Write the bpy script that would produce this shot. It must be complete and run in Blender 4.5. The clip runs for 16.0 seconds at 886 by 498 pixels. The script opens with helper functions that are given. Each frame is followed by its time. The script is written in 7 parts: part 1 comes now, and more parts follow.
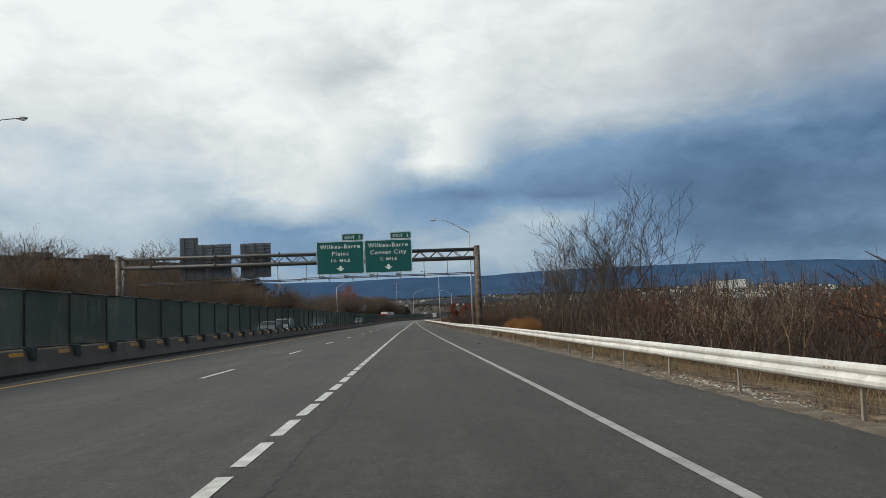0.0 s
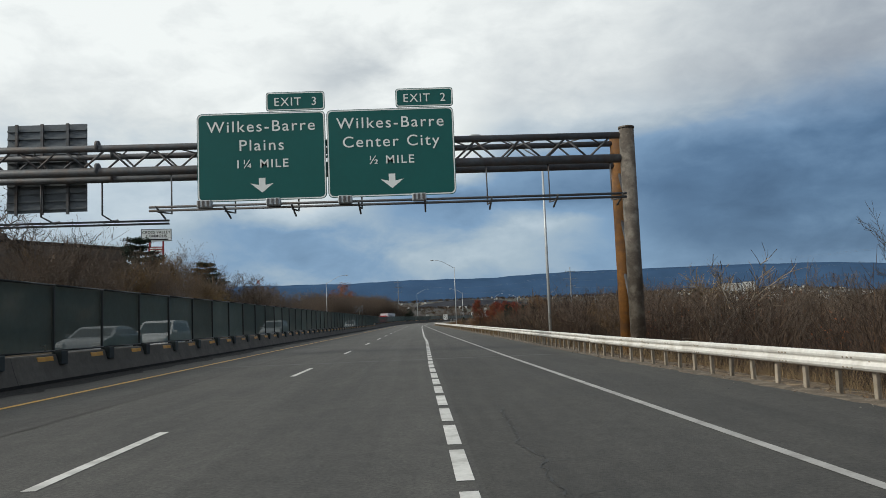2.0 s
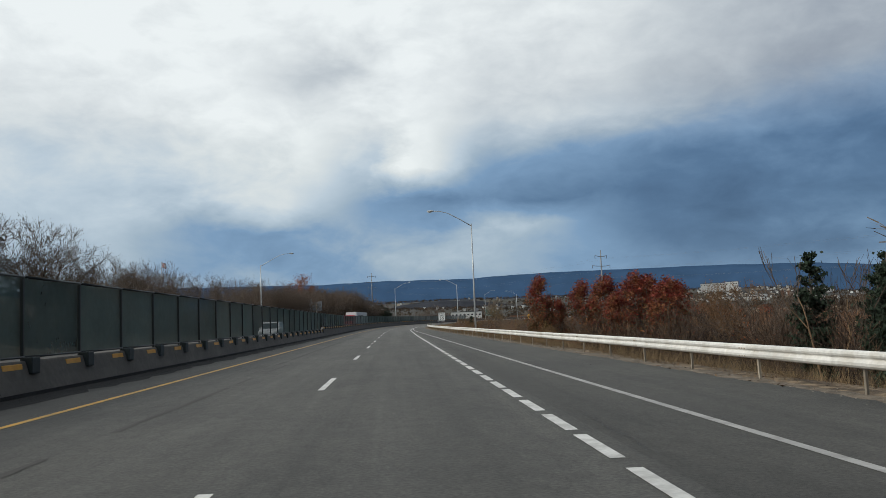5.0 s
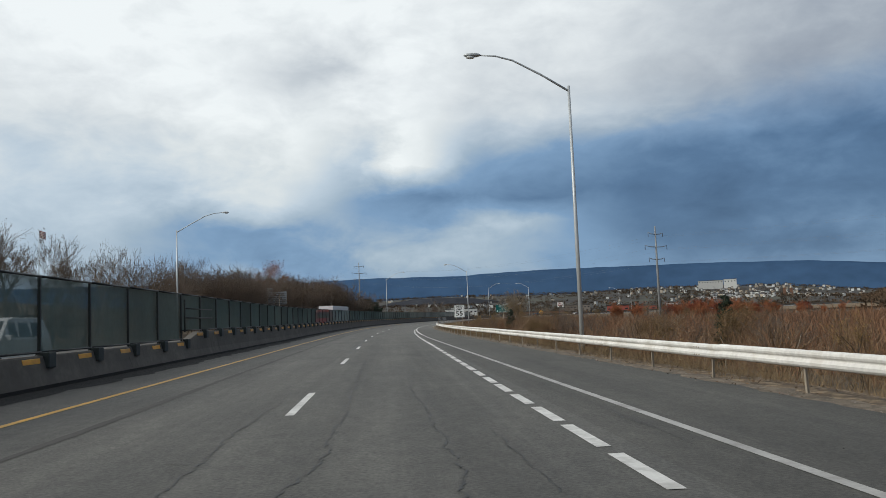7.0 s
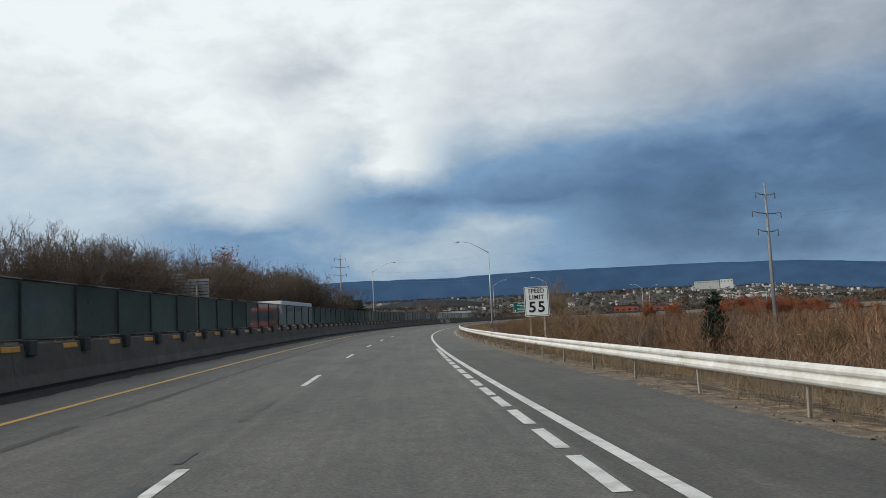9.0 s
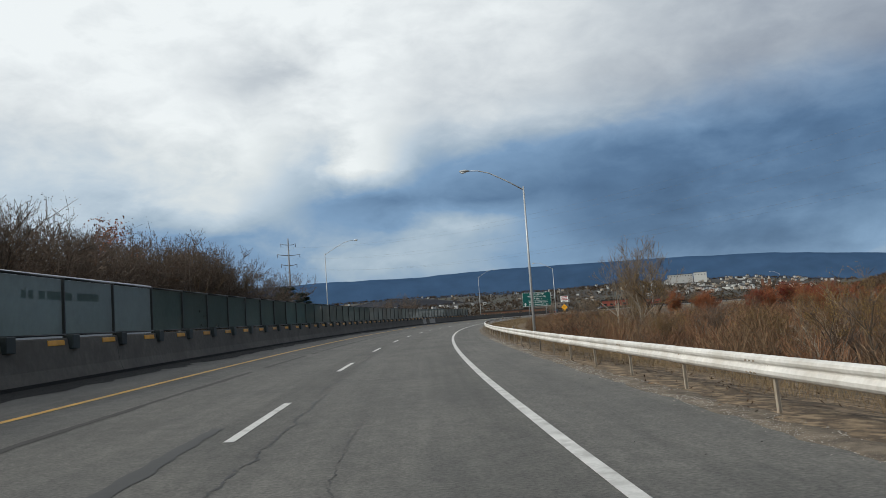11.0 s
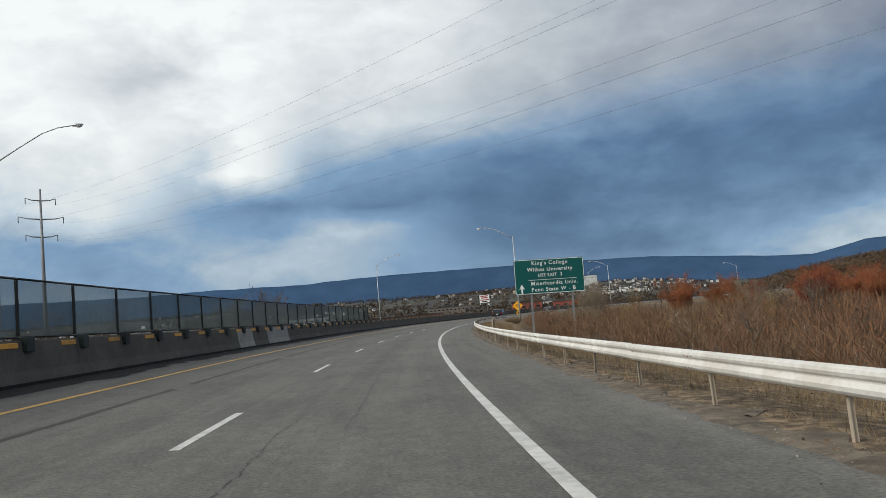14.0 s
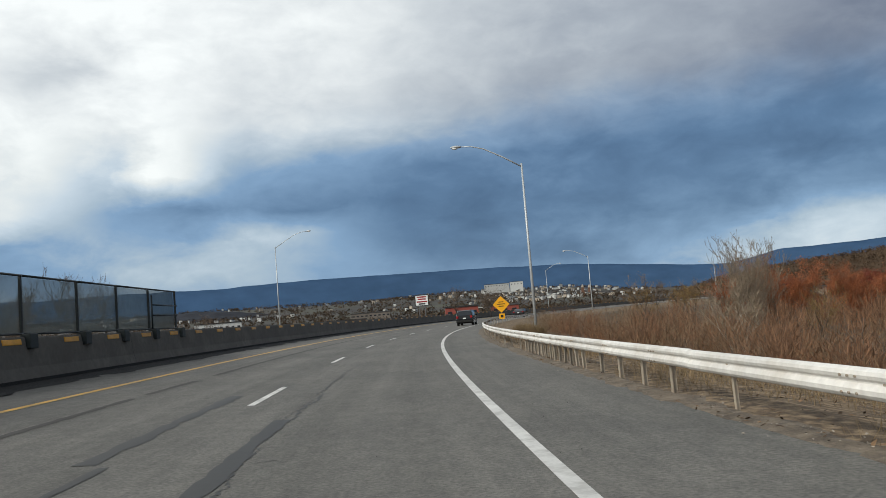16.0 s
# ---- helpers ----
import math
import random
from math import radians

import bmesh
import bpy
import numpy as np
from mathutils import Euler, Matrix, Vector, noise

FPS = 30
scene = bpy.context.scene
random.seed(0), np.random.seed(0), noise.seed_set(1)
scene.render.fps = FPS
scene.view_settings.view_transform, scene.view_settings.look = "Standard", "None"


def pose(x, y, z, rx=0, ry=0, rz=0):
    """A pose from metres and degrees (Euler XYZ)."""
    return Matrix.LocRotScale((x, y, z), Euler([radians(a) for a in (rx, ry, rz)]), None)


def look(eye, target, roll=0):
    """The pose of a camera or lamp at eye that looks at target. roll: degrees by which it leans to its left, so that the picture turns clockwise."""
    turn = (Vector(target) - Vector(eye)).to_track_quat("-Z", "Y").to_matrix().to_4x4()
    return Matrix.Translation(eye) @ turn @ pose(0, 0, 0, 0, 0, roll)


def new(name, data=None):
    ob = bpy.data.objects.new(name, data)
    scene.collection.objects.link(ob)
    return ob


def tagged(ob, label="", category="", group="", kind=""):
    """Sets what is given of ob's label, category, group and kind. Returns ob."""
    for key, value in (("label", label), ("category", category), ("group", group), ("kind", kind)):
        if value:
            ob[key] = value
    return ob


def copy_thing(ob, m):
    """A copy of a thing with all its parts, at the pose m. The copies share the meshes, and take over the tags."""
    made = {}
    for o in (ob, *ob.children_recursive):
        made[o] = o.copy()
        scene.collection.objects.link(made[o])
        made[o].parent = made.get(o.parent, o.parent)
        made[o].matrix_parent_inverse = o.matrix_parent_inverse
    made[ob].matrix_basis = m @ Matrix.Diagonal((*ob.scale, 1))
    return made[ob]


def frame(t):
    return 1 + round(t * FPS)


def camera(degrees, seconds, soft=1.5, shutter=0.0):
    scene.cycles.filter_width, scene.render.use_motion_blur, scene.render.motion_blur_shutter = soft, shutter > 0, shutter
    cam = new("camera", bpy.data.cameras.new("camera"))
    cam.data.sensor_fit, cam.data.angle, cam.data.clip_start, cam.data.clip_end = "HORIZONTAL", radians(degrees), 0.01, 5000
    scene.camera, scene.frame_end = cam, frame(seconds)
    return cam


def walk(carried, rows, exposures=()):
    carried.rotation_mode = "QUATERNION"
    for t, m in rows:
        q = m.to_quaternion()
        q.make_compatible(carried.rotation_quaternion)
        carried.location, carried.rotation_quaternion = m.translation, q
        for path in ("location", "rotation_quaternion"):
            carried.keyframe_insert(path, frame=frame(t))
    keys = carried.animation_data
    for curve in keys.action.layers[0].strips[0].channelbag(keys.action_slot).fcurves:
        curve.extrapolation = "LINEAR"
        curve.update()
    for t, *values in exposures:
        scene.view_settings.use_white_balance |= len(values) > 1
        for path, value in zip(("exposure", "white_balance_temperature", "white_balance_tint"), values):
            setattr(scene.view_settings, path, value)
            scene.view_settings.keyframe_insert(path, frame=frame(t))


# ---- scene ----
# ---- camera and its drive ----
FOV = 57.442
cam = camera(FOV, 16.0, soft=0.7)
# seconds, x, y, z, yaw (left), pitch (up), roll
PATH = [
    (0, 1.528, 0.000, 1.170, -1.780, 4.791, -2.339),
    (0.5, 1.011, 12.045, 1.170, -1.626, 4.848, -2.285),
    (1, 0.462, 24.237, 1.169, -1.560, 4.797, -2.246),
    (1.5, -0.050, 36.409, 1.172, -1.591, 4.951, -2.276),
    (2, -0.496, 48.931, 1.168, -1.747, 4.998, -2.245),
    (2.5, -0.937, 61.756, 1.158, -1.998, 5.042, -2.014),
    (3, -1.262, 74.456, 1.170, -2.234, 5.115, -2.192),
    (3.5, -1.525, 87.063, 1.189, -2.611, 5.134, -2.291),
    (4, -1.829, 99.512, 1.162, -3.028, 5.181, -2.330),
    (4.5, -2.002, 112.098, 1.170, -3.306, 5.113, -2.343),
    (5, -2.099, 124.847, 1.170, -3.530, 5.046, -2.356),
    (5.5, -2.145, 137.785, 1.170, -3.735, 4.979, -2.369),
    (6, -2.150, 150.938, 1.170, -3.937, 4.912, -2.381),
    (6.3, -2.145, 158.921, 1.170, -4.053, 4.871, -2.389),
    (6.5, -2.146, 164.269, 1.172, -4.114, 4.844, -2.394),
    (7, -2.216, 177.770, 1.166, -4.154, 4.866, -2.286),
    (7.5, -2.201, 191.364, 1.171, -4.197, 4.972, -2.563),
    (8, -2.094, 205.091, 1.172, -4.351, 4.999, -2.533),
    (8.5, -1.990, 218.936, 1.167, -4.536, 5.064, -2.395),
    (9, -1.631, 232.848, 1.170, -4.953, 5.029, -2.703),
    (9.5, -1.245, 246.812, 1.170, -5.437, 4.994, -3.011),
    (10, -0.734, 260.813, 1.170, -5.927, 4.959, -3.318),
    (10.5, -0.074, 274.835, 1.170, -6.465, 4.925, -3.626),
    (11, 0.786, 288.858, 1.175, -7.225, 4.890, -3.934),
    (11.5, 1.956, 302.861, 1.173, -8.580, 4.925, -4.073),
    (12, 3.314, 316.998, 1.170, -9.983, 4.903, -4.305),
    (12.5, 5.044, 331.192, 1.164, -11.273, 4.948, -4.604),
    (13, 7.136, 345.470, 1.168, -12.681, 4.936, -4.730),
    (13.5, 9.528, 359.683, 1.160, -13.961, 4.820, -4.698),
    (14, 12.270, 373.954, 1.174, -15.266, 4.770, -4.930),
    (14.5, 15.105, 388.091, 1.174, -16.648, 4.762, -4.999),
    (15, 18.423, 401.916, 1.181, -18.073, 4.856, -4.899),
    (15.5, 22.078, 415.660, 1.156, -19.414, 4.823, -4.915),
    (16, 25.793, 429.333, 1.163, -20.746, 4.771, -4.644),
]


def gaze(x, y, z, yaw, pitch, roll):
    a, b = radians(yaw), radians(pitch)
    way = Vector((-math.sin(a) * math.cos(b), math.cos(a) * math.cos(b), math.sin(b)))
    eye = Vector((x, y, z))
    return look(eye, eye + way, roll)


walk(cam, [(r[0], gaze(*r[1:])) for r in PATH], exposures=[(0.0, -0.12, 6400, 5.0), (1.5, -0.12, 6400, 5.0), (3.0, -0.04, 6300, 5.0), (4.0, -0.20, 6250, 5.0), (6.5, -0.12, 6250, 6.0), (8.5, -0.14, 6200, 6.0), (12.0, -0.14, 6300, 6.0), (16.0, 0.0, 6350, 6.0)])

# ---- world, sun ----
SUN_TO = Vector((-0.78, -0.30, 0.55)).normalized()
world = bpy.data.worlds.new("overcast_sky")
scene.world = world
world.use_nodes = True


def node(tree, kind, **inputs):
    n = tree.nodes.new(kind)
    for key, value in inputs.items():
        n.inputs[key.replace("_", " ")].default_value = value
    return n


def op(tree, kind, a, b=None, clamp=False):
    n = tree.nodes.new("ShaderNodeMath")
    n.operation, n.use_clamp = kind, clamp
    for k, v in enumerate((a, b)):
        if v is None:
            continue
        if isinstance(v, (int, float)):
            n.inputs[k].default_value = v
        else:
            tree.links.new(v, n.inputs[k])
    return n.outputs[0]


def ramp(tree, fac, stops):
    n = tree.nodes.new("ShaderNodeValToRGB")
    el = n.color_ramp.elements
    while len(el) < len(stops):
        el.new(0.5)
    for e, (p, c) in zip(el, stops):
        e.position, e.color = p, (*c, 1)
    tree.links.new(fac, n.inputs["Fac"])
    return n.outputs["Color"]


SKY_GAIN = 1.05


def make_sky():
    t = world.node_tree
    t.nodes.clear()
    out = t.nodes.new("ShaderNodeOutputWorld")
    coord = t.nodes.new("ShaderNodeTexCoord")
    sep = t.nodes.new("ShaderNodeSeparateXYZ")
    t.links.new(coord.outputs["Generated"], sep.inputs[0])
    x, y, z = sep.outputs
    # bearing and height above the horizon, in tens of degrees
    az = op(t, "MULTIPLY", op(t, "ARCTAN2", x, y), 5.7296)
    el = op(t, "MULTIPLY", op(t, "ARCSINE", z), 5.7296)
    flat = t.nodes.new("ShaderNodeCombineXYZ")
    t.links.new(az, flat.inputs[0])
    t.links.new(op(t, "MULTIPLY", el, 1.9), flat.inputs[1])
    big = node(t, "ShaderNodeTexNoise", Scale=0.85, Detail=5.0, Roughness=0.5, Distortion=0.3)
    fine = node(t, "ShaderNodeTexNoise", Scale=2.3, Detail=8.0, Roughness=0.58, Distortion=0.25)
    for n in (big, fine):
        t.links.new(flat.outputs[0], n.inputs["Vector"])

    def vec(kind, a, b):
        n = t.nodes.new("ShaderNodeVectorMath")
        n.operation = kind
        for k, v in enumerate((a, b)):
            if isinstance(v, tuple):
                n.inputs[k].default_value = v
            else:
                t.links.new(v, n.inputs[k])
        return n

    lumps = op(t, "ADD", op(t, "MULTIPLY", op(t, "SUBTRACT", big.outputs["Fac"], 0.5), 0.8), op(t, "MULTIPLY", op(t, "SUBTRACT", fine.outputs["Fac"], 0.5), 1.0))
    curl = vec("MULTIPLY", vec("SUBTRACT", big.outputs["Color"], (0.5, 0.5, 0.5)).outputs[0], (0.55, 0.40, 0.0)).outputs[0]
    curl2 = vec("MULTIPLY", vec("SUBTRACT", fine.outputs["Color"], (0.5, 0.5, 0.5)).outputs[0], (0.45, 0.4, 0.0)).outputs[0]
    place = vec("ADD", vec("ADD", flat.outputs[0], curl).outputs[0], curl2).outputs[0]
    apart = t.nodes.new("ShaderNodeSeparateXYZ")
    t.links.new(place, apart.inputs[0])
    bearing = op(t, "ADD", op(t, "MULTIPLY", apart.outputs[0], 10 / 360), 0.5)
    rise = op(t, "MULTIPLY", apart.outputs[1], 10 / 1.9)
    total = None

    def cloud_band(height, below, above, thin):
        """How thin and bright the cloud is at one height above the horizon, from bearing -26 to 50 degrees in steps of 4."""
        nonlocal total
        n = t.nodes.new("ShaderNodeValToRGB")
        n.color_ramp.interpolation = "CARDINAL"
        el = n.color_ramp.elements
        stops = [(-180, 0.80), (-60, thin[0])] + [(-26 + 4 * k, v) for k, v in enumerate(thin)] + [(110, thin[-1]), (180, 0.80)]
        while len(el) < len(stops):
            el.new(0.5)
        for e, (b, v) in zip(el, stops):
            e.position, e.color = b / 360 + 0.5, (v, v, v, 1)
        t.links.new(bearing, n.inputs["Fac"])
        w = None
        for other in (below, above):
            if other is not None:
                m = op(t, "DIVIDE", op(t, "SUBTRACT", rise, other), height - other, clamp=True)
                w = m if w is None else op(t, "MINIMUM", w, m)
        part_of = op(t, "MULTIPLY", n.outputs["Color"], w)
        total = part_of if total is None else op(t, "ADD", total, part_of)

    # white thin cloud high on the left, a heavy blue bank low on the right, pale streaks over the ridge
    cloud_band(2.5, None, 4.5, (.67, .67, .66, .65, .64, .65, .65, .66, .67, .65, .62, .58, .55, .53, .57, .62, .67, .74, .80, .81))
    cloud_band(4.5, 2.5, 6.5, (.74, .73, .70, .63, .59, .62, .68, .76, .75, .66, .60, .51, .46, .45, .48, .53, .53, .60, .75, .77))
    cloud_band(6.5, 4.5, 8.5, (.77, .77, .75, .65, .60, .62, .67, .62, .69, .76, .58, .46, .41, .43, .45, .47, .46, .47, .52, .52))
    cloud_band(8.5, 6.5, 11, (.80, .80, .79, .86, .92, .83, .64, .53, .53, .53, .49, .43, .41, .43, .45, .45, .43, .42, .44, .45))
    cloud_band(11, 8.5, 14, (.84, .85, .86, .90, .92, .95, .80, 1.0, .67, .62, .57, .50, .46, .45, .45, .46, .45, .43, .43, .43))
    cloud_band(14, 11, 17.5, (.90, .90, .91, .93, .96, .98, .95, .98, .89, .86, .83, .78, .71, .67, .62, .61, .57, .55, .52, .50))
    cloud_band(17.5, 14, 21, (.99, .98, .97, .98, .95, .84, .90, .95, .93, .91, .89, .84, .79, .75, .71, .70, .65, .62, .57, .52))
    cloud_band(21, 17.5, None, (1.0, 1.0, 1.0, 1.0, 1.0, .99, .99, .98, .97, .95, .93, .89, .83, .79, .75, .72, .67, .64, .60, .56))
    value = op(t, "ADD", total, op(t, "MULTIPLY", lumps, 0.24), clamp=True)

    def shade(*stops):
        return ramp(t, value, [(p, tuple(((c / 255 + 0.055) / 1.055) ** 2.4 * SKY_GAIN for c in rgb)) for p, rgb in stops])

    blue = shade((0.36, (72, 98, 131)), (0.45, (90, 118, 152)), (0.62, (132, 161, 194)), (0.72, (172, 188, 204)), (0.82, (203, 214, 225)), (0.92, (234, 236, 236)), (1.0, (256, 256, 254)))
    grey = shade((0.36, (88, 94, 110)), (0.50, (122, 128, 144)), (0.70, (173, 178, 187)), (0.84, (212, 215, 219)), (0.92, (236, 237, 238)), (1.0, (258, 258, 257)))
    high = node(t, "ShaderNodeMapRange", From_Min=11.0, From_Max=16.5)
    high.interpolation_type = "SMOOTHSTEP"
    t.links.new(rise, high.inputs[0])
    tone = t.nodes.new("ShaderNodeMix")
    tone.data_type = "RGBA"
    t.links.new(high.outputs[0], tone.inputs[0])
    t.links.new(blue, tone.inputs[6])
    t.links.new(grey, tone.inputs[7])
    cloud = tone.outputs[2]
    sky = t.nodes.new("ShaderNodeTexSky")
    sky.sky_type, sky.sun_disc = "NISHITA", False
    sky.sun_elevation = math.asin(SUN_TO.z)
    sky.sun_rotation = math.atan2(SUN_TO.x, SUN_TO.y)
    back_sky = node(t, "ShaderNodeBackground", Strength=0.08)
    t.links.new(sky.outputs[0], back_sky.inputs["Color"])
    back_cloud = node(t, "ShaderNodeBackground", Strength=1.0)
    t.links.new(cloud, back_cloud.inputs["Color"])
    mix = t.nodes.new("ShaderNodeMixShader")
    mix.inputs[0].default_value = 0.9
    t.links.new(back_sky.outputs[0], mix.inputs[1])
    t.links.new(back_cloud.outputs[0], mix.inputs[2])
    t.links.new(mix.outputs[0], out.inputs["Surface"])


make_sky()
sun_data = bpy.data.lights.new("sun", "SUN")
sun_data.energy, sun_data.angle, sun_data.color = 2.6, radians(14), (1.0, 0.93, 0.83)
sun = new("sun", sun_data)
sun.matrix_world = look((0, 0, 60), Vector((0, 0, 60)) - SUN_TO)


# ---- materials ----
def material(name, base, rough=0.7, metal=0.0, dark=0.7, scales=(0.6, 9.0), bump=0.0, bump_scale=60.0, uv=False,
             stretch=(1, 1, 1), tint=None, tint_amount=0.5, island=False, rnd=0.0, alpha=1.0, spec=0.4):
    """Principled material with variation at two scales, an optional second tint in stains, bump, and piece-by-piece variation."""
    m = bpy.data.materials.new(name)
    m.use_nodes = True
    t = m.node_tree
    b = t.nodes["Principled BSDF"]
    b.inputs["Roughness"].default_value, b.inputs["Metallic"].default_value = rough, metal
    b.inputs["Specular IOR Level"].default_value = spec
    coord = t.nodes.new("ShaderNodeTexCoord")
    mapping = t.nodes.new("ShaderNodeMapping")
    mapping.inputs["Scale"].default_value = stretch
    t.links.new(coord.outputs["UV" if uv else "Object"], mapping.inputs["Vector"])

    def noise_at(scale, detail=4.0):
        n = node(t, "ShaderNodeTexNoise", Scale=scale, Detail=detail, Roughness=0.6)
        t.links.new(mapping.outputs[0], n.inputs["Vector"])
        return n.outputs["Fac"]

    def mixed(fac, a, c, mode="MIX"):
        n = t.nodes.new("ShaderNodeMix")
        n.data_type, n.blend_type = "RGBA", mode
        for slot, v in ((n.inputs[0], fac), (n.inputs[6], a), (n.inputs[7], c)):
            if isinstance(v, (int, float)):
                slot.default_value = v
            elif isinstance(v, tuple):
                slot.default_value = (*v, 1)
            else:
                t.links.new(v, slot)
        return n.outputs[2]

    large = ramp(t, noise_at(scales[0]), [(0.3, (dark,) * 3), (0.7, (1.0,) * 3)])
    small = ramp(t, noise_at(scales[1], 6.0), [(0.3, (min(1, dark + 0.12),) * 3), (0.72, (1.08,) * 3)])
    colour = mixed(1.0, base, large, "MULTIPLY")
    colour = mixed(1.0, colour, small, "MULTIPLY")
    if tint:
        patch = ramp(t, noise_at(scales[0] * 2.7, 5.0), [(0.46, (0, 0, 0)), (0.62, (tint_amount,) * 3)])
        colour = mixed(patch, colour, tint)
    if rnd or island:
        src = t.nodes.new("ShaderNodeNewGeometry").outputs["Random Per Island"] if island else t.nodes.new("ShaderNodeObjectInfo").outputs["Random"]
        low, high = 1 - max(rnd, 0.001), 1 + max(rnd, 0.001)
        colour = mixed(1.0, colour, ramp(t, src, [(0, (low,) * 3), (1, (high,) * 3)]), "MULTIPLY")
    t.links.new(colour, b.inputs["Base Color"])
    if bump:
        n = node(t, "ShaderNodeBump", Strength=bump, Distance=0.02)
        t.links.new(noise_at(bump_scale, 5.0), n.inputs["Height"])
        t.links.new(n.outputs[0], b.inputs["Normal"])
    b.inputs["Alpha"].default_value = alpha
    return m


M = {}
M["shoulder"] = material("shoulder_asphalt", (0.125, 0.118, 0.108), 0.9, dark=0.74, scales=(0.3, 18), bump=0.6, bump_scale=80, uv=True,
                         stretch=(1.2, 0.3, 1), tint=(0.09, 0.08, 0.068), tint_amount=0.6)


def asphalt(base=(0.105, 0.102, 0.096)):
    """Worn asphalt: lengthwise wear, blotches, and a coarse grain of stones."""
    m = bpy.data.materials.new("asphalt")
    m.use_nodes = True
    t = m.node_tree
    b = t.nodes["Principled BSDF"]
    b.inputs["Roughness"].default_value, b.inputs["Specular IOR Level"].default_value = 0.82, 0.35
    uv = t.nodes.new("ShaderNodeTexCoord").outputs["UV"]

    def field(stretch, scale, detail, distort=0.0):
        mp = t.nodes.new("ShaderNodeMapping")
        mp.inputs["Scale"].default_value = stretch
        t.links.new(uv, mp.inputs["Vector"])
        n = node(t, "ShaderNodeTexNoise", Scale=scale, Detail=detail, Roughness=0.6, Distortion=distort)
        t.links.new(mp.outputs[0], n.inputs["Vector"])
        return n.outputs["Fac"]

    def times(a, c):
        n = t.nodes.new("ShaderNodeMix")
        n.data_type, n.blend_type = "RGBA", "MULTIPLY"
        n.inputs[0].default_value = 1.0
        for slot, v in ((n.inputs[6], a), (n.inputs[7], c)):
            if isinstance(v, tuple):
                slot.default_value = (*v, 1)
            else:
                t.links.new(v, slot)
        return n.outputs[2]

    wear = ramp(t, field((1.1, 0.018, 1), 1.0, 3.0), [(0.3, (0.80, 0.80, 0.80)), (0.7, (1.1, 1.1, 1.1))])
    streak = ramp(t, field((5.0, 0.10, 1), 1.0, 4.0, 0.2), [(0.3, (0.88, 0.88, 0.88)), (0.7, (1.07, 1.07, 1.06))])
    blotch = ramp(t, field((1, 0.35, 1), 0.8, 6.0, 0.4), [(0.35, (0.80, 0.80, 0.80)), (0.65, (1.07, 1.06, 1.04))])
    mottle = ramp(t, field((1, 0.6, 1), 5.5, 5.0), [(0.36, (0.86, 0.86, 0.86)), (0.64, (1.10, 1.10, 1.09))])
    stone = ramp(t, field((1, 1, 1), 26.0, 4.0), [(0.34, (0.70, 0.70, 0.70)), (0.5, (1.0, 1.0, 1.0)), (0.68, (1.34, 1.33, 1.30))])
    # the first stretch's duller daylight is put into the colour, brightening along the road
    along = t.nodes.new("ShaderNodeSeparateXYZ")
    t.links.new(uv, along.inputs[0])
    daylight = ramp(t, op(t, "DIVIDE", along.outputs[1], 500.0, clamp=True), [(0.10, (0.72, 0.72, 0.73)), (0.21, (0.73, 0.73, 0.73)), (0.30, (0.88, 0.88, 0.88)), (0.45, (1.10, 1.10, 1.10)), (0.85, (1.34, 1.33, 1.31))])
    colour = times(times(times(times(times(times(base, wear), blotch), stone), streak), mottle), daylight)
    t.links.new(colour, b.inputs["Base Color"])
    bump = node(t, "ShaderNodeBump", Strength=0.55, Distance=0.012)
    t.links.new(field((1, 1, 1), 55.0, 4.0), bump.inputs["Height"])
    t.links.new(bump.outputs[0], b.inputs["Normal"])
    return m


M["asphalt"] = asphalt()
# darker asphalt for the first part of the shoulder
M["dark_asphalt"] = asphalt((0.085, 0.082, 0.076))
M["tar"] = material("crack_tar", (0.028, 0.027, 0.026), 0.6, dark=0.7)
M["seam"] = material("paving_seam", (0.062, 0.058, 0.053), 0.85, dark=0.7, scales=(0.6, 14))
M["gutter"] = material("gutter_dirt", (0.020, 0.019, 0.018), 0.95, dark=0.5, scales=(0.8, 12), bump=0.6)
M["white_line"] = material("white_road_paint", (0.66, 0.65, 0.62), 0.6, dark=0.78, scales=(1.3, 30), tint=(0.28, 0.27, 0.25), tint_amount=0.55)
M["faded_line"] = material("faded_road_paint", (0.44, 0.43, 0.41), 0.7, dark=0.7, scales=(0.9, 26), tint=(0.20, 0.19, 0.18), tint_amount=0.6)
M["yellow_line"] = material("yellow_road_paint", (0.72, 0.40, 0.045), 0.6, dark=0.75, scales=(1.3, 30), tint=(0.25, 0.19, 0.09), tint_amount=0.5)
M["concrete"] = material("barrier_concrete", (0.140, 0.127, 0.109), 0.9, dark=0.66, scales=(0.5, 7), bump=0.4, bump_scale=35,
                         tint=(0.085, 0.076, 0.066), tint_amount=0.7)
M["new_concrete"] = material("patched_concrete", (0.40, 0.38, 0.345), 0.9, dark=0.7, scales=(2, 12), bump=0.3)
M["fence_post"] = material("dark_green_post", (0.009, 0.014, 0.014), 0.55, dark=0.75)
M["bracket"] = material("dark_green_bracket", (0.022, 0.030, 0.030), 0.6, dark=0.7, rnd=0.5)
M["amber"] = material("amber_reflector", (0.70, 0.33, 0.02), 0.4, dark=0.75, scales=(3, 40), rnd=0.25)
M["rail"] = material("galvanised_rail", (0.82, 0.795, 0.75), 0.55, 0.08, dark=0.76, scales=(0.7, 11), tint=(0.45, 0.40, 0.33), tint_amount=0.4)
M["post_steel"] = material("weathered_post_steel", (0.44, 0.38, 0.30), 0.7, 0.2, dark=0.7, tint=(0.22, 0.12, 0.06), tint_amount=0.6, rnd=0.3)
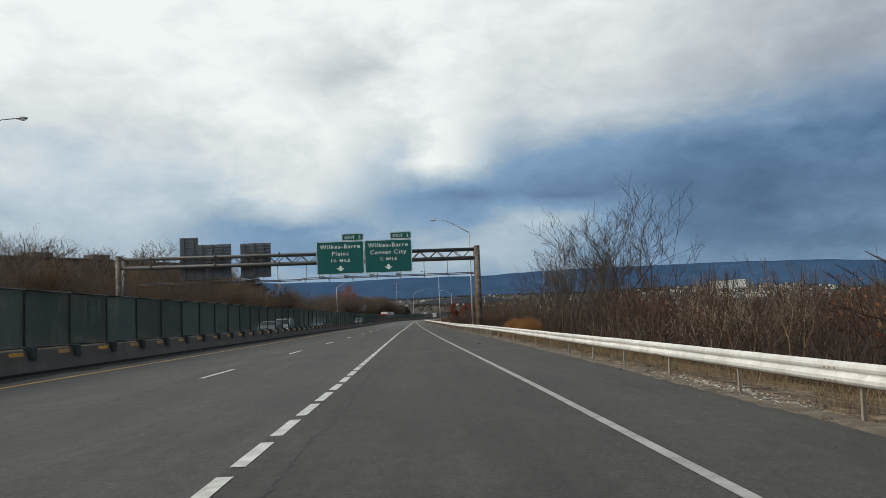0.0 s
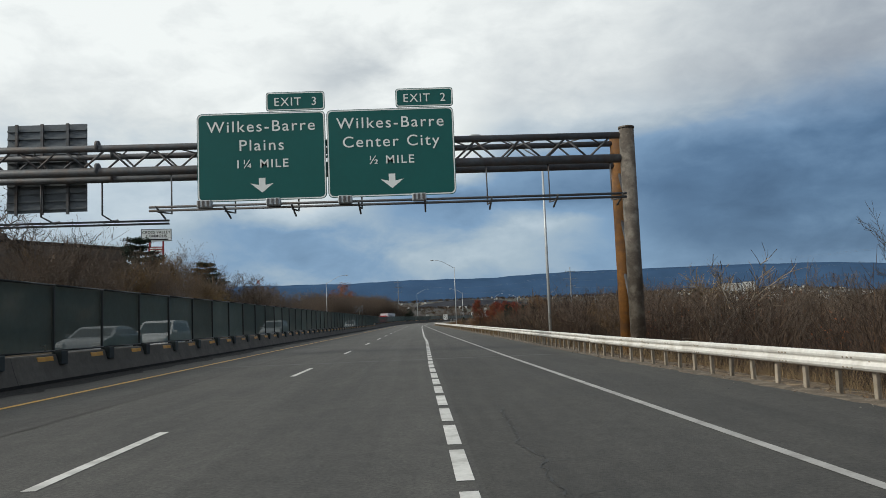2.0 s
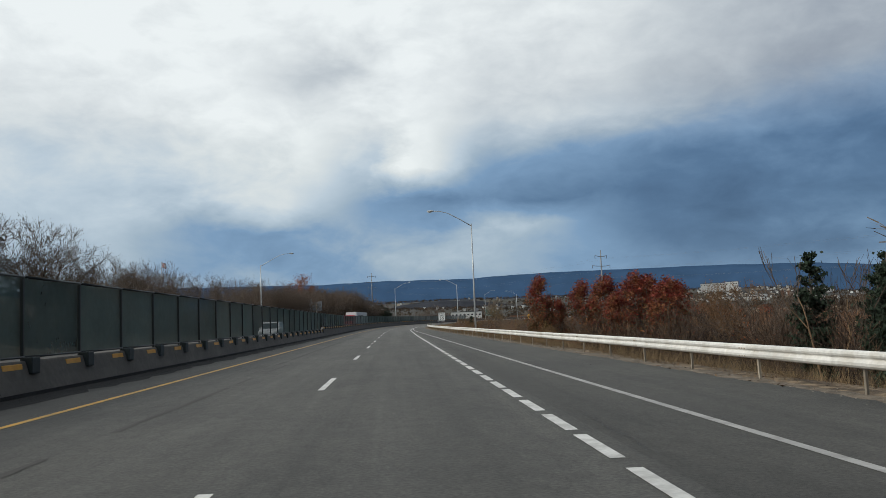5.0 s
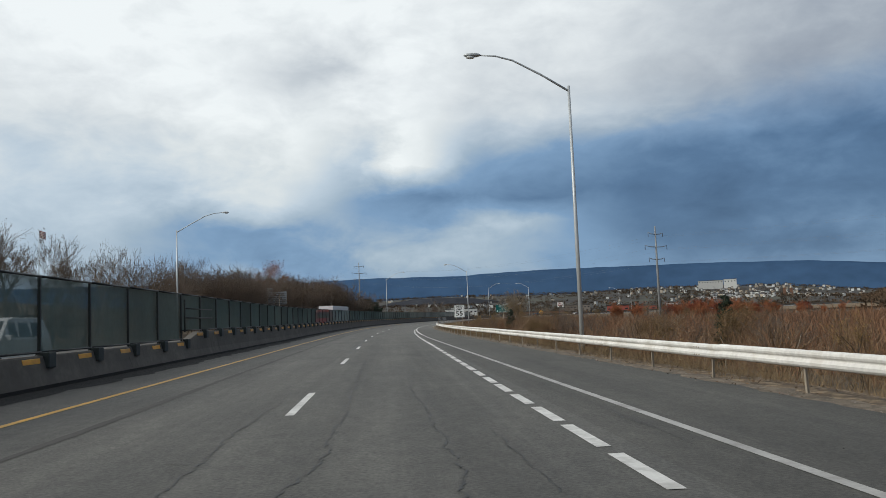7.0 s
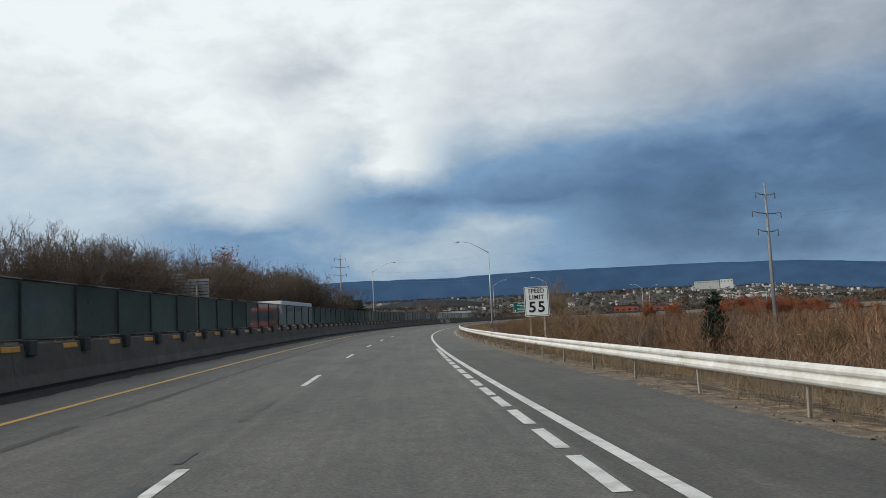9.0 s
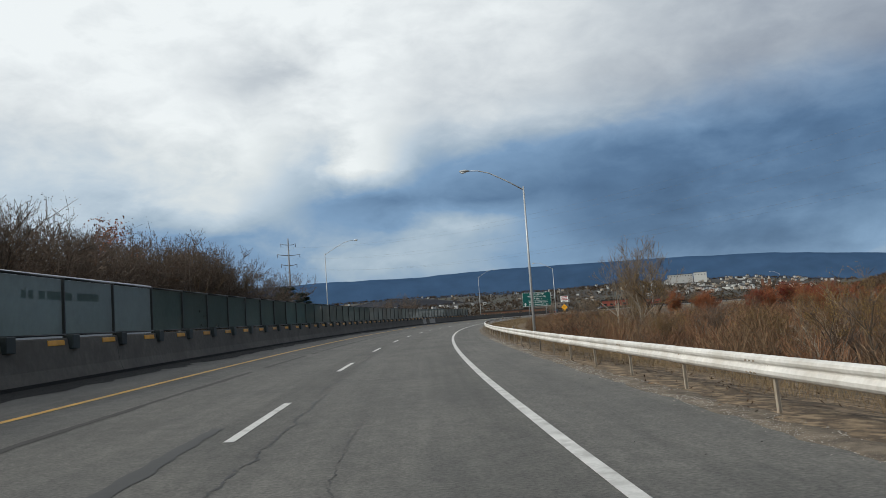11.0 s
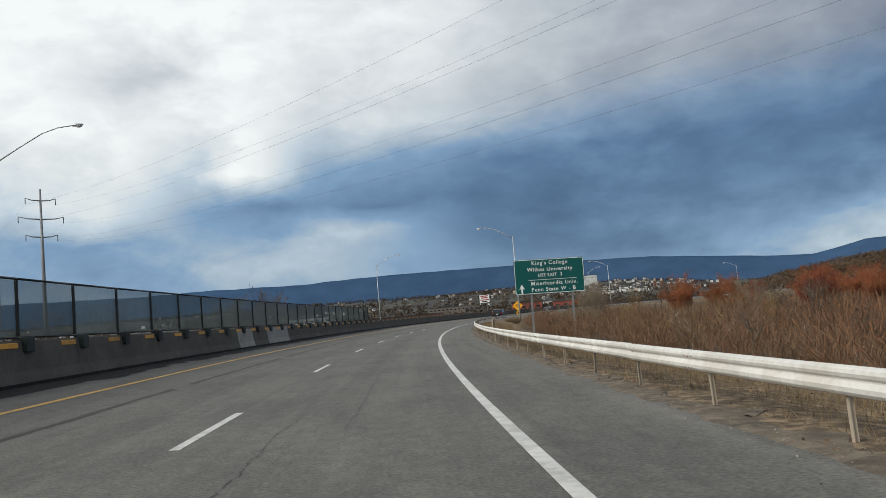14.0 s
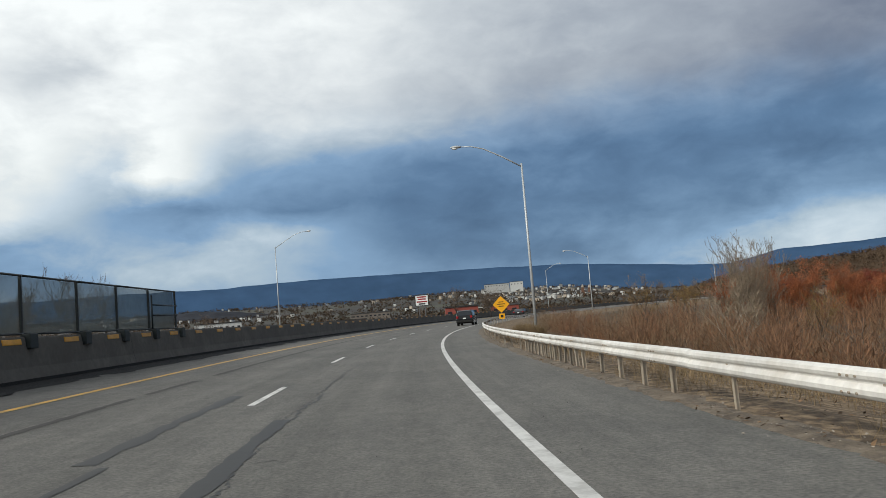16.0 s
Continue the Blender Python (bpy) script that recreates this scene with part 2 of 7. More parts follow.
M["pole"] = material("galvanised_pole", (0.48, 0.50, 0.51), 0.45, 0.3, dark=0.82, scales=(0.4, 6))
M["lamp_lens"] = material("lamp_lens", (0.75, 0.76, 0.75), 0.2, dark=0.9)
M["gantry"] = material("weathered_gantry_steel", (0.140, 0.145, 0.155), 0.6, 0.3, dark=0.66, scales=(0.8, 8), tint=(0.12, 0.07, 0.04), tint_amount=0.35)
M["rusty"] = material("rusty_brown_column", (0.30, 0.135, 0.035), 0.7, 0.1, dark=0.66, scales=(0.7, 9), tint=(0.10, 0.06, 0.04), tint_amount=0.55)
M["brown_column"] = material("dark_brown_column", (0.150, 0.125, 0.102), 0.65, 0.15, dark=0.55, scales=(0.9, 9), tint=(0.30, 0.27, 0.23), tint_amount=0.5)
M["green_sign"] = material("green_sign_sheeting", (0.001, 0.088, 0.080), 0.4, dark=0.88, scales=(0.4, 5))
M["sign_white"] = material("white_sign_sheeting", (0.78, 0.80, 0.78), 0.4, dark=0.88)
M["sign_black"] = material("black_sign_ink", (0.012, 0.012, 0.012), 0.5)
M["sign_back"] = material("bare_aluminium_back", (0.15, 0.165, 0.18), 0.5, 0.4, dark=0.75)
M["dull_aluminium"] = material("dull_aluminium", (0.25, 0.27, 0.29), 0.55, 0.2, dark=0.8)
M["yellow_sign"] = material("yellow_sign_sheeting", (0.80, 0.38, 0.01), 0.4, dark=0.88)
M["red_sign"] = material("red_sign_face", (0.30, 0.02, 0.025), 0.5, dark=0.8)
M["dry_grass"] = material("dry_grass", (0.27, 0.190, 0.102), 0.9, dark=0.6, island=True, rnd=0.35)
M["amber_grass"] = material("amber_ornamental_grass", (0.40, 0.20, 0.065), 0.9, dark=0.6, island=True, rnd=0.3)
M["verge"] = material("verge_soil", (0.185, 0.130, 0.080), 0.95, dark=0.42, scales=(1.6, 22), bump=1.0, bump_scale=30, tint=(0.33, 0.24, 0.145), tint_amount=0.85)
M["gravel"] = material("pale_gravel", (0.195, 0.155, 0.115), 0.95, dark=0.5, scales=(1.5, 34), bump=1.0, bump_scale=45, tint=(0.28, 0.23, 0.17), tint_amount=0.5)
M["litter"] = material("dead_leaves", (0.17, 0.105, 0.058), 0.9, dark=0.6, scales=(1, 20), island=True, rnd=0.6)
M["stone"] = material("loose_stones", (0.30, 0.265, 0.22), 0.9, dark=0.6, scales=(3, 40), island=True, rnd=0.45)
M["rubble"] = material("pale_rubble", (0.46, 0.43, 0.38), 0.9, dark=0.7, scales=(3, 40), island=True, rnd=0.25)
M["ground"] = material("autumn_ground", (0.125, 0.090, 0.055), 0.95, dark=0.55, scales=(0.02, 0.3), tint=(0.085, 0.062, 0.036), tint_amount=0.8, bump=0.5, bump_scale=0.8)
M["valley"] = material("far_valley_woods", (0.066, 0.060, 0.054), 0.95, dark=0.55, scales=(0.004, 0.03), tint=(0.085, 0.090, 0.05), tint_amount=0.4)
# distance haze is put into the ridge's base colour as blue
M["ridge"] = material("hazy_wooded_ridge", (0.050, 0.096, 0.178), 1.0, dark=0.78, scales=(0.0015, 0.012), spec=0.0)
M["spur"] = material("brown_wooded_slope", (0.105, 0.075, 0.052), 1.0, dark=0.6, scales=(0.01, 0.06), spec=0.0)
M["knoll"] = material("wooded_knoll", (0.064, 0.068, 0.080), 1.0, dark=0.6, scales=(0.01, 0.06), spec=0.0)
M["bark"] = material("grey_brown_bark", (0.088, 0.068, 0.051), 0.9, dark=0.6, scales=(0.9, 14), bump=0.4, bump_scale=30)
M["pale_bark"] = material("pale_bark", (0.40, 0.345, 0.275), 0.9, dark=0.6, scales=(0.9, 14), bump=0.4, bump_scale=30)
M["fawn_bark"] = material("fawn_bark", (0.32, 0.26, 0.195), 0.9, dark=0.6, scales=(0.9, 14), bump=0.4, bump_scale=30)
M["pale_twig"] = material("pale_twigs", (0.29, 0.225, 0.160), 0.9, dark=0.6, island=True, rnd=0.4)
# first-stretch stems, darkened in colour for the clouded sun there
M["shaded_twig"] = material("shaded_red_brown_stems", (0.055, 0.036, 0.027), 0.9, dark=0.6, scales=(0.15, 2.0), island=True, rnd=0.5, tint=(0.095, 0.060, 0.036), tint_amount=0.7)
M["twig"] = material("twigs", (0.160, 0.122, 0.094), 0.9, dark=0.65, island=True, rnd=0.45)
M["red_twig"] = material("reddish_stems", (0.098, 0.054, 0.034), 0.9, dark=0.6, scales=(0.15, 2.0), island=True, rnd=0.5, tint=(0.065, 0.046, 0.032), tint_amount=0.8)
# russet and fawn stems, brightened in colour for the stronger sun further on
M["sunlit_rust_twig"] = material("sunlit_russet_stems", (0.235, 0.118, 0.062), 0.9, dark=0.6, scales=(0.15, 2.0), island=True, rnd=0.5, tint=(0.150, 0.092, 0.056), tint_amount=0.7)
M["sunlit_fawn_twig"] = material("sunlit_fawn_stems", (0.24, 0.160, 0.098), 0.9, dark=0.65, island=True, rnd=0.45)
M["tan_twig"] = material("tan_stems", (0.235, 0.152, 0.084), 0.9, dark=0.6, scales=(0.15, 2.0), island=True, rnd=0.45, tint=(0.12, 0.075, 0.045), tint_amount=0.7)
M["red_leaf"] = material("deep_red_leaves", (0.225, 0.034, 0.018), 0.8, dark=0.6, scales=(0.5, 3), island=True, rnd=0.5, tint=(0.20, 0.085, 0.028), tint_amount=0.9)
M["rust_leaf"] = material("rust_brown_leaves", (0.33, 0.108, 0.040), 0.8, dark=0.6, island=True, rnd=0.5)
M["olive_leaf"] = material("olive_brown_leaves", (0.125, 0.078, 0.026), 0.8, dark=0.55, scales=(0.6, 3), island=True, rnd=0.55, tint=(0.15, 0.045, 0.018), tint_amount=0.7)
M["brown_leaf"] = material("dull_brown_leaves", (0.145, 0.085, 0.045), 0.9, dark=0.6, island=True, rnd=0.5)
M["yellow_leaf"] = material("ochre_leaves", (0.30, 0.19, 0.05), 0.8, dark=0.6, island=True, rnd=0.5)
M["dry_leaf"] = material("withered_buds", (0.105, 0.074, 0.053), 0.9, dark=0.6, island=True, rnd=0.5)
M["gold_leaf"] = material("golden_brown_leaves", (0.200, 0.125, 0.050), 0.85, dark=0.6, island=True, rnd=0.5)
M["amber_leaf"] = material("amber_brown_leaves", (0.170, 0.082, 0.034), 0.85, dark=0.6, island=True, rnd=0.5)
M["bud"] = material("red_brown_buds", (0.155, 0.102, 0.074), 0.9, dark=0.6, island=True, rnd=0.5)
M["pale_leaf"] = material("pale_withered_leaves", (0.30, 0.22, 0.13), 0.9, dark=0.6, island=True, rnd=0.4)
M["needle"] = material("dark_green_needles", (0.024, 0.042, 0.022), 0.8, dark=0.6, island=True, rnd=0.5)
M["brick"] = material("red_brown_brick", (0.19, 0.10, 0.065), 0.9, dark=0.7, scales=(0.1, 3))
M["drab_brick"] = material("grey_brown_brick", (0.20, 0.17, 0.145), 0.9, dark=0.7, scales=(0.1, 3))
M["red_clad"] = material("faded_red_cladding", (0.30, 0.075, 0.055), 0.8, dark=0.7, scales=(0.2, 2))
M["roof_dark"] = material("dark_roof", (0.065, 0.060, 0.058), 0.9, dark=0.7, rnd=0.5)
M["house_white"] = material("white_siding", (0.52, 0.52, 0.50), 0.8, dark=0.8, rnd=0.22)
M["house_tan"] = material("tan_siding", (0.40, 0.34, 0.27), 0.8, dark=0.8, rnd=0.3)
M["window_dark"] = material("dark_window", (0.02, 0.024, 0.03), 0.12, dark=0.9)
M["black_paint"] = material("black_car_paint", (0.010, 0.011, 0.013), 0.22, 0.2, dark=0.9)
M["white_paint"] = material("white_car_paint", (0.62, 0.63, 0.64), 0.25, 0.0, dark=0.93)
M["silver_paint"] = material("silver_car_paint", (0.32, 0.33, 0.34), 0.3, 0.6, dark=0.92)
M["red_paint"] = material("red_truck_paint", (0.42, 0.022, 0.02), 0.3, 0.0, dark=0.9)
M["rubber"] = material("tyre_rubber", (0.014, 0.014, 0.014), 0.85, dark=0.8)
M["tail_red"] = material("red_tail_lens", (0.30, 0.01, 0.012), 0.2, dark=0.9)
M["pylon"] = material("weathered_steel_pole", (0.27, 0.275, 0.28), 0.55, 0.3, dark=0.8, scales=(0.4, 6))
M["wire"] = material("power_cable", (0.22, 0.24, 0.26), 0.5, 0.3)


def mesh_screen(name="green_screen_cloth", base=(0.090, 0.138, 0.124), least=0.70):
    """Green windscreen cloth on the fence: an open weave, part of the light passes between the threads."""
    m = material(name, base, 0.9, dark=0.78, scales=(0.5, 5), rnd=0.25)
    t = m.node_tree
    b = t.nodes["Principled BSDF"]
    n = node(t, "ShaderNodeTexNoise", Scale=0.45, Detail=3.0)
    t.links.new(t.nodes.new("ShaderNodeTexCoord").outputs["Object"], n.inputs["Vector"])
    t.links.new(op(t, "ADD", op(t, "MULTIPLY", n.outputs["Fac"], 0.14), least), b.inputs["Alpha"])
    return m


M["screen"] = mesh_screen()
# sky light behind the last panels is put into this paler cloth colour
M["backlit_screen"] = mesh_screen("backlit_screen_cloth", (0.20, 0.245, 0.23), 0.62)

# ---- the line of the road: straight, then bending to the right ----
STEP = 2.0
LINE = []


def make_line():
    x, y, heading, s = -3.497, -120.0, 0.0, -120.0
    while s < 900:
        LINE.append((s, x, y, heading))
        if y < 220:
            k = 0.0
        elif y < 455:
            u = y - 220
            slope = 8.556e-4 * u + 2.6664e-6 * u * u
            k = (8.556e-4 + 5.333e-6 * u) / (1 + slope * slope) ** 1.5
        else:
            k = 0.0026
        heading += k * 0.5 * STEP / 2
        x += math.sin(heading) * STEP / 2
        y += math.cos(heading) * STEP / 2
        heading += k * 0.5 * STEP / 2
        s += STEP / 2


make_line()
LN = np.array(LINE)


def bank(s):
    return float(np.interp(s, [0, 235, 300, 345, 405, 900], [0, 0, 0.05, 0.062, 0.076, 0.076]))


def lift(s, off):
    """Height of the banked road: it rises to the left of the lane line on the bend."""
    q = -off / 0.8
    soft = 0.8 * (q if q > 20 else math.log1p(math.exp(q)))
    return bank(s) * min(soft, 20.0)


def on(s, off, z=0.0, level=False):
    """World point at s metres along the lane line, off metres to its right, z above the road."""
    x, y, h = (np.interp(s, LN[:, 0], LN[:, k]) for k in (1, 2, 3))
    return Vector((x + off * math.cos(h), y - off * math.sin(h), z + (0.0 if level else lift(s, off))))


def heading(s):
    return float(np.interp(s, LN[:, 0], LN[:, 3]))


def placed(s, off, z=0.0, turn=0.0, level=False):
    p = on(s, off, z, level)
    return pose(p.x, p.y, p.z, 0, 0, turn - math.degrees(heading(s)))


def y_to_s(y):
    return float(np.interp(y, LN[:, 2], LN[:, 0]))


def edge_off(s):
    return float(np.interp(s, [-120, 0, 13, 45, 75, 92, 110, 150, 190, 228, 260, 296, 305, 338, 380, 450, 900],
                           [7.7, 7.08, 6.85, 6.09, 5.52, 5.28, 4.99, 4.55, 4.13, 3.75, 3.52, 3.31, 3.29, 3.33, 3.45, 3.46, 3.5]))


def yellow_off(s):
    return float(np.interp(s, [-120, 20, 55, 90, 115, 190, 232, 305, 350, 405, 450, 900], [-4.3, -4.2, -3.86, -3.98, -3.86, -3.68, -3.57, -3.6, -3.72, -3.82, -3.62, -3.62]))


def rail_off(s):
    return float(np.interp(s, [-120, 0, 20, 48, 72, 98, 112, 150, 190, 215, 260, 297, 345, 370, 396, 440, 900],
                           [9.6, 9.25, 9.15, 8.75, 7.95, 7.75, 7.55, 7.1, 6.6, 6.3, 5.85, 5.64, 5.66, 5.71, 5.62, 5.66, 5.7]))


def dot_off(s):
    return float(np.interp(s, [-120, 0, 15, 45, 70, 95, 110, 190, 215, 300], [3.5, 3.46, 3.48, 3.32, 3.22, 3.28, 3.17, 3.11, 3.23, 3.4]))


# ---- mesh helpers ----
def link(name, mesh, mat, parent=None, label=""):
    ob = new(name, mesh)
    if mat is not None and not mesh.materials:
        mesh.materials.append(mat)
    if parent is not None:
        ob.parent = parent
    if label:
        ob["label"] = label
    return ob


def part(name, bm, mat, parent=None, label="", smooth=False):
    mesh = bpy.data.meshes.new(name)
    bm.to_mesh(mesh)
    bm.free()
    if smooth:
        mesh.polygons.foreach_set("use_smooth", [True] * len(mesh.polygons))
    return link(name, mesh, mat, parent, label)


def thing(name, m, label, category, group="", kind=""):
    ob = new(name)
    ob.empty_display_size = 0.2
    ob.matrix_basis = m
    return tagged(ob, label, category, group, kind)


def box(bm, x0, x1, y0, y1, z0, z1, m=None):
    vs = [bm.verts.new((x, y, z)) for z in (z0, z1) for x, y in ((x0, y0), (x1, y0), (x1, y1), (x0, y1))]
    if m is not None:
        for v in vs:
            v.co = m @ v.co
    for f in ((3, 2, 1, 0), (4, 5, 6, 7), (0, 1, 5, 4), (1, 2, 6, 5), (2, 3, 7, 6), (3, 0, 4, 7)):
        bm.faces.new([vs[k] for k in f])
    return vs


def boxed(x0, x1, y0, y1, z0, z1, bevel=0.0, m=None):
    bm = bmesh.new()
    box(bm, x0, x1, y0, y1, z0, z1, m)
    if bevel:
        bmesh.ops.bevel(bm, geom=bm.edges[:], offset=bevel, segments=2, affect="EDGES", profile=0.5)
    return bm


def tube(bm, points, radii, sides=8, cap=True):
    """A tapered tube along points."""
    rings = []
    for k, p in enumerate(points):
        p = Vector(p)
        a, b = Vector(points[max(k - 1, 0)]), Vector(points[min(k + 1, len(points) - 1)])
        d = (b - a).normalized()
        side = d.cross(Vector((0, 0, 1)) if abs(d.z) < 0.9 else Vector((1, 0, 0))).normalized()
        other = side.cross(d)
        r = radii[k] if isinstance(radii, (list, tuple)) else radii
        rings.append([bm.verts.new(p + r * (math.cos(q) * side + math.sin(q) * other)) for q in (2 * math.pi * j / sides for j in range(sides))])
    for r0, r1 in zip(rings, rings[1:]):
        for j in range(sides):
            f = bm.faces.new((r0[j], r0[(j + 1) % sides], r1[(j + 1) % sides], r1[j]))
            f.smooth = sides > 4
    if cap:
        bm.faces.new(rings[0][::-1])
        bm.faces.new(rings[-1])
    return bm


def sweep(name, s0, s1, profile, mat, step=4.0, off_of=None, closed=False, uv=True, parent=None, z_flat=False):
    """A strip or beam along the road. profile: (off, z) pairs from one side to the other."""
    count = max(2, int(round((s1 - s0) / step)) + 1)
    ss = np.linspace(s0, s1, count)
    verts, faces, uvs = [], [], []
    n = len(profile)
    for s in ss:
        base = off_of(s) if off_of else 0.0
        for off, z in profile:
            # parts of one beam share the height of their foot
            o = base + off
            p = on(s, o, z, level=z_flat)
            if closed:
                p.z = z + lift(s, base + profile[0][0])
            verts.append(p)
            uvs.append((o, s))
    for i in range(count - 1):
        for j in range(n if closed else n - 1):
            a, b = i * n + j, i * n + (j + 1) % n
            faces.append((a, b, b + n, a + n))
    if closed:
        faces.append(tuple(range(n))[::-1])
        faces.append(tuple(range((count - 1) * n, count * n)))
    mesh = bpy.data.meshes.new(name)
    mesh.from_pydata(verts, [], faces)
    if uv:
        layer = mesh.uv_layers.new(name="along")
        for loop in mesh.loops:
            layer.data[loop.index].uv = uvs[loop.vertex_index]
    bm = bmesh.new()
    bm.from_mesh(mesh)
    bmesh.ops.recalc_face_normals(bm, faces=bm.faces[:])
    bm.to_mesh(mesh)
    bm.free()
    return link(name, mesh, mat, parent)


def ribbon(bm, s0, s1, off0, off1, width, z, step=1.5, off_of=None):
    """A flat painted strip on the road, 4 mm up."""
    count = max(2, int((s1 - s0) / step) + 2)
    prev = None
    for k in range(count):
        f = k / (count - 1)
        s = s0 + (s1 - s0) * f
        o = (off_of(s) if off_of else 0.0) + off0 + (off1 - off0) * f
        pair = [bm.verts.new(on(s, o - width / 2, z)), bm.verts.new(on(s, o + width / 2, z))]
        if prev:
            bm.faces.new((prev[0], prev[1], pair[1], pair[0]))
        prev = pair


def sticks(name, p0, p1, r0, r1, mat, parent=None, sides=3):
    """Many tapered sticks in one mesh, from arrays of ends and radii."""
    p0, p1 = np.asarray(p0, float), np.asarray(p1, float)
    r0, r1 = np.asarray(r0, float)[:, None], np.asarray(r1, float)[:, None]
    d = p1 - p0
    d /= np.maximum(np.linalg.norm(d, axis=1, keepdims=True), 1e-6)
    ref = np.where(np.abs(d[:, 2:]) < 0.9, np.array([[0, 0, 1.0]]), np.array([[1.0, 0, 0]]))
    a = np.cross(d, ref)
    a /= np.linalg.norm(a, axis=1, keepdims=True)
    b = np.cross(a, d)
    if sides == 2:
        q = np.random.default_rng(len(p0)).uniform(0, math.pi, (len(p0), 1))
        a = (np.cos(q) * a + np.sin(q) * b) * 1.25
        co = np.stack([p0 - a * r0, p0 + a * r0, p1 + a * r1, p1 - a * r1], 1).reshape(-1, 3)
        return raw(name, co, np.arange(len(co)).reshape(-1, 4), mat, parent)
    rings = []
    for p, r in ((p0, r0), (p1, r1)):
        for k in range(sides):
            q = 2 * math.pi * k / sides
            rings.append(p + r * (math.cos(q) * a + math.sin(q) * b))
    co = np.stack(rings, 1).reshape(-1, 3)
    n = len(p0)
    base = (np.arange(n) * 2 * sides)[:, None]
    quads = []
    for k in range(sides):
        k2 = (k + 1) % sides
        quads.append(np.concatenate([base + k, base + k2, base + k2 + sides, base + k + sides], 1))
    return raw(name, co, np.concatenate(quads, 0), mat, parent)


def raw(name, co, quads, mat, parent=None):
    mesh = bpy.data.meshes.new(name)
    mesh.vertices.add(len(co))
    mesh.vertices.foreach_set("co", np.asarray(co, np.float32).ravel())
    m = len(quads)
    mesh.loops.add(4 * m)
    mesh.loops.foreach_set("vertex_index", np.asarray(quads, np.int32).ravel())
    mesh.polygons.add(m)
    mesh.polygons.foreach_set("loop_start", np.arange(0, 4 * m, 4, dtype=np.int32))
    mesh.update(calc_edges=True)
    mesh.validate()
    return link(name, mesh, mat, parent)


def leaves(name, centres, size, mat, rng, parent=None):
    """Many small bent leaves as quads of random turn."""
    c = np.asarray(centres, float)
    n = len(c)
    u = rng.normal(size=(n, 3))
    u /= np.linalg.norm(u, axis=1, keepdims=True)
    v = np.cross(u, rng.normal(size=(n, 3)))
    v /= np.linalg.norm(v, axis=1, keepdims=True)
    k = size * rng.uniform(0.6, 1.4, (n, 1))
    co = np.stack([c - u * k, c - v * k * 0.55, c + u * k, c + v * k * 0.55], 1).reshape(-1, 3)
    return raw(name, co, np.arange(4 * n).reshape(n, 4), mat, parent)


# ---- ground, far land ----
def road_frame(x, y):
    """Nearest s and signed off of points, from the road's line."""
    x, y = np.atleast_1d(np.asarray(x, float)), np.atleast_1d(np.asarray(y, float))
    tab = LN[::6]
    d2 = (x[:, None] - tab[None, :, 1]) ** 2 + (y[:, None] - tab[None, :, 2]) ** 2
    k = d2.argmin(1)
    h = tab[k, 3]
    dx, dy = x - tab[k, 1], y - tab[k, 2]
    return tab[k, 0] + dx * np.sin(h) + dy * np.cos(h), dx * np.cos(h) - dy * np.sin(h)


def rough(x, y, scale, seed=0.0):
    return np.array([noise.noise(Vector((a * scale + seed, b * scale, seed * 0.37))) for a, b in zip(np.ravel(x), np.ravel(y))])


def ground_z(x, y):
    """Height of the land: a cut on the left, a falling slope on the right, a wide valley that climbs to its far side."""
    x, y = np.atleast_1d(np.asarray(x, float)), np.atleast_1d(np.asarray(y, float))
    s, off = road_frame(x, y)
    right = np.interp(off, [-5, 6, 11, 16, 30, 80, 300], [-0.4, -0.45, -0.8, -1.6, -3.6, -5.6, -7.5])
    left_hi = np.interp(-off, [0, 20, 24, 32, 45, 60, 90, 300], [-0.4, -0.4, 0.1, 1.6, 4.8, 8.5, 10, 10])
    left_lo = np.interp(-off, [0, 19, 24, 40, 80, 300], [-0.4, -0.4, -1.2, -3.5, -6, -8])
    w = np.interp(s, [-120, 235, 330, 400, 450], [1.0, 1.0, 0.75, 0.35, 0.0])
    left = left_hi * w + left_lo * (1 - w)
    z = np.where(off > 0, right, left)
    z = z + np.clip(np.abs(off) - 9, 0, 12) / 12 * 0.5 * rough(x, y, 0.08)
    r = np.hypot(x - 20, y - 300)
    far = np.interp(r, [0, 350, 700, 1200, 1700, 2300, 3000, 3900, 5000], [-7, -7, -5, 4, 28, 58, 74, 92, 92])
    # towards the right the valley floor runs lower to the foot of the spur
    far = np.where(far > 0, far * np.interp(np.degrees(np.arctan2(x - 20, y - 300)), [20, 28, 34, 44, 60], [1.0, 0.88, 0.45, 0.25, 0.3]), far)
    far = far + np.clip((r - 700) / 800, 0, 1) * 9 * rough(x, y, 0.0025, 3.1)
    f = np.clip((r - 350) / 350, 0, 1)
    return z * (1 - f) + far * f + np.where((off < 6) & (off > -20) & (r < 700), -0.15, 0)


def spread(dense0, dense1, step, end0, end1, grow=1.28):
    vals = list(np.arange(dense0, dense1 + 0.1, step))
    d, v = step, dense1
    while v < end1:
        d *= grow
        v += d
        vals.append(min(v, end1))
    d, v, low = step, dense0, []
    while v > end0:
        d *= grow
        v -= d
        low.append(max(v, end0))
    return np.array(low[::-1] + vals)


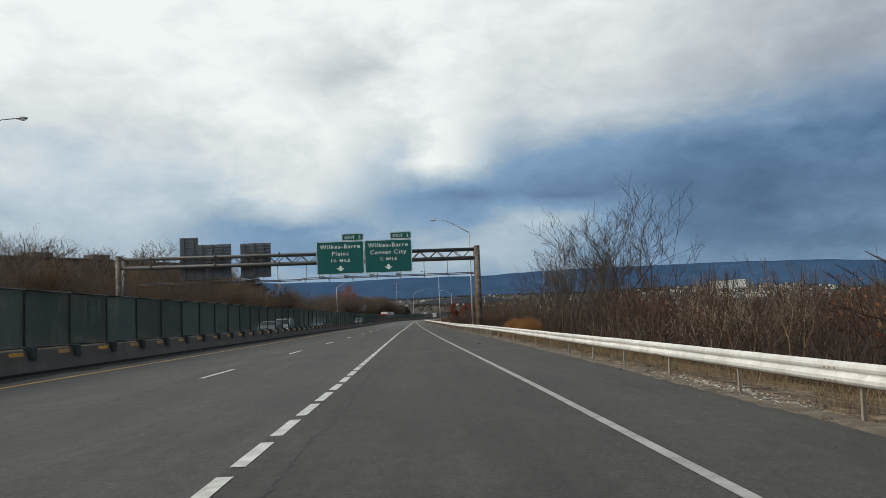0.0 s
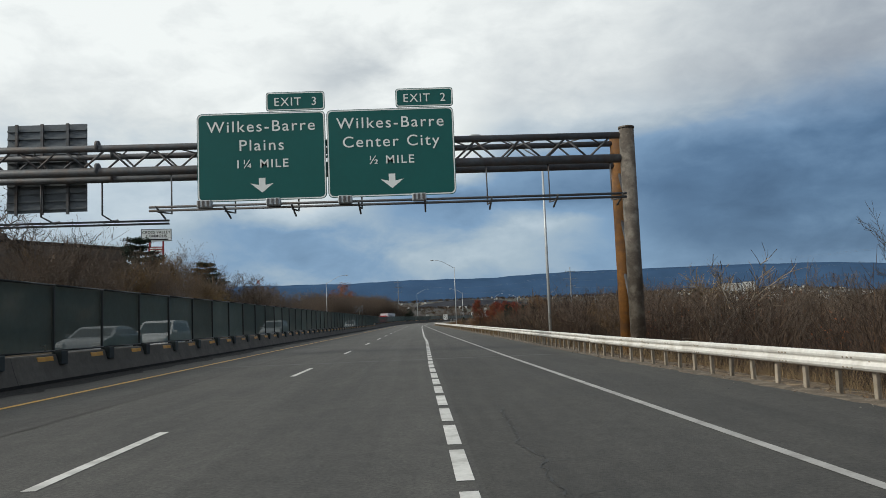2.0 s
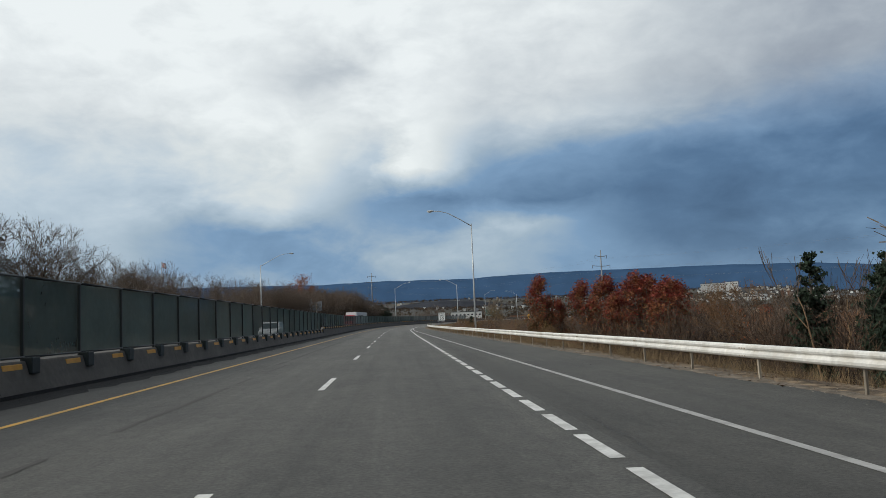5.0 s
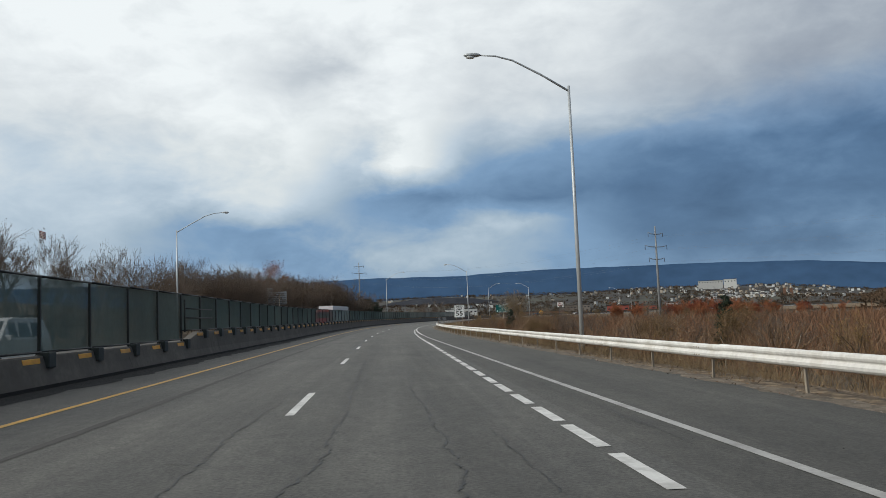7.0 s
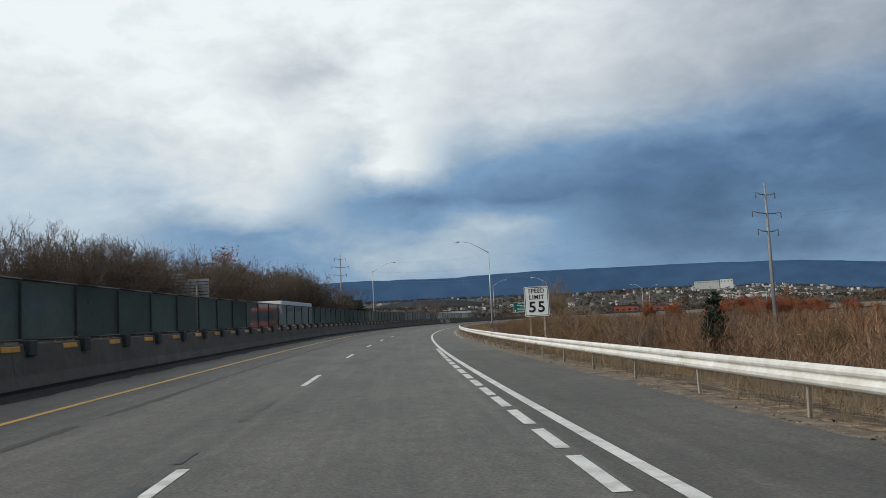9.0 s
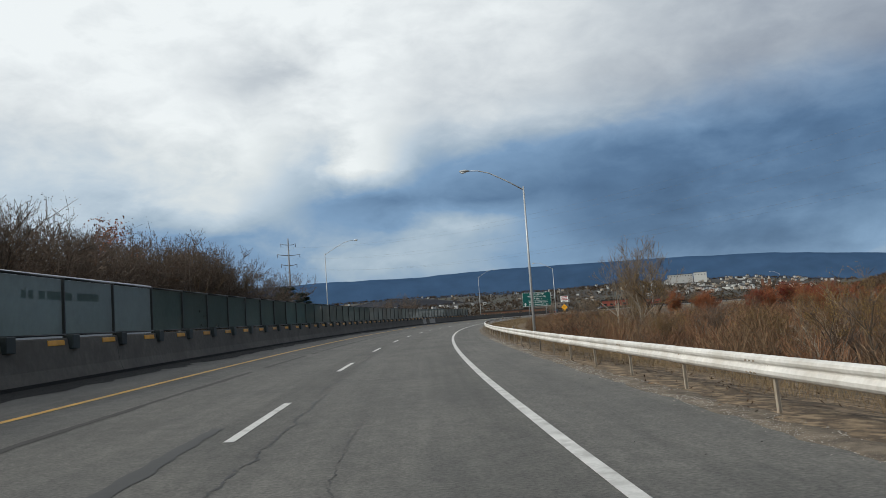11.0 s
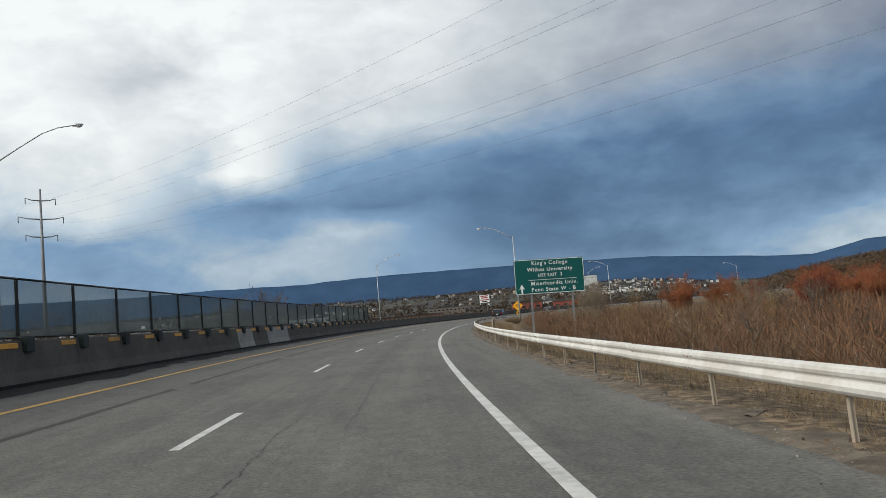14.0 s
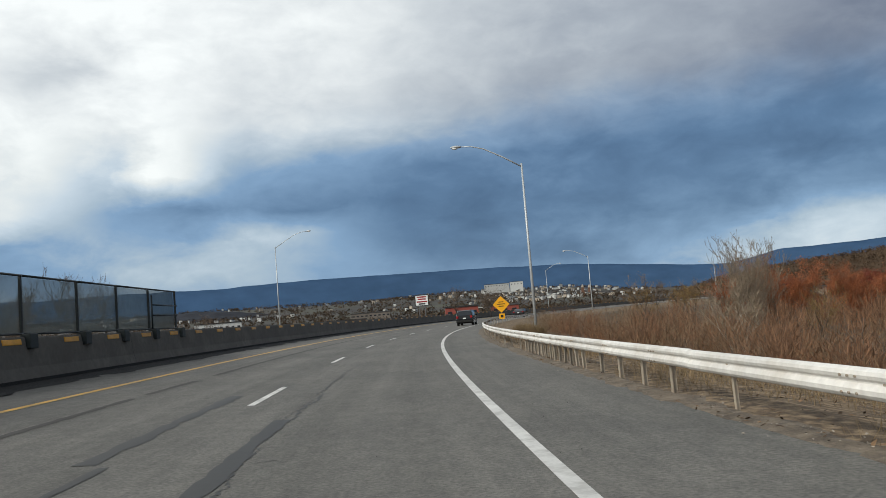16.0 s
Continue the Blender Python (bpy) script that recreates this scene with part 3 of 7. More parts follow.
def make_ground():
    xs, ys = spread(-80, 170, 4.0, -4300, 4300, 1.22), spread(-60, 640, 6.0, -4000, 4600, 1.22)
    gx, gy = np.meshgrid(xs, ys)
    z = ground_z(gx.ravel(), gy.ravel())
    co = np.stack([gx.ravel(), gy.ravel(), z], 1)
    nx, ny = len(xs), len(ys)
    i, j = np.meshgrid(np.arange(nx - 1), np.arange(ny - 1))
    a = (j * nx + i).ravel()
    ob = raw("ground", co, np.stack([a, a + 1, a + nx + 1, a + nx], 1), M["ground"])
    ob.data.materials.append(M["valley"])
    mid = np.hypot(co[a, 0] - 20, co[a, 1] - 300) > 420
    ob.data.polygons.foreach_set("material_index", mid.astype(np.int32))
    ob.data.polygons.foreach_set("use_smooth", [True] * len(ob.data.polygons))
    tagged(ob, "brown autumn ground falling away into a wide valley", "ground", kind="structure")


make_ground()


def hill_strip(name, r0, height, bear0, bear1, mat, label, seed, wobble, depth=260.0, steps=240, foot=-10.0, taper=0.0):
    """A long wooded hill round the valley: a slope with a rounded, uneven crest."""
    co, quads = [], []
    rows = [(-1.0, None), (-0.7, 0.30), (-0.45, 0.62), (-0.2, 0.90), (0.0, 1.0), (0.4, 0.7)]
    for k in range(steps + 1):
        b = radians(bear0 + (bear1 - bear0) * k / steps)
        arc = math.radians(bear1 - bear0) * k / steps * r0
        fall = float(np.interp(math.degrees(b), [-75, 0, 8, 15, 24, 29, 34, 37, 39, 40.3, 42, 46, 52, 100], [1, 1, 1.045, 1.07, 1.03, 0.94, 0.81, 0.70, 0.66, 0.73, 0.85, 0.89, 0.95, 0.95])) if not taper else 1.0
        ends = fall if not taper else max(0.02, math.sin(math.pi * k / steps)) ** taper
        for d, f in rows:
            r = r0 + d * depth
            lump = noise.noise(Vector((arc / 420.0, seed, d * 0.5))) + 0.35 * noise.noise(Vector((arc / 110.0, seed, d))) + 0.10 * noise.noise(Vector((arc / 28.0, seed, d * 3)))
            z = foot if f is None else f * height * ends * (1 + wobble * lump)
            co.append((20 + math.sin(b) * r, 300 + math.cos(b) * r, z))
    n = len(rows)
    for k in range(steps):
        for j in range(n - 1):
            a = k * n + j
            quads.append((a, a + n, a + n + 1, a + 1))
    ob = raw(name, co, quads, mat)
    ob.data.polygons.foreach_set("use_smooth", [True] * len(quads))
    return tagged(ob, label, "hill", kind="structure")


hill_strip("backdrop_ridge", 4050, 212, -75, 100, M["ridge"], "long wooded mountain ridge tinted blue for distance haze, closing the valley", 2.0, 0.045, depth=420, steps=700)
hill_strip("backdrop_knoll", 1900, 50, -4, 11, M["knoll"], "low dark wooded knoll in front of the ridge", 7.0, 0.35, depth=260, taper=0.6)
SPUR = hill_strip("backdrop_spur", 1300, 57, 33.5, 90, M["spur"], "brown wooded spur above the valley", 9.0, 0.25, depth=300, taper=0.5)

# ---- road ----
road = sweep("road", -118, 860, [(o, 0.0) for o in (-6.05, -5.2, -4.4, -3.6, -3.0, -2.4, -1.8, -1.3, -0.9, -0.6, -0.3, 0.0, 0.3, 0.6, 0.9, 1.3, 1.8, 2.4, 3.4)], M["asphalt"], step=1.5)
tagged(road, "worn grey asphalt carriageway with cracks", "road", kind="structure")


def dirt(s):
    """Width of the bare strip between the pavement's edge and the guard rail."""
    return float(np.interp(s, [0, 60, 150, 220, 300, 380, 410, 450], [0.16, 0.14, 0.12, 0.16, 0.42, 0.36, 0.16, 0.22])) + 0.07 * noise.noise(Vector((s * 0.35, 3, 0)))


def make_shoulder():
    count = 327
    verts, faces, uvs = [], [], []
    for k in range(count):
        s = -118 + 3.0 * k
        for o in (3.4, edge_off(s) + 0.6, rail_off(s) - dirt(s) + 0.10):
            o = max(o, 3.4)
            verts.append(on(s, o, 0.0))
            uvs.append((o, s))
    for k in range(count - 1):
        for j in range(2):
            a = 3 * k + j
            faces.append((a, a + 1, a + 4, a + 3))
    mesh = bpy.data.meshes.new("shoulder")
    mesh.from_pydata(verts, [], faces)
    layer = mesh.uv_layers.new(name="along")
    for loop in mesh.loops:
        layer.data[loop.index].uv = uvs[loop.vertex_index]
    mesh.materials.append(M["dark_asphalt"])
    for f in mesh.polygons:
        f.material_index = 0 if f.index // 2 < 127 else 1
    mesh.materials.append(M["asphalt"])
    tagged(link("shoulder", mesh, None), "grey asphalt lane edge and hard shoulder", "road", kind="structure")


make_shoulder()
other = sweep("road_opposite", -118, 860, [(-20.0, 0.0), (-16.0, 0.0), (-12.0, 0.0), (-6.8, 0.0)], M["shoulder"], step=4.0, z_flat=True)
tagged(other, "grey asphalt opposing carriageway behind the fence", "road", kind="structure")
verge = sweep("verge", -118, 860, [(-0.75, -0.02), (-0.2, -0.012), (0.6, -0.03), (1.8, -0.22), (3.5, -0.6), (6.5, -1.1), (10.0, -2.2)], M["verge"], step=1.0, off_of=rail_off)
for v in verge.data.vertices:
    v.co.z += (0.07 * noise.noise(v.co * 0.8) + 0.03 * noise.noise(v.co * 3.1)) * (v.index % 7 > 1)
tagged(verge, "dry brown earth verge under the guard rail", "ground", kind="structure")
gravel = sweep("gravel_edge", -118, 860, [(-0.16, -0.006), (-0.03, 0.006), (0.16, 0.012), (0.36, -0.02)], M["gravel"], step=0.4, off_of=lambda s: rail_off(s) - dirt(s))
rng0 = np.random.default_rng(11)
for v in gravel.data.vertices:
    a = v.index % 4
    v.co.x += float(rng0.normal(0, (0.04, 0.03, 0.05, 0.10)[a]))
    v.co.z += float(rng0.normal(0, 0.004)) * (a in (1, 2))
tagged(gravel, "pale loose gravel along the pavement edge", "ground", kind="structure")


def stones(name, label, count, s_range, spread, size, mat, seed, bias=0.0):
    """Loose angular stones past counting: one mesh."""
    rng = np.random.default_rng(seed)
    s = rng.uniform(*s_range, count)
    o = np.array([rail_off(v) - dirt(v) for v in s]) + bias + rng.normal(0, spread, count)
    x, y, h = (np.interp(s, LN[:, 0], LN[:, k]) for k in (1, 2, 3))
    c = np.stack([x + o * np.cos(h), y - o * np.sin(h), np.full(count, 0.006)], 1)
    r = size * rng.uniform(0.4, 1.5, (count, 1)) ** 1.5
    a = rng.uniform(0, 6.283, count)
    u = np.stack([np.cos(a), np.sin(a), rng.normal(0, 0.2, count)], 1) * r
    w = np.stack([-np.sin(a), np.cos(a), rng.normal(0, 0.2, count)], 1) * r * rng.uniform(0.5, 0.9, (count, 1))
    up = np.array([[0, 0, 1.0]]) * r * rng.uniform(0.35, 0.7, (count, 1))
    co = np.stack([c - u, c - w, c + u, c + w, c + up - u * 0.35 - w * 0.3, c + up + u * 0.4 + w * 0.25], 1).reshape(-1, 3)
    k = np.arange(count)[:, None] * 6
    quads = np.concatenate([np.concatenate([k + i for i in q], 1) for q in ((0, 1, 5, 4), (1, 2, 5, 5), (2, 3, 4, 5), (3, 0, 4, 4))])
    mesh = bpy.data.meshes.new(name)
    mesh.from_pydata(co.tolist(), [], [tuple(dict.fromkeys(q)) for q in quads.tolist()])
    tagged(link(name, mesh, M[mat]), label, "stones", kind="stuff")


stones("gravel_stones", "loose grey-brown stones along the pavement edge", 12000, (0, 470), 0.19, 0.010, "stone", 51, 0.14)
stones("gravel_stones", "pale gravel washed along the pavement edge", 16000, (284, 330), 0.10, 0.0055, "rubble", 52, 0.06)
stones("rubble", "broken pale concrete at the foot of the guard rail posts", 420, (9.0, 14.6), 0.11, 0.016, "rubble", 53, 0.30)
def litter(count, seed):
    """Dead leaves and straw strewn over the verge."""
    rng = np.random.default_rng(seed)
    s, off = rng.uniform(0, 470, count), -0.3 + 2.6 * rng.random(count) ** 1.2
    x, y, h = (np.interp(s, LN[:, 0], LN[:, k]) for k in (1, 2, 3))
    o = off + np.array([rail_off(v) for v in s])
    keep = rough(x * 1.0 + o, y, 0.4, seed) > -0.15
    c = np.stack([x + o * np.cos(h), y - o * np.sin(h), np.interp(off, [-0.4, 0.6, 1.8, 3.5], [0.012, 0.01, -0.18, -0.56])], 1)[keep]
    n = len(c)
    a = rng.uniform(0, 6.283, n)
    u = np.stack([np.cos(a), np.sin(a), rng.normal(0, 0.35, n)], 1) * rng.uniform(0.015, 0.05, (n, 1))
    w = np.stack([-np.sin(a), np.cos(a), rng.normal(0, 0.35, n)], 1) * rng.uniform(0.004, 0.018, (n, 1))
    ob = raw("leaf_litter", np.stack([c - u, c - w, c + u, c + w], 1).reshape(-1, 3), np.arange(4 * n).reshape(n, 4), M["litter"])
    tagged(ob, "dead brown leaves and straw strewn on the verge", "leaves", kind="stuff")


litter(22000, 57)
stones("road_litter", "scattered dark crumbs and stones on the shoulder", 700, (0, 470), 0.9, 0.006, "gutter", 54, -0.9)


def scrap(s, off, length, width, height, mat, name, label, cat, seed):
    """A crumpled curled strip lying on the ground."""
    r = random.Random(seed)
    ob = thing(name, placed(s, off, 0.004, r.uniform(50, 100)), label, cat)
    bm = bmesh.new()
    rows = []
    for i in range(9):
        f = i / 8
        arch = height * (math.sin(math.pi * f * 1.5) ** 2)
        rows.append([bm.verts.new((length * (f - 0.5), width * (g - 0.5) * r.uniform(0.75, 1.1), 0.006 + arch * (0.5 + 0.5 * g) + r.uniform(0, 0.25) * height * g)) for g in (0, 0.35, 0.7, 1.0)])
    for p, q in zip(rows, rows[1:]):
        for j in range(3):
            bm.faces.new((p[j], q[j], q[j + 1], p[j + 1]))
    bmesh.ops.solidify(bm, geom=bm.faces[:], thickness=0.008)
    part("strip", bm, M[mat], ob)


scrap(33.4, 7.39, 0.18, 0.07, 0.025, "rubber", "tyre_scrap", "small black scrap of tyre on the shoulder", "debris", 3)
scrap(373.0, 5.65, 0.17, 0.12, 0.14, "sign_white", "litter", "crumpled white scrap of paper by the guard rail", "litter", 5)





def paint(name, label, mat, build):
    bm = bmesh.new()
    build(bm)
    ob = part(name, bm, mat)
    return tagged(ob, label, "road marking", kind="structure")


paint("trim_yellow_line", "worn solid yellow edge line", M["yellow_line"], lambda bm: ribbon(bm, -118, 860, 0, 0, 0.13, 0.005, off_of=yellow_off))
paint("trim_edge_line", "thin faded white edge line", M["faded_line"], lambda bm: ribbon(bm, -118, 236, 0, 0, 0.11, 0.005, off_of=edge_off))
paint("trim_edge_line", "bold solid white edge line on the bend", M["white_line"], lambda bm: ribbon(bm, 236, 860, 0, 0, 0.135, 0.005, off_of=edge_off))
DASH0 = 21.9
for k in range(-9, 60):
    far = DASH0 + 12.192 * k
    far += float(np.interp(far, [60, 83, 96, 107, 119, 132, 176, 204, 216, 229, 241, 268, 302, 314, 326, 338, 387, 400, 412], [0, 0.85, 0.75, 0.3, -0.3, -0.8, -1.0, -1.0, -1.5, -1.4, -1.3, -0.8, -0.4, -0.9, -0.8, -0.5, -0.4, -0.1, 0]))
    dash = paint("lane_dash", "worn white broken lane line dash", M["white_line"], lambda bm: ribbon(bm, far - float(np.interp(far, [200, 290, 300, 345, 380], [3.25, 3.4, 4.1, 3.8, 3.4])), far, 0, 0, 0.115, 0.005))
    dash["group"] = "lane dashes"
rng0 = np.random.default_rng(5)
for k in range(210):
    s = -100 + 1.78 * k
    if edge_off(s) - dot_off(s) < 0.16:
        break
    a, b = rng0.uniform(-0.06, 0.06, 2)
    dot = paint("lane_dot", "short white dotted lane line block", M["white_line"], lambda bm: ribbon(bm, s + a, s + 1.38 + b, 0, 0, 0.135, 0.006, off_of=dot_off))
    dot["group"] = "dotted lane line"


def crack(bm, r, s0, s1, base, keep=0.8, wide=0.012, jag=0.018, drift=0.055):
    """A jagged broken crack along the road, with short side branches."""
    s, o = s0, base
    while s < s1:
        run = r.uniform(0.8, 5.0)
        if r.random() > keep:
            s += run
            continue
        prev = None
        end = min(s + run, s1)
        while s < end:
            s += r.uniform(0.03, 0.09)
            o += r.uniform(-drift, drift) * 0.5 + (base - o) * 0.05
            q = o + r.uniform(-jag, jag)
            w = wide * r.uniform(0.1, 1.0) ** 1.3
            pair = (bm.verts.new(on(s, q - w, 0.004)), bm.verts.new(on(s, q + w, 0.004)))
            if prev:
                bm.faces.new((prev[0], prev[1], pair[1], pair[0]))
            prev = pair
            if r.random() < 0.05:
                side, b, u, a = r.choice((-1, 1)), None, q, s
                for _ in range(r.randint(3, 7)):
                    u += side * r.uniform(0.02, 0.09)
                    a += r.uniform(-0.06, 0.10)
                    pair2 = (bm.verts.new(on(a - wide * 0.3, u, 0.004)), bm.verts.new(on(a + wide * 0.3, u, 0.004)))
                    if b:
                        bm.faces.new((b[0], b[1], pair2[1], pair2[0]))
                    b = pair2


def tar(bm, r, s0, s1, base, wide, keep=0.9, z=0.005):
    """A sealed seam: a band of uneven width, worn away here and there."""
    prev, s = None, s0
    n = 0.0
    while s < s1:
        s += 0.22
        n = 0.85 * n + r.uniform(-0.25, 0.25)
        if r.random() > keep:
            prev = None
            s += r.uniform(0.2, 1.6)
            continue
        w = wide * max(0.15, 1 + 0.5 * n + r.uniform(-0.25, 0.25))
        o = base + 0.04 * n
        pair = (bm.verts.new(on(s, o - w, z)), bm.verts.new(on(s, o + w, z)))
        if prev:
            bm.faces.new((prev[0], prev[1], pair[1], pair[0]))
        prev = pair


def make_cracks():
    r = random.Random(4)
    bm = bmesh.new()
    for s0, s1, base, keep, wide in ((76, 130, 1.62, 0.8, 0.020), (66, 76, 1.63, 0.95, 0.020), (-20, 60, 3.95, 0.93, 0.018), (160, 180, 1.05, 0.25, 0.009), (181, 205, 0.62, 0.95, 0.020), (205, 230, 0.74, 0.6, 0.010), (181, 198, 1.72, 0.95, 0.018), (183, 190, 2.35, 0.7, 0.010), (198, 230, 2.0, 0.5, 0.008), (180, 192, -0.38, 0.9, 0.016),
                                     (286, 303, 0.45, 0.97, 0.030), (290, 300, 1.35, 0.7, 0.010), (303, 335, 0.3, 0.8, 0.022), (335, 360, 0.68, 0.97, 0.034), (325, 352, 0.1, 0.8, 0.016), (336, 352, 0.95, 0.8, 0.018), (345, 400, 1.0, 0.55, 0.010), (384, 400, 1.75, 0.8, 0.010),
                                     (403, 418, 0.56, 0.9, 0.022), (418, 455, 0.9, 0.9, 0.028), (440, 520, 0.9, 0.5, 0.012), (84, 135, 3.52, 0.5, 0.008), (160, 215, 3.9, 0.6, 0.008), (20, 60, -1.4, 0.5, 0.010), (86, 120, -1.5, 0.4, 0.008),
                                     (330, 480, 2.6, 0.25, 0.007)):
        crack(bm, r, s0, s1, base, keep, wide)
    for s0, s1, base, wide, keep in ((208, 246, -0.13, 0.06, 0.88), (290, 299, -0.39, 0.085, 0.97), (318, 336, -0.3, 0.03, 0.85), (429, 440, -0.35, 0.05, 0.97), (440, 447, -0.58, 0.11, 0.98), (438, 443, 0.80, 0.09, 0.98), (344, 356, -1.35, 0.05, 0.9), (405, 411, -0.5, 0.05, 0.95), (411, 418, -0.95, 0.045, 0.95), (340, 420, 0.0, 0.015, 0.6), (78, 92, 1.62, 0.028, 0.6), (98, 112, 1.6, 0.03, 0.6)):
        tar(bm, r, s0, s1, base, wide, keep)
    for s, o0, o1, w in ((73.5, -3.4, 7.0, 0.22), (28.0, 4.5, 8.4, 0.25), (196.5, -2.0, -0.9, 0.03), (201.0, -1.6, -0.4, 0.025), (341.0, -3.0, 0.6, 0.04)):
        prev = None
        for q in range(24):
            f = q / 23
            d = r.uniform(-0.03, 0.03)
            pair = (bm.verts.new(on(s + d - w * r.uniform(0.3, 1), o0 + (o1 - o0) * f, 0.004)), bm.verts.new(on(s + d + w * r.uniform(0.3, 1), o0 + (o1 - o0) * f, 0.004)))
            if prev:
                bm.faces.new((prev[0], pair[0], pair[1], prev[1]))
            prev = pair
    tagged(part("road_cracks", bm, M["tar"]), "dark jagged cracks and tar strips in the asphalt", "cracks", kind="stuff")
    bm = bmesh.new()
    tar(bm, r, 150, 520, -2.34, 0.07, 0.985, 0.004)
    tar(bm, r, -30, 150, -2.0, 0.05, 0.93, 0.004)
    tagged(part("road_seam", bm, M["seam"]), "faint dark paving seam along the lanes", "seam", kind="stuff")


make_cracks()


def road_stud(s, off):
    ob = thing("road_stud", placed(s, off, 0.0), "worn metal reflector casting set in the lane line", "road stud")
    bm = bmesh.new()
    for x in (-0.085, 0.085):
        box(bm, x - 0.016, x + 0.016, -0.11, 0.11, 0.0, 0.012)
    box(bm, -0.075, 0.075, -0.06, 0.06, 0.0, 0.010)
    part("casting", bm, M["post_steel"], ob)
    part("reflector", boxed(-0.05, 0.05, -0.012, 0.012, 0.010, 0.024), M["lamp_lens"], ob)


road_stud(171.6, -0.02)
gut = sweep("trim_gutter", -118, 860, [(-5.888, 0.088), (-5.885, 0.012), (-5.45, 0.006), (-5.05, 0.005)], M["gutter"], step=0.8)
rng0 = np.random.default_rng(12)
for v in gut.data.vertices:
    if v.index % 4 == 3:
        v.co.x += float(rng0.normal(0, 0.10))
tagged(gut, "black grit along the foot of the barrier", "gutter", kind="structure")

# ---- concrete median barrier ----
WALL = -5.9


def jersey(h):
    return [(0.0, 0.0), (-0.02, 0.09), (-0.11, 0.34), (-0.20, h - 0.03), (-0.22, h), (-0.50, h), (-0.52, h - 0.03), (-0.61, 0.34), (-0.70, 0.09), (-0.72, 0.0)]


LOW, HIGH, STEP_S = 0.70, 1.02, 208.6
wall_low = sweep("wall_barrier_low", -118, STEP_S, [(WALL + o, z) for o, z in jersey(LOW)], M["concrete"], step=3.05, closed=True)
tagged(wall_low, "low stained concrete median barrier", "barrier", kind="structure")
wall_high = sweep("wall_barrier_high", STEP_S + 2.0, 860, [(WALL + o, z) for o, z in jersey(HIGH)], M["concrete"], step=3.05, closed=True)
tagged(wall_high, "tall stained concrete median barrier on the bend", "barrier", kind="structure")


def make_ramp():
    bm = bmesh.new()
    ends = []
    for s, h in ((STEP_S, LOW), (STEP_S + 2.0, HIGH)):
        ends.append([bm.verts.new(on(s, WALL + o, z)) for o, z in jersey(h)])
    n = len(ends[0])
    for j in range(n):
        bm.faces.new((ends[0][j], ends[0][(j + 1) % n], ends[1][(j + 1) % n], ends[1][j]))
    tagged(part("wall_barrier_ramp", bm, M["concrete"]), "sloping concrete step between the two barrier heights", "barrier", kind="structure")


make_ramp()


def barrier_patch(s0, s1):
    """Pale repair mortar on the road face of the barrier, its lower edge ragged."""
    bm = bmesh.new()
    r = random.Random(int(s0))
    prof = [(0.010, 0.02), (-0.008, 0.09), (-0.098, 0.34), (-0.186, HIGH - 0.05)]
    rows = []
    for k in range(9):
        f = k / 8
        rows.append([bm.verts.new(Vector(on(s0 + (s1 - s0) * f + r.uniform(-0.05, 0.05), WALL + o, z + (r.uniform(-0.03, 0.03) if z < 0.2 else 0), level=True)) + Vector((0, 0, lift(s0 + (s1 - s0) * f, WALL)))) for o, z in prof])
    for a, b in zip(rows, rows[1:]):
        for j in range(3):
            bm.faces.new((a[j], a[j + 1], b[j + 1], b[j]))
    tagged(part("wall_patch", bm, M["new_concrete"]), "pale patched concrete on the barrier face", "barrier", kind="structure")


barrier_patch(413.9, 416.9)
barrier_patch(420.2, 425.7)


def barrier_joint(s, h, parent):
    """A dark sealed joint down the road face of the barrier."""
    bm = bmesh.new()
    rows = []
    for o, z in ((0.004, 0.01), (-0.016, 0.09), (-0.106, 0.34), (-0.196, h - 0.03)):
        rows.append([bm.verts.new(on(s + d, WALL + o, z, level=True) + Vector((0, 0, lift(s, WALL)))) for d in (-0.007, 0.007)])
    for a, b in zip(rows, rows[1:]):
        bm.faces.new((a[0], a[1], b[1], b[0]))
    part("joint", bm, M["gutter"], parent)


for k in range(40):
    s = -6.0 + 12.2 * k
    if abs(s - STEP_S - 1) > 1.6:
        barrier_joint(s, LOW if s < STEP_S else HIGH, wall_low if s < STEP_S else wall_high)

# ---- screen fence on the barrier ----
FENCE1 = y_to_s(458.6)


def base_of(s):
    return LOW if s < STEP_S - 0.1 else HIGH


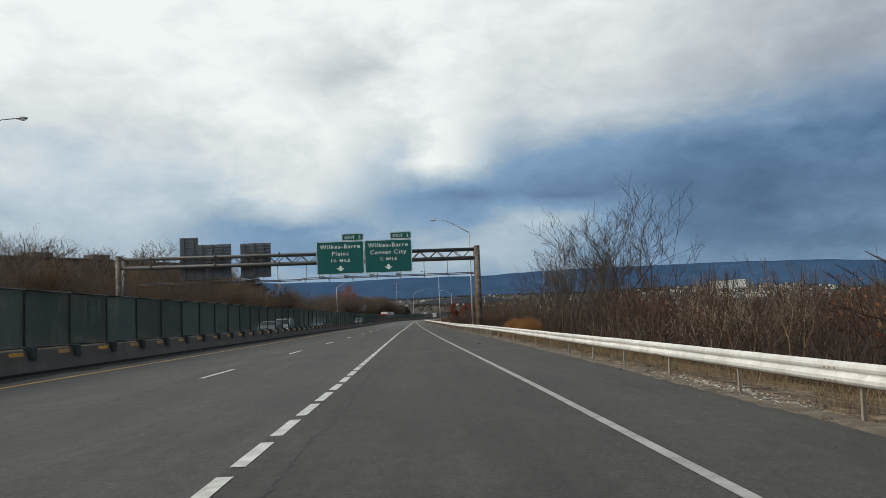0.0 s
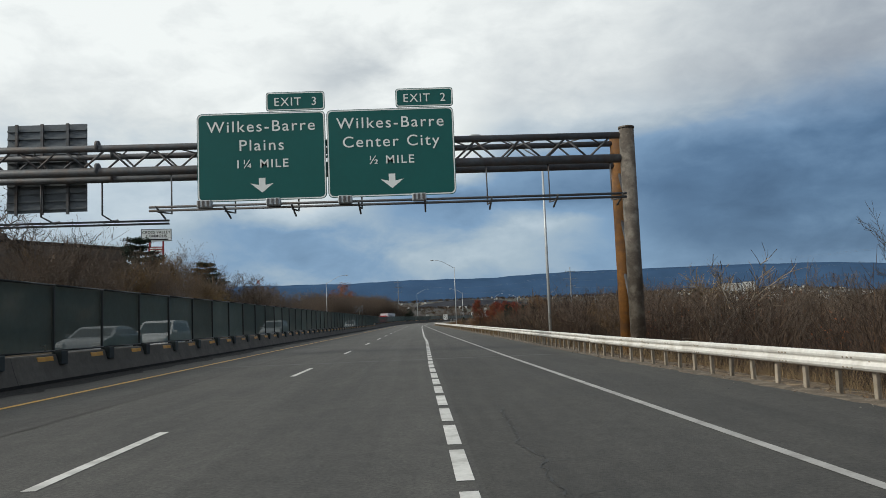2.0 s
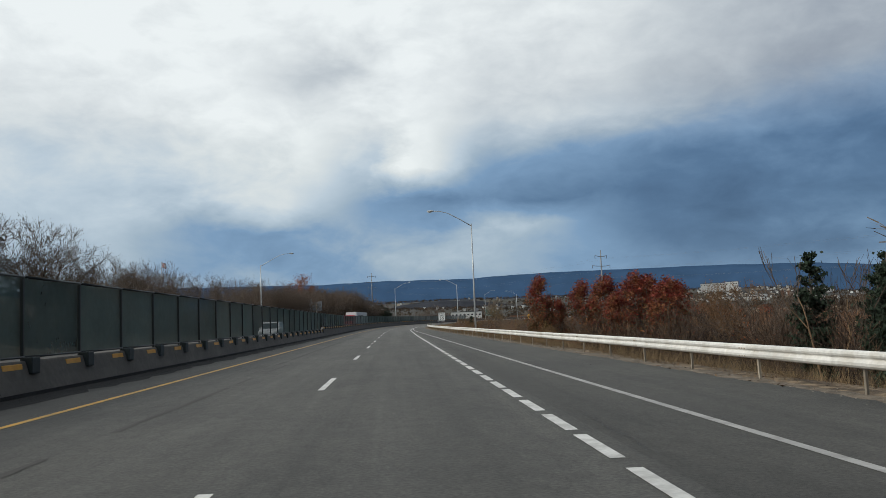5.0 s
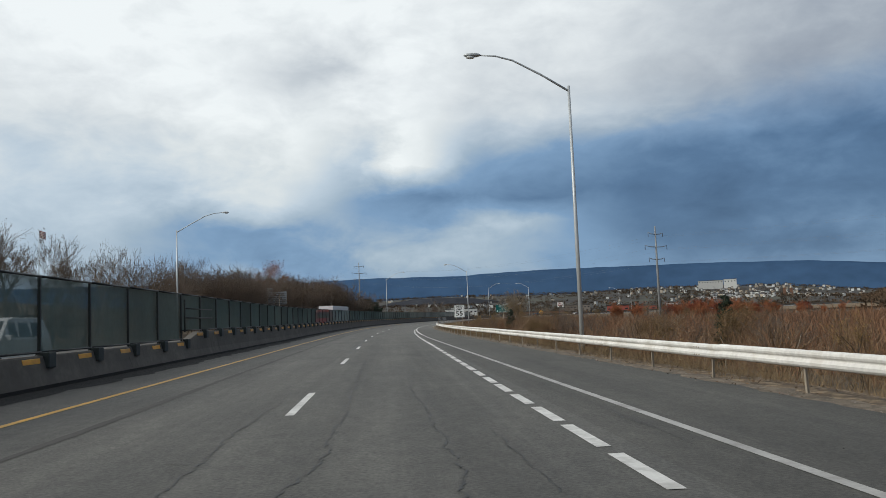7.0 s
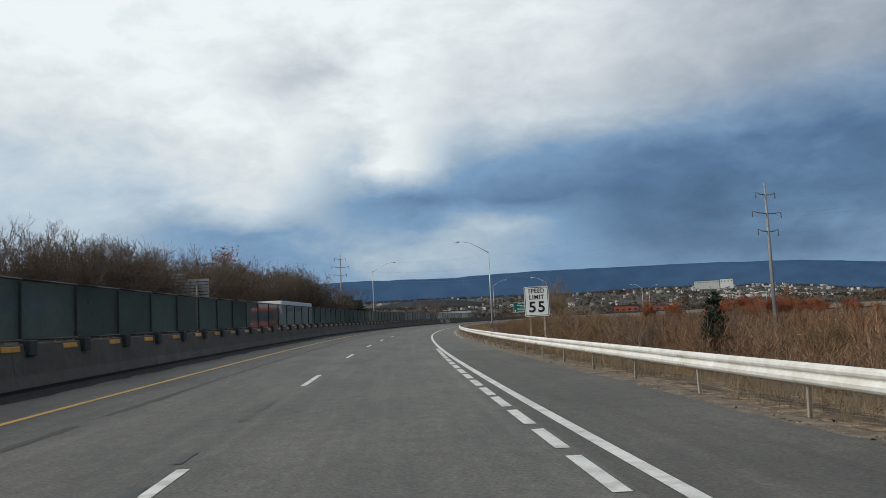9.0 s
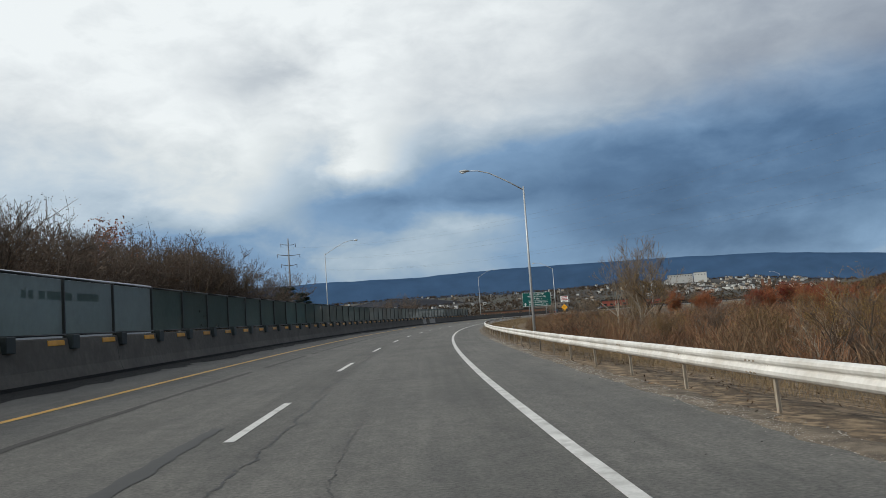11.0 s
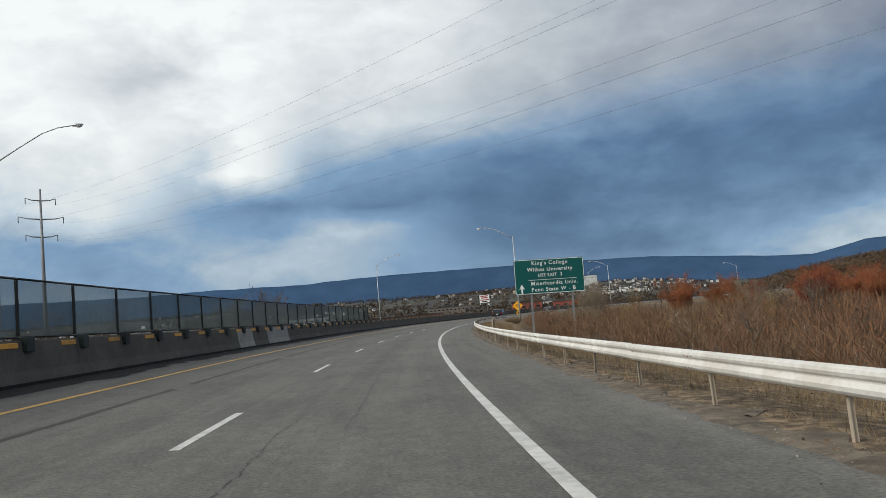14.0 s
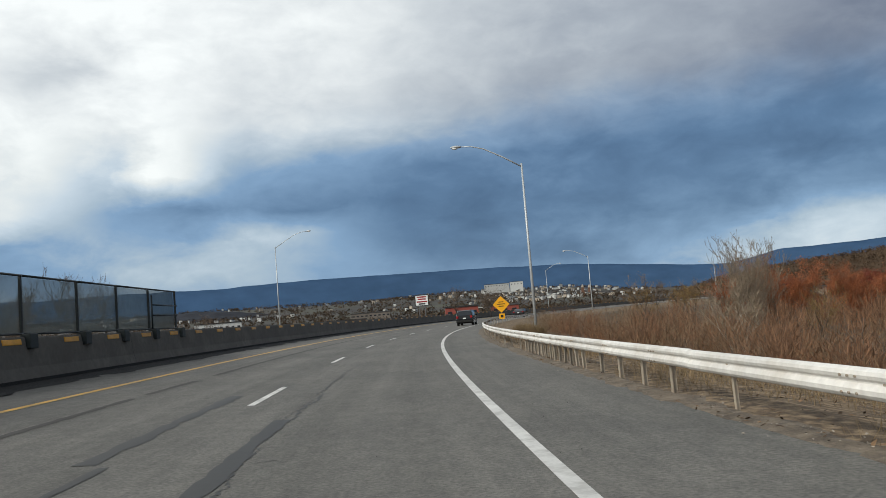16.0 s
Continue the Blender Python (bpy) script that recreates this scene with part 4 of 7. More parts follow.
def make_fence():
    f = thing("fence", pose(0, 0, 0), "dark green screen fence on the concrete barrier", "fence")
    post_bm = boxed(-0.03, 0.03, -0.035, 0.035, 0.0, 1.0, 0.008)
    post_mesh = bpy.data.meshes.new("post")
    post_bm.to_mesh(post_mesh)
    post_mesh.materials.append(M["fence_post"])
    brk = boxed(-0.10, 0.10, -0.19, 0.19, -0.25, 0.09, 0.02)
    brk_mesh = bpy.data.meshes.new("bracket")
    brk.to_mesh(brk_mesh)
    brk_mesh.materials.append(M["bracket"])
    TOP = 2.42
    # bays of about ten feet, paced from post to post
    knots = ((-28, -57.5), (0, 26.45), (11, 60.3), (22, 94.6), (31, 121.0), (57, 199.0), (71, 241.9), (94, 311.5), (108, 354.7), (127, 412.1), (141, 454.3), (144, FENCE1))
    n = 172
    stops = [float(np.interp(k - 28, [a for a, _ in knots], [b for _, b in knots])) for k in range(n + 1)]
    mid = WALL - 0.36
    r = random.Random(8)
    for k, s in enumerate(stops):
        z0 = base_of(s)
        lo = on(s, mid, z0, level=True)
        lo.z += lift(s, WALL)
        p = new("post", post_mesh)
        p.parent = f
        p.matrix_basis = pose(lo.x, lo.y, lo.z, 0, 0, -math.degrees(heading(s))) @ Matrix.Diagonal((1, 1, TOP - z0, 1))
        b = new("bracket", brk_mesh)
        b.parent = f
        face = on(s, WALL - 0.17, z0 - 0.02, level=True)
        b.matrix_basis = pose(face.x, face.y, face.z + lift(s, WALL), 0, 0, -math.degrees(heading(s)))
        if k < n:
            s2 = stops[k + 1]
            z1 = max(z0, base_of(s2))
            bm = bmesh.new()
            grid = []
            sag = r.uniform(-0.05, 0.05)
            for q in range(5):
                g = q / 4
                row = []
                for w in range(4):
                    h = w / 3
                    o = mid - 0.06 + sag * math.sin(math.pi * g) * math.sin(math.pi * h)
                    pt = on(s + (s2 - s) * g, o, z1 + 0.08 + (TOP - 0.015 - z1 - 0.08) * h, level=True)
                    pt.z += lift(s, WALL) * (1 - g) + lift(s2, WALL) * g
                    row.append(bm.verts.new(pt))
                grid.append(row)
            for a, c in zip(grid, grid[1:]):
                for w in range(3):
                    bm.faces.new((a[w], c[w], c[w + 1], a[w + 1]))
            # panels past 372 m take the cloth coloured as if lit from behind
            part("screen_panel", bm, M["screen" if s < 372 else "backlit_screen"], f)
            for z, rad, nm in ((TOP, 0.03, "top_rail"), (z1 + 0.07, 0.028, "bottom_rail")):
                bm = bmesh.new()
                e0, e1 = on(s, mid + 0.03, z, level=True), on(s2, mid + 0.03, z, level=True)
                e0.z += lift(s, WALL)
                e1.z += lift(s2, WALL)
                tube(bm, [e0, e1], rad, 6)
                part(nm, bm, M["fence_post"], f)
    # gate frames at the step and at the end
    for s0, s1 in ((STEP_S - 0.1, STEP_S + 4.6), (FENCE1 - 2.6, FENCE1)):
        bm = bmesh.new()
        for z in (1.55, 1.9):
            e0, e1 = on(s0, mid + 0.06, z, level=True), on(s1, mid + 0.06, z, level=True)
            e0.z += lift(s0, WALL)
            e1.z += lift(s1, WALL)
            tube(bm, [e0, e1], 0.025, 6)
        e0 = on(s0, mid + 0.06, HIGH, level=True)
        e0.z += lift(s0, WALL)
        tube(bm, [e0, e0 + Vector((0, 0, 1.2))], 0.03, 6)
        part("brace_rail", bm, M["fence_post"], f)
    return stops


FENCE_POSTS = make_fence()


def make_reflectors():
    bm = boxed(-0.015, 0.015, -0.42, 0.42, -0.062, 0.062, 0.012)
    first = part("barrier_reflector", bm, M["amber"])
    tagged(first, "amber reflector plate fixed to the barrier face", "reflector", group="barrier reflectors")
    spots = [s - 0.82 for s in FENCE_POSTS]
    s = FENCE1 + 2.2
    while s < 760:
        spots.append(s)
        s += 2.97
    for k, s in enumerate(spots):
        z = base_of(s) - 0.11
        p = on(s, WALL - 0.185 + 0.0, z, level=True)
        m = pose(p.x, p.y, p.z + lift(s, WALL), 0, -6, -math.degrees(heading(s)))
        if k == 0:
            first.matrix_basis = m
        else:
            copy_thing(first, m)


make_reflectors()


# ---- guard rail ----
def make_guard_rail():
    g = thing("guard_rail", pose(0, 0, 0), "pale galvanised steel guard rail on steel posts", "guard rail")
    # W-shaped beam
    face = [(o, 0.556 + (z - 0.556) * 0.9) for o, z in [(0.012, 0.300), (-0.022, 0.316), (-0.042, 0.345), (-0.044, 0.385), (-0.030, 0.412), (-0.012, 0.432), (-0.012, 0.446), (-0.036, 0.470), (-0.044, 0.500), (-0.036, 0.532), (-0.010, 0.550), (0.014, 0.556)]]
    back = [(o + 0.012, z) for o, z in face[::-1]]
    s, r = -100.0, random.Random(3)
    while s < 800:
        tilt = r.uniform(-0.006, 0.006)
        beam = sweep("beam", s, s + 7.9, [(o, z + tilt + 0.01) for o, z in face + back], M["rail"], step=0.8, off_of=rail_off, closed=True, parent=g)
        beam.data.polygons.foreach_set("use_smooth", [True] * len(beam.data.polygons))
        beam.data.set_sharp_from_angle(angle=radians(24))
        s += 7.85
    post_mesh = bpy.data.meshes.new("post")
    bm = bmesh.new()
    for x0, x1, y0, y1 in ((0.037, 0.045, -0.021, 0.021), (0.045, 0.078, -0.004, 0.004), (0.078, 0.082, -0.006, 0.006)):
        box(bm, x0, x1, y0, y1, -0.9, 0.52)
    box(bm, 0.0, 0.037, -0.020, 0.020, 0.36, 0.50)
    bm.to_mesh(post_mesh)
    post_mesh.materials.append(M["post_steel"])
    bolt_mesh = bpy.data.meshes.new("splice_bolts")
    bm = bmesh.new()
    for y in (-0.1, 0.0, 0.1):
        for z in (0.375, 0.50):
            tube(bm, [(-0.054, y, z), (-0.03, y, z)], 0.011, 6)
    bm.to_mesh(bolt_mesh)
    bolt_mesh.materials.append(M["post_steel"])
    stations = []
    for s0, s1, gap in ((-100.2, 43.9, 3.0), (44.2, 82, 0.85), (82.1, 99, 0.9), (99.5, 296, 2.95), (297.3, 309.5, 2.85), (311.3, 337, 2.67), (338.0, 441, 2.70), (442.6, 447.5, 1.25), (447.8, 456, 0.62), (457, 620, 2.6)):
        stations += np.arange(s0, s1, gap).tolist()
    for k, s in enumerate(stations):
        p = new("post", post_mesh)
        p.parent = g
        p.matrix_basis = placed(s, rail_off(s), r.uniform(-0.02, 0.02), r.uniform(-4, 4)) @ pose(0, 0, 0, r.uniform(-2, 2), r.uniform(-2, 2), 0)
        if 44 < s < 99 or 442 < s < 456:
            p.matrix_basis = p.matrix_basis @ Matrix.Diagonal((1.5, 1.9, 1, 1))
        if 0 < s < 470 and k % 2 == 0:
            b = new("splice_bolts", bolt_mesh)
            b.parent = g
            b.matrix_basis = placed(s + 0.4, rail_off(s + 0.4))


make_guard_rail()


# ---- street lamps ----
def lamp(s, off, height, reach, side, z0=0.0, rise=1.55):
    """A tapered pole with an upswept arm; side -1 reaches to the left of the road, 1 to the right."""
    ob = thing("street_lamp", placed(s, off, z0, level=True), "tall galvanised street lamp with a long upswept arm", "street lamp", "street lamps")
    bm = bmesh.new()
    tube(bm, [(0, 0, 0), (0, 0, height * 0.5), (0, 0, height)], [0.112, 0.088, 0.062], 12)
    part("pole", bm, M["pole"], ob)
    bm = bmesh.new()
    tube(bm, [(0, 0, -0.05), (0, 0, 0.1)], 0.24, 12)
    part("base_flange", bm, M["pole"], ob)
    bm = bmesh.new()
    pts = [(0, 0, height - 0.25), (side * reach * 0.3, 0, height + rise * 0.35), (side * reach * 0.62, 0, height + rise * 0.82), (side * reach * 0.82, 0, height + rise * 0.97), (side * reach, 0, height + rise)]
    tube(bm, pts, [0.055, 0.05, 0.045, 0.04, 0.035], 8)
    part("arm", bm, M["pole"], ob)
    bm = bmesh.new()
    bmesh.ops.create_uvsphere(bm, u_segments=14, v_segments=8, radius=1.0)
    for v in bm.verts:
        v.co = Vector((side * (reach + 0.32) + v.co.x * 0.42, v.co.y * 0.17, height + rise + (v.co.z * 0.12 if v.co.z > 0 else v.co.z * 0.09)))
    head = part("lamp_head", bm, M["pole"], ob, smooth=True)
    bm = bmesh.new()
    bmesh.ops.create_uvsphere(bm, u_segments=12, v_segments=6, radius=1.0)
    for v in bm.verts:
        v.co = Vector((side * (reach + 0.42) + v.co.x * 0.22, v.co.y * 0.13, height + rise - 0.09 + v.co.z * 0.08))
    part("lens", bm, M["lamp_lens"], head, "clear prismatic lens", smooth=True)
    return ob


for yy, off, top in ((103.2, 11.65, 12.05), (214.7, 10.22, 11.86), (350.1, 9.40, 10.98), (480.1, 9.3, 11.5)):
    lamp(y_to_s(yy) if yy < 221 else float(road_frame([{350.1: 15.17, 480.1: 51.11}[yy]], [yy])[0][0]), off, top + 1.5, 4.2, -1, -1.5)
for s, off, top in ((53.0, -26.4, 13.4), (None, None, 12.6), (None, None, 14.0), (None, None, 14.2)):
    if s is None:
        x, y = {12.6: (-26.4, 273.7), 14.0: (-2.06, 432.49), 14.2: (45.93, 556.65)}[top]
        a, b = road_frame([x], [y])
        s, off = float(a[0]), float(b[0])
    lamp(s, off, top + 1.0, 5.4, 1, -1.0, 1.9)
lamp(610, 9.4, 13.0, 4.6, -1, -1.5)
lamp(735, 9.4, 13.0, 4.6, -1, -1.5)
lamp(680, -25.0, 14.0, 4.6, 1, -1.0)


# ---- lettering ----
def words(text, size, mat, parent, m, stretch=1.0, bold=0.0, name="lettering"):
    """Raised lettering as a mesh, centred on its origin, in the plane x-z of m, facing -y."""
    cu = bpy.data.curves.new(name, "FONT")
    cu.body, cu.size, cu.align_x, cu.align_y, cu.extrude, cu.offset = text, size, "CENTER", "CENTER", 0.004, bold
    cu.space_character = 1.18
    tmp = bpy.data.objects.new(name, cu)
    scene.collection.objects.link(tmp)
    mesh = bpy.data.meshes.new_from_object(tmp.evaluated_get(bpy.context.evaluated_depsgraph_get()))
    bpy.data.objects.remove(tmp)
    mesh.materials.clear()
    ob = link(name, mesh, mat, parent)
    ob.matrix_basis = m @ pose(0, 0, 0, 90, 0, 0) @ Matrix.Diagonal((stretch, 1, 1, 1))
    return ob


def plate(x0, x1, z0, z1, y0, y1, radius=0.12):
    """A sign plate with rounded corners."""
    bm = bmesh.new()
    pts = []
    for cx, cz, a0 in ((x1 - radius, z1 - radius, 0), (x0 + radius, z1 - radius, 90), (x0 + radius, z0 + radius, 180), (x1 - radius, z0 + radius, 270)):
        for k in range(5):
            a = radians(a0 + 22.5 * k)
            pts.append((cx + radius * math.cos(a), cz + radius * math.sin(a)))
    f = [bm.verts.new((x, y0, z)) for x, z in pts]
    b = [bm.verts.new((x, y1, z)) for x, z in pts]
    n = len(pts)
    bm.faces.new(f[::-1])
    bm.faces.new(b)
    for k in range(n):
        bm.faces.new((f[k], f[(k + 1) % n], b[(k + 1) % n], b[k]))
    bmesh.ops.recalc_face_normals(bm, faces=bm.faces[:])
    return bm


def border(x0, x1, z0, z1, y, width=0.045, inset=0.03, radius=0.12):
    bm = bmesh.new()
    rings = []
    for d in (inset, inset + width):
        r = max(radius - d * 0.5, 0.02)
        ring = []
        for cx, cz, a0 in ((x1 - d - r, z1 - d - r, 0), (x0 + d + r, z1 - d - r, 90), (x0 + d + r, z0 + d + r, 180), (x1 - d - r, z0 + d + r, 270)):
            for k in range(5):
                a = radians(a0 + 22.5 * k)
                ring.append(bm.verts.new((cx + r * math.cos(a), y, cz + r * math.sin(a))))
        rings.append(ring)
    n = len(rings[0])
    for k in range(n):
        bm.faces.new((rings[0][k], rings[1][k], rings[1][(k + 1) % n], rings[0][(k + 1) % n]))
    return bm


def arrow(cx, cz, w, h, y, up=False):
    bm = bmesh.new()
    pts = [(-0.14, 0.5), (0.14, 0.5), (0.14, 0.02), (0.5, 0.14), (0.0, -0.5), (-0.5, 0.14), (-0.14, 0.02)]
    if up:
        pts = [(-0.14, -0.5), (0.14, -0.5), (0.14, 0.05), (0.5, -0.08), (0.0, 0.5), (-0.5, -0.08), (-0.14, 0.05)][::-1]
    vs = [bm.verts.new((cx + a * w, y, cz + b * h)) for a, b in pts]
    bm.faces.new(vs)
    return bm


# ---- sign gantry ----
def make_gantry():
    gy = 77.92
    g = thing("sign_gantry", pose(0, gy, 0), "weathered steel truss sign gantry across both carriageways", "sign gantry")
    for nm, x, y, r, mat, lab in (("column", 7.2, -0.3, 0.27, "brown_column", "dark brown steel column with scuffed patches"), ("column", 7.2, 1.25, 0.25, "rusty", "rusty orange-brown steel column"),
                                  ("column", -27.0, -0.3, 0.27, "brown_column", "dark brown steel column with scuffed patches"), ("column", -27.0, 1.25, 0.25, "brown_column", "dark brown steel column with scuffed patches")):
        bm = bmesh.new()
        top = 7.86 if x > 0 else 8.12
        tube(bm, [(x, y, -0.9), (x, y, top)], r, 18)
        tube(bm, [(x, y, top - 0.04), (x, y, top + 0.03)], r + 0.02, 18)
        part(nm, bm, M[mat], g, lab)
    for x in (7.2, -27.0):
        for za, zb in ((0.6, 2.6), (2.6, 4.6), (4.6, 6.4)):
            for u, v in ((za, zb),):
                bm = bmesh.new()
                lo, hi = (-0.1, 1.05) if int(za * 10) % 4 == 2 else (1.05, -0.1)
                tube(bm, [(x, lo, u), (x, hi, v)], 0.06, 6)
                part("column_brace", bm, M["gantry"], g)
    for y, z, r in ((-0.25, 7.6, 0.125), (-0.25, 6.75, 0.16), (1.2, 7.6, 0.11), (1.2, 6.75, 0.13)):
        bm = bmesh.new()
        tube(bm, [(-27.0, y, z), (-10, y, z + 0.0), (7.2, y, z)], r, 12)
        part("chord", bm, M["gantry"], g)
        x = -24.0
        while x < 6:
            bm = bmesh.new()
            tube(bm, [(x - 0.05, y, z), (x + 0.05, y, z)], r + 0.07, 12)
            part("chord_collar", bm, M["gantry"], g)
            x += 6.1
    x, flip = -26.2, 0
    while x < 6.6:
        for y in (-0.25, 1.2):
            bm = bmesh.new()
            a, b = (6.8, 7.55) if flip else (7.55, 6.8)
            tube(bm, [(x, y, a), (x + 0.82, y, b)], 0.04, 5)
            part("lacing_bar", bm, M["gantry"], g)
        bm = bmesh.new()
        tube(bm, [(x, -0.25 if flip else 1.2, 7.6), (x + 0.82, 1.2 if flip else -0.25, 7.6)], 0.03, 5)
        part("lacing_bar", bm, M["gantry"], g)
        x += 0.82
        flip = 1 - flip
    # light rails below the signs, on hangers
    for x0, x1, z, y in ((-9.5, 6.7, 5.12, -1.75), (-26.0, -10.1, 5.18, 2.4)):
        for dz in (0.0, 0.12):
            bm = bmesh.new()
            tube(bm, [(x0, y, z + dz), (x1, y, z + dz)], 0.045, 6)
            part("light_rail", bm, M["gantry"], g)
        x = x0 + 0.3
        while x < x1:
            bm = bmesh.new()
            tube(bm, [(x, -0.25 if y < 0 else 1.2, 6.7), (x, -0.25 if y < 0 else 1.2, z + 0.12), (x, y, z - 0.02)], 0.035, 5)
            part("hanger", bm, M["gantry"], g)
            bm = bmesh.new()
            tube(bm, [(x, y * 0.55, z - 0.16), (x, y * 1.15, z + 0.12)], 0.035, 5)
            part("rail_bracket", bm, M["gantry"], g)
            x += 2.25
    for x in (-7.6, -5.3, -2.9, -0.4):
        bm = boxed(x - 0.24, x + 0.24, -2.05, -1.75, 5.20, 5.46, 0.04)
        bx = part("sign_light", bm, M["pole"], g, "boxy sign floodlight")
        for k in range(3):
            part("light_rib", boxed(x - 0.2 + k * 0.15, x - 0.12 + k * 0.15, -2.065, -2.052, 5.23, 5.43), M["gantry"], bx)
    # backs of the signs for the other direction
    for x0, x1, z0, z1 in ((-21.75, -19.95, 5.5, 9.62), (-19.95, -16.75, 5.5, 8.88), (-15.87, -12.9, 5.5, 8.86)):
        back = part("sign_back", boxed(x0, x1, 1.55, 1.58, z0, z1), M["sign_back"], g, "bare dark metal back of a road sign")
        z = z0 + 0.1
        while z < z1:
            part("stiffener", boxed(x0 + 0.02, x1 - 0.02, 1.47, 1.55, z, z + 0.07), M["sign_back"], back)
            z += 0.3
        for x in np.arange(x0 + 0.35, x1, 0.95):
            part("mount_beam", boxed(x, x + 0.1, 1.38, 1.466, z0 - 0.1, z1), M["gantry"], back)
    # green guide signs
    for x0, x1, tab0, lines, exit_text in ((-8.18, -3.65, -5.73, ("Wilkes-Barre", "Plains", "1¼ MILE"), "EXIT  3"), (-3.60, 0.93, -1.12, ("Wilkes-Barre", "Center City", "½ MILE"), "EXIT  2")):
        sign = part("guide_sign", plate(x0, x1, 5.60, 8.76, -0.62, -0.58, 0.18), M["green_sign"], g, "green exit guide sign with white lettering")
        part("sign_border", border(x0, x1, 5.60, 8.76, -0.624, 0.04, 0.02, 0.18), M["sign_white"], sign)
        tab = part("exit_tab", plate(tab0, x1, 8.79, 9.47, -0.62, -0.58, 0.1), M["green_sign"], g, "green exit number tab")
        part("tab_border", border(tab0, x1, 8.79, 9.47, -0.624, 0.035, 0.02, 0.1), M["sign_white"], tab)
        words(exit_text, 0.42, M["sign_white"], tab, pose((tab0 + x1) / 2, -0.63, 9.10), 1.0, 0.002)
        cx = (x0 + x1) / 2
        words(lines[0], 0.56, M["sign_white"], sign, pose(cx, -0.63, 8.24), 1.07, 0.002)
        words(lines[1], 0.56, M["sign_white"], sign, pose(cx, -0.63, 7.56), 1.07, 0.002)
        words(lines[2], 0.42, M["sign_white"], sign, pose(cx, -0.63, 6.90), 1.08, 0.003)
        part("arrow", arrow(cx, 6.14, 0.82, 0.52, -0.626), M["sign_white"], sign)
        for x in (x0 + 0.5, cx, x1 - 0.5):
            part("mount_beam", boxed(x - 0.05, x + 0.05, -0.575, -0.40, 5.70, 8.72), M["gantry"], sign)
    # the span climbs a little over the median towards the other carriageway
    for ob in g.children_recursive:
        if ob.name.startswith("column") and not ob.name.startswith("column_"):
            continue
        for v in ob.data.vertices:
            v.co.z += 0.25 * min(1.0, max(0.0, (-8.3 - v.co.x) / 4)) if ob.data.users == 1 else 0.0


make_gantry()


# ---- roadside signs ----
def make_college_sign():
    a, b = Vector((31.29, 426.2, 0)), Vector((36.29, 425.5, 0))
    ang = math.degrees(math.atan2(b.y - a.y, b.x - a.x))
    c = (a + b) / 2
    g = thing("road_sign", pose(c.x, c.y, 0, 0, 1.0, ang), "large green college guide sign on two steel posts", "road sign")
    w, z0, z1 = 2.46, 2.16, 4.54
    sign = part("sign_panel", plate(-w, w, z0, z1, -0.02, 0.02, 0.12), M["green_sign"], g)
    part("sign_border", border(-w, w, z0, z1, -0.024, 0.035, 0.015, 0.12), M["sign_white"], sign)
    for text, size, x, z, st in (("King's College", 0.37, 0.05, 4.20, 1.0), ("Wilkes University", 0.37, 0.05, 3.76, 1.0), ("USE EXIT  3", 0.30, 0.05, 3.36, 0.95),
                                 ("Misericordia Univ.", 0.37, 0.30, 2.80, 1.0), ("Penn State W - B", 0.37, 0.22, 2.38, 1.0)):
        words(text, size, M["sign_white"], sign, pose(x, -0.03, z + 0.06), st, 0.004)
    part("rule", boxed(-1.5, 1.9, -0.028, -0.021, 3.10, 3.13), M["sign_white"], sign)
    part("arrow", arrow(-2.0, 2.55, 0.42, 0.62, -0.026, up=True), M["sign_white"], sign)
    for x in (-1.35, 1.55):
        bm = bmesh.new()
        box(bm, x - 0.012, x + 0.012, 0.03, 0.22, -2.0, z1 - 0.1)
        for y in (0.025, 0.215):
            box(bm, x - 0.05, x + 0.05, y, y + 0.012, -2.0, z1 - 0.1)
        part("post", bm, M["pylon"], g)


make_college_sign()


def make_speed_sign():
    g = thing("speed_sign", placed(272.5, 8.45, -0.4), "white speed limit sign on a steel post", "road sign")
    s = part("sign_panel", plate(-0.6, 0.6, 1.55, 3.0, -0.01, 0.01, 0.08), M["sign_white"], g)
    part("sign_border", border(-0.6, 0.6, 1.55, 3.0, -0.014, 0.03, 0.03, 0.08), M["sign_black"], s)
    words("SPEED", 0.30, M["sign_black"], s, pose(0, -0.02, 2.78), 0.85, 0.006)
    words("LIMIT", 0.30, M["sign_black"], s, pose(0, -0.02, 2.47), 0.9, 0.006)
    words("55", 0.72, M["sign_black"], s, pose(0, -0.02, 1.98), 1.05, 0.016)
    for x in (-0.35, 0.35):
        part("post", boxed(x - 0.035, x + 0.035, 0.012, 0.08, -0.9, 2.9), M["post_steel"], g)


make_speed_sign()


def make_diamond():
    g = thing("warning_sign", pose(60.8, 506.1, -0.5, 0, 0, -24), "yellow diamond warning sign with a plate below", "road sign")
    bm = plate(-0.62, 0.62, -0.62, 0.62, -0.01, 0.01, 0.07)
    bmesh.ops.rotate(bm, verts=bm.verts[:], cent=(0, 0, 0), matrix=Matrix.Rotation(radians(45), 3, "Y"))
    bmesh.ops.translate(bm, verts=bm.verts[:], vec=(0, 0, 2.45))
    s = part("sign_panel", bm, M["yellow_sign"], g)
    for k, w in enumerate((0.5, 0.8, 0.55)):
        part("text_bar", boxed(-w / 2, w / 2, -0.018, -0.012, 2.66 - 0.22 * k, 2.74 - 0.22 * k), M["sign_black"], s)
    p = part("speed_plate", plate(-0.3, 0.3, 0.95, 1.5, -0.01, 0.01, 0.05), M["yellow_sign"], g)
    part("text_bar", boxed(-0.14, 0.14, -0.018, -0.012, 1.1, 1.36), M["sign_black"], p)
    part("post", boxed(-0.04, 0.04, 0.012, 0.09, -0.8, 3.2), M["post_steel"], g)


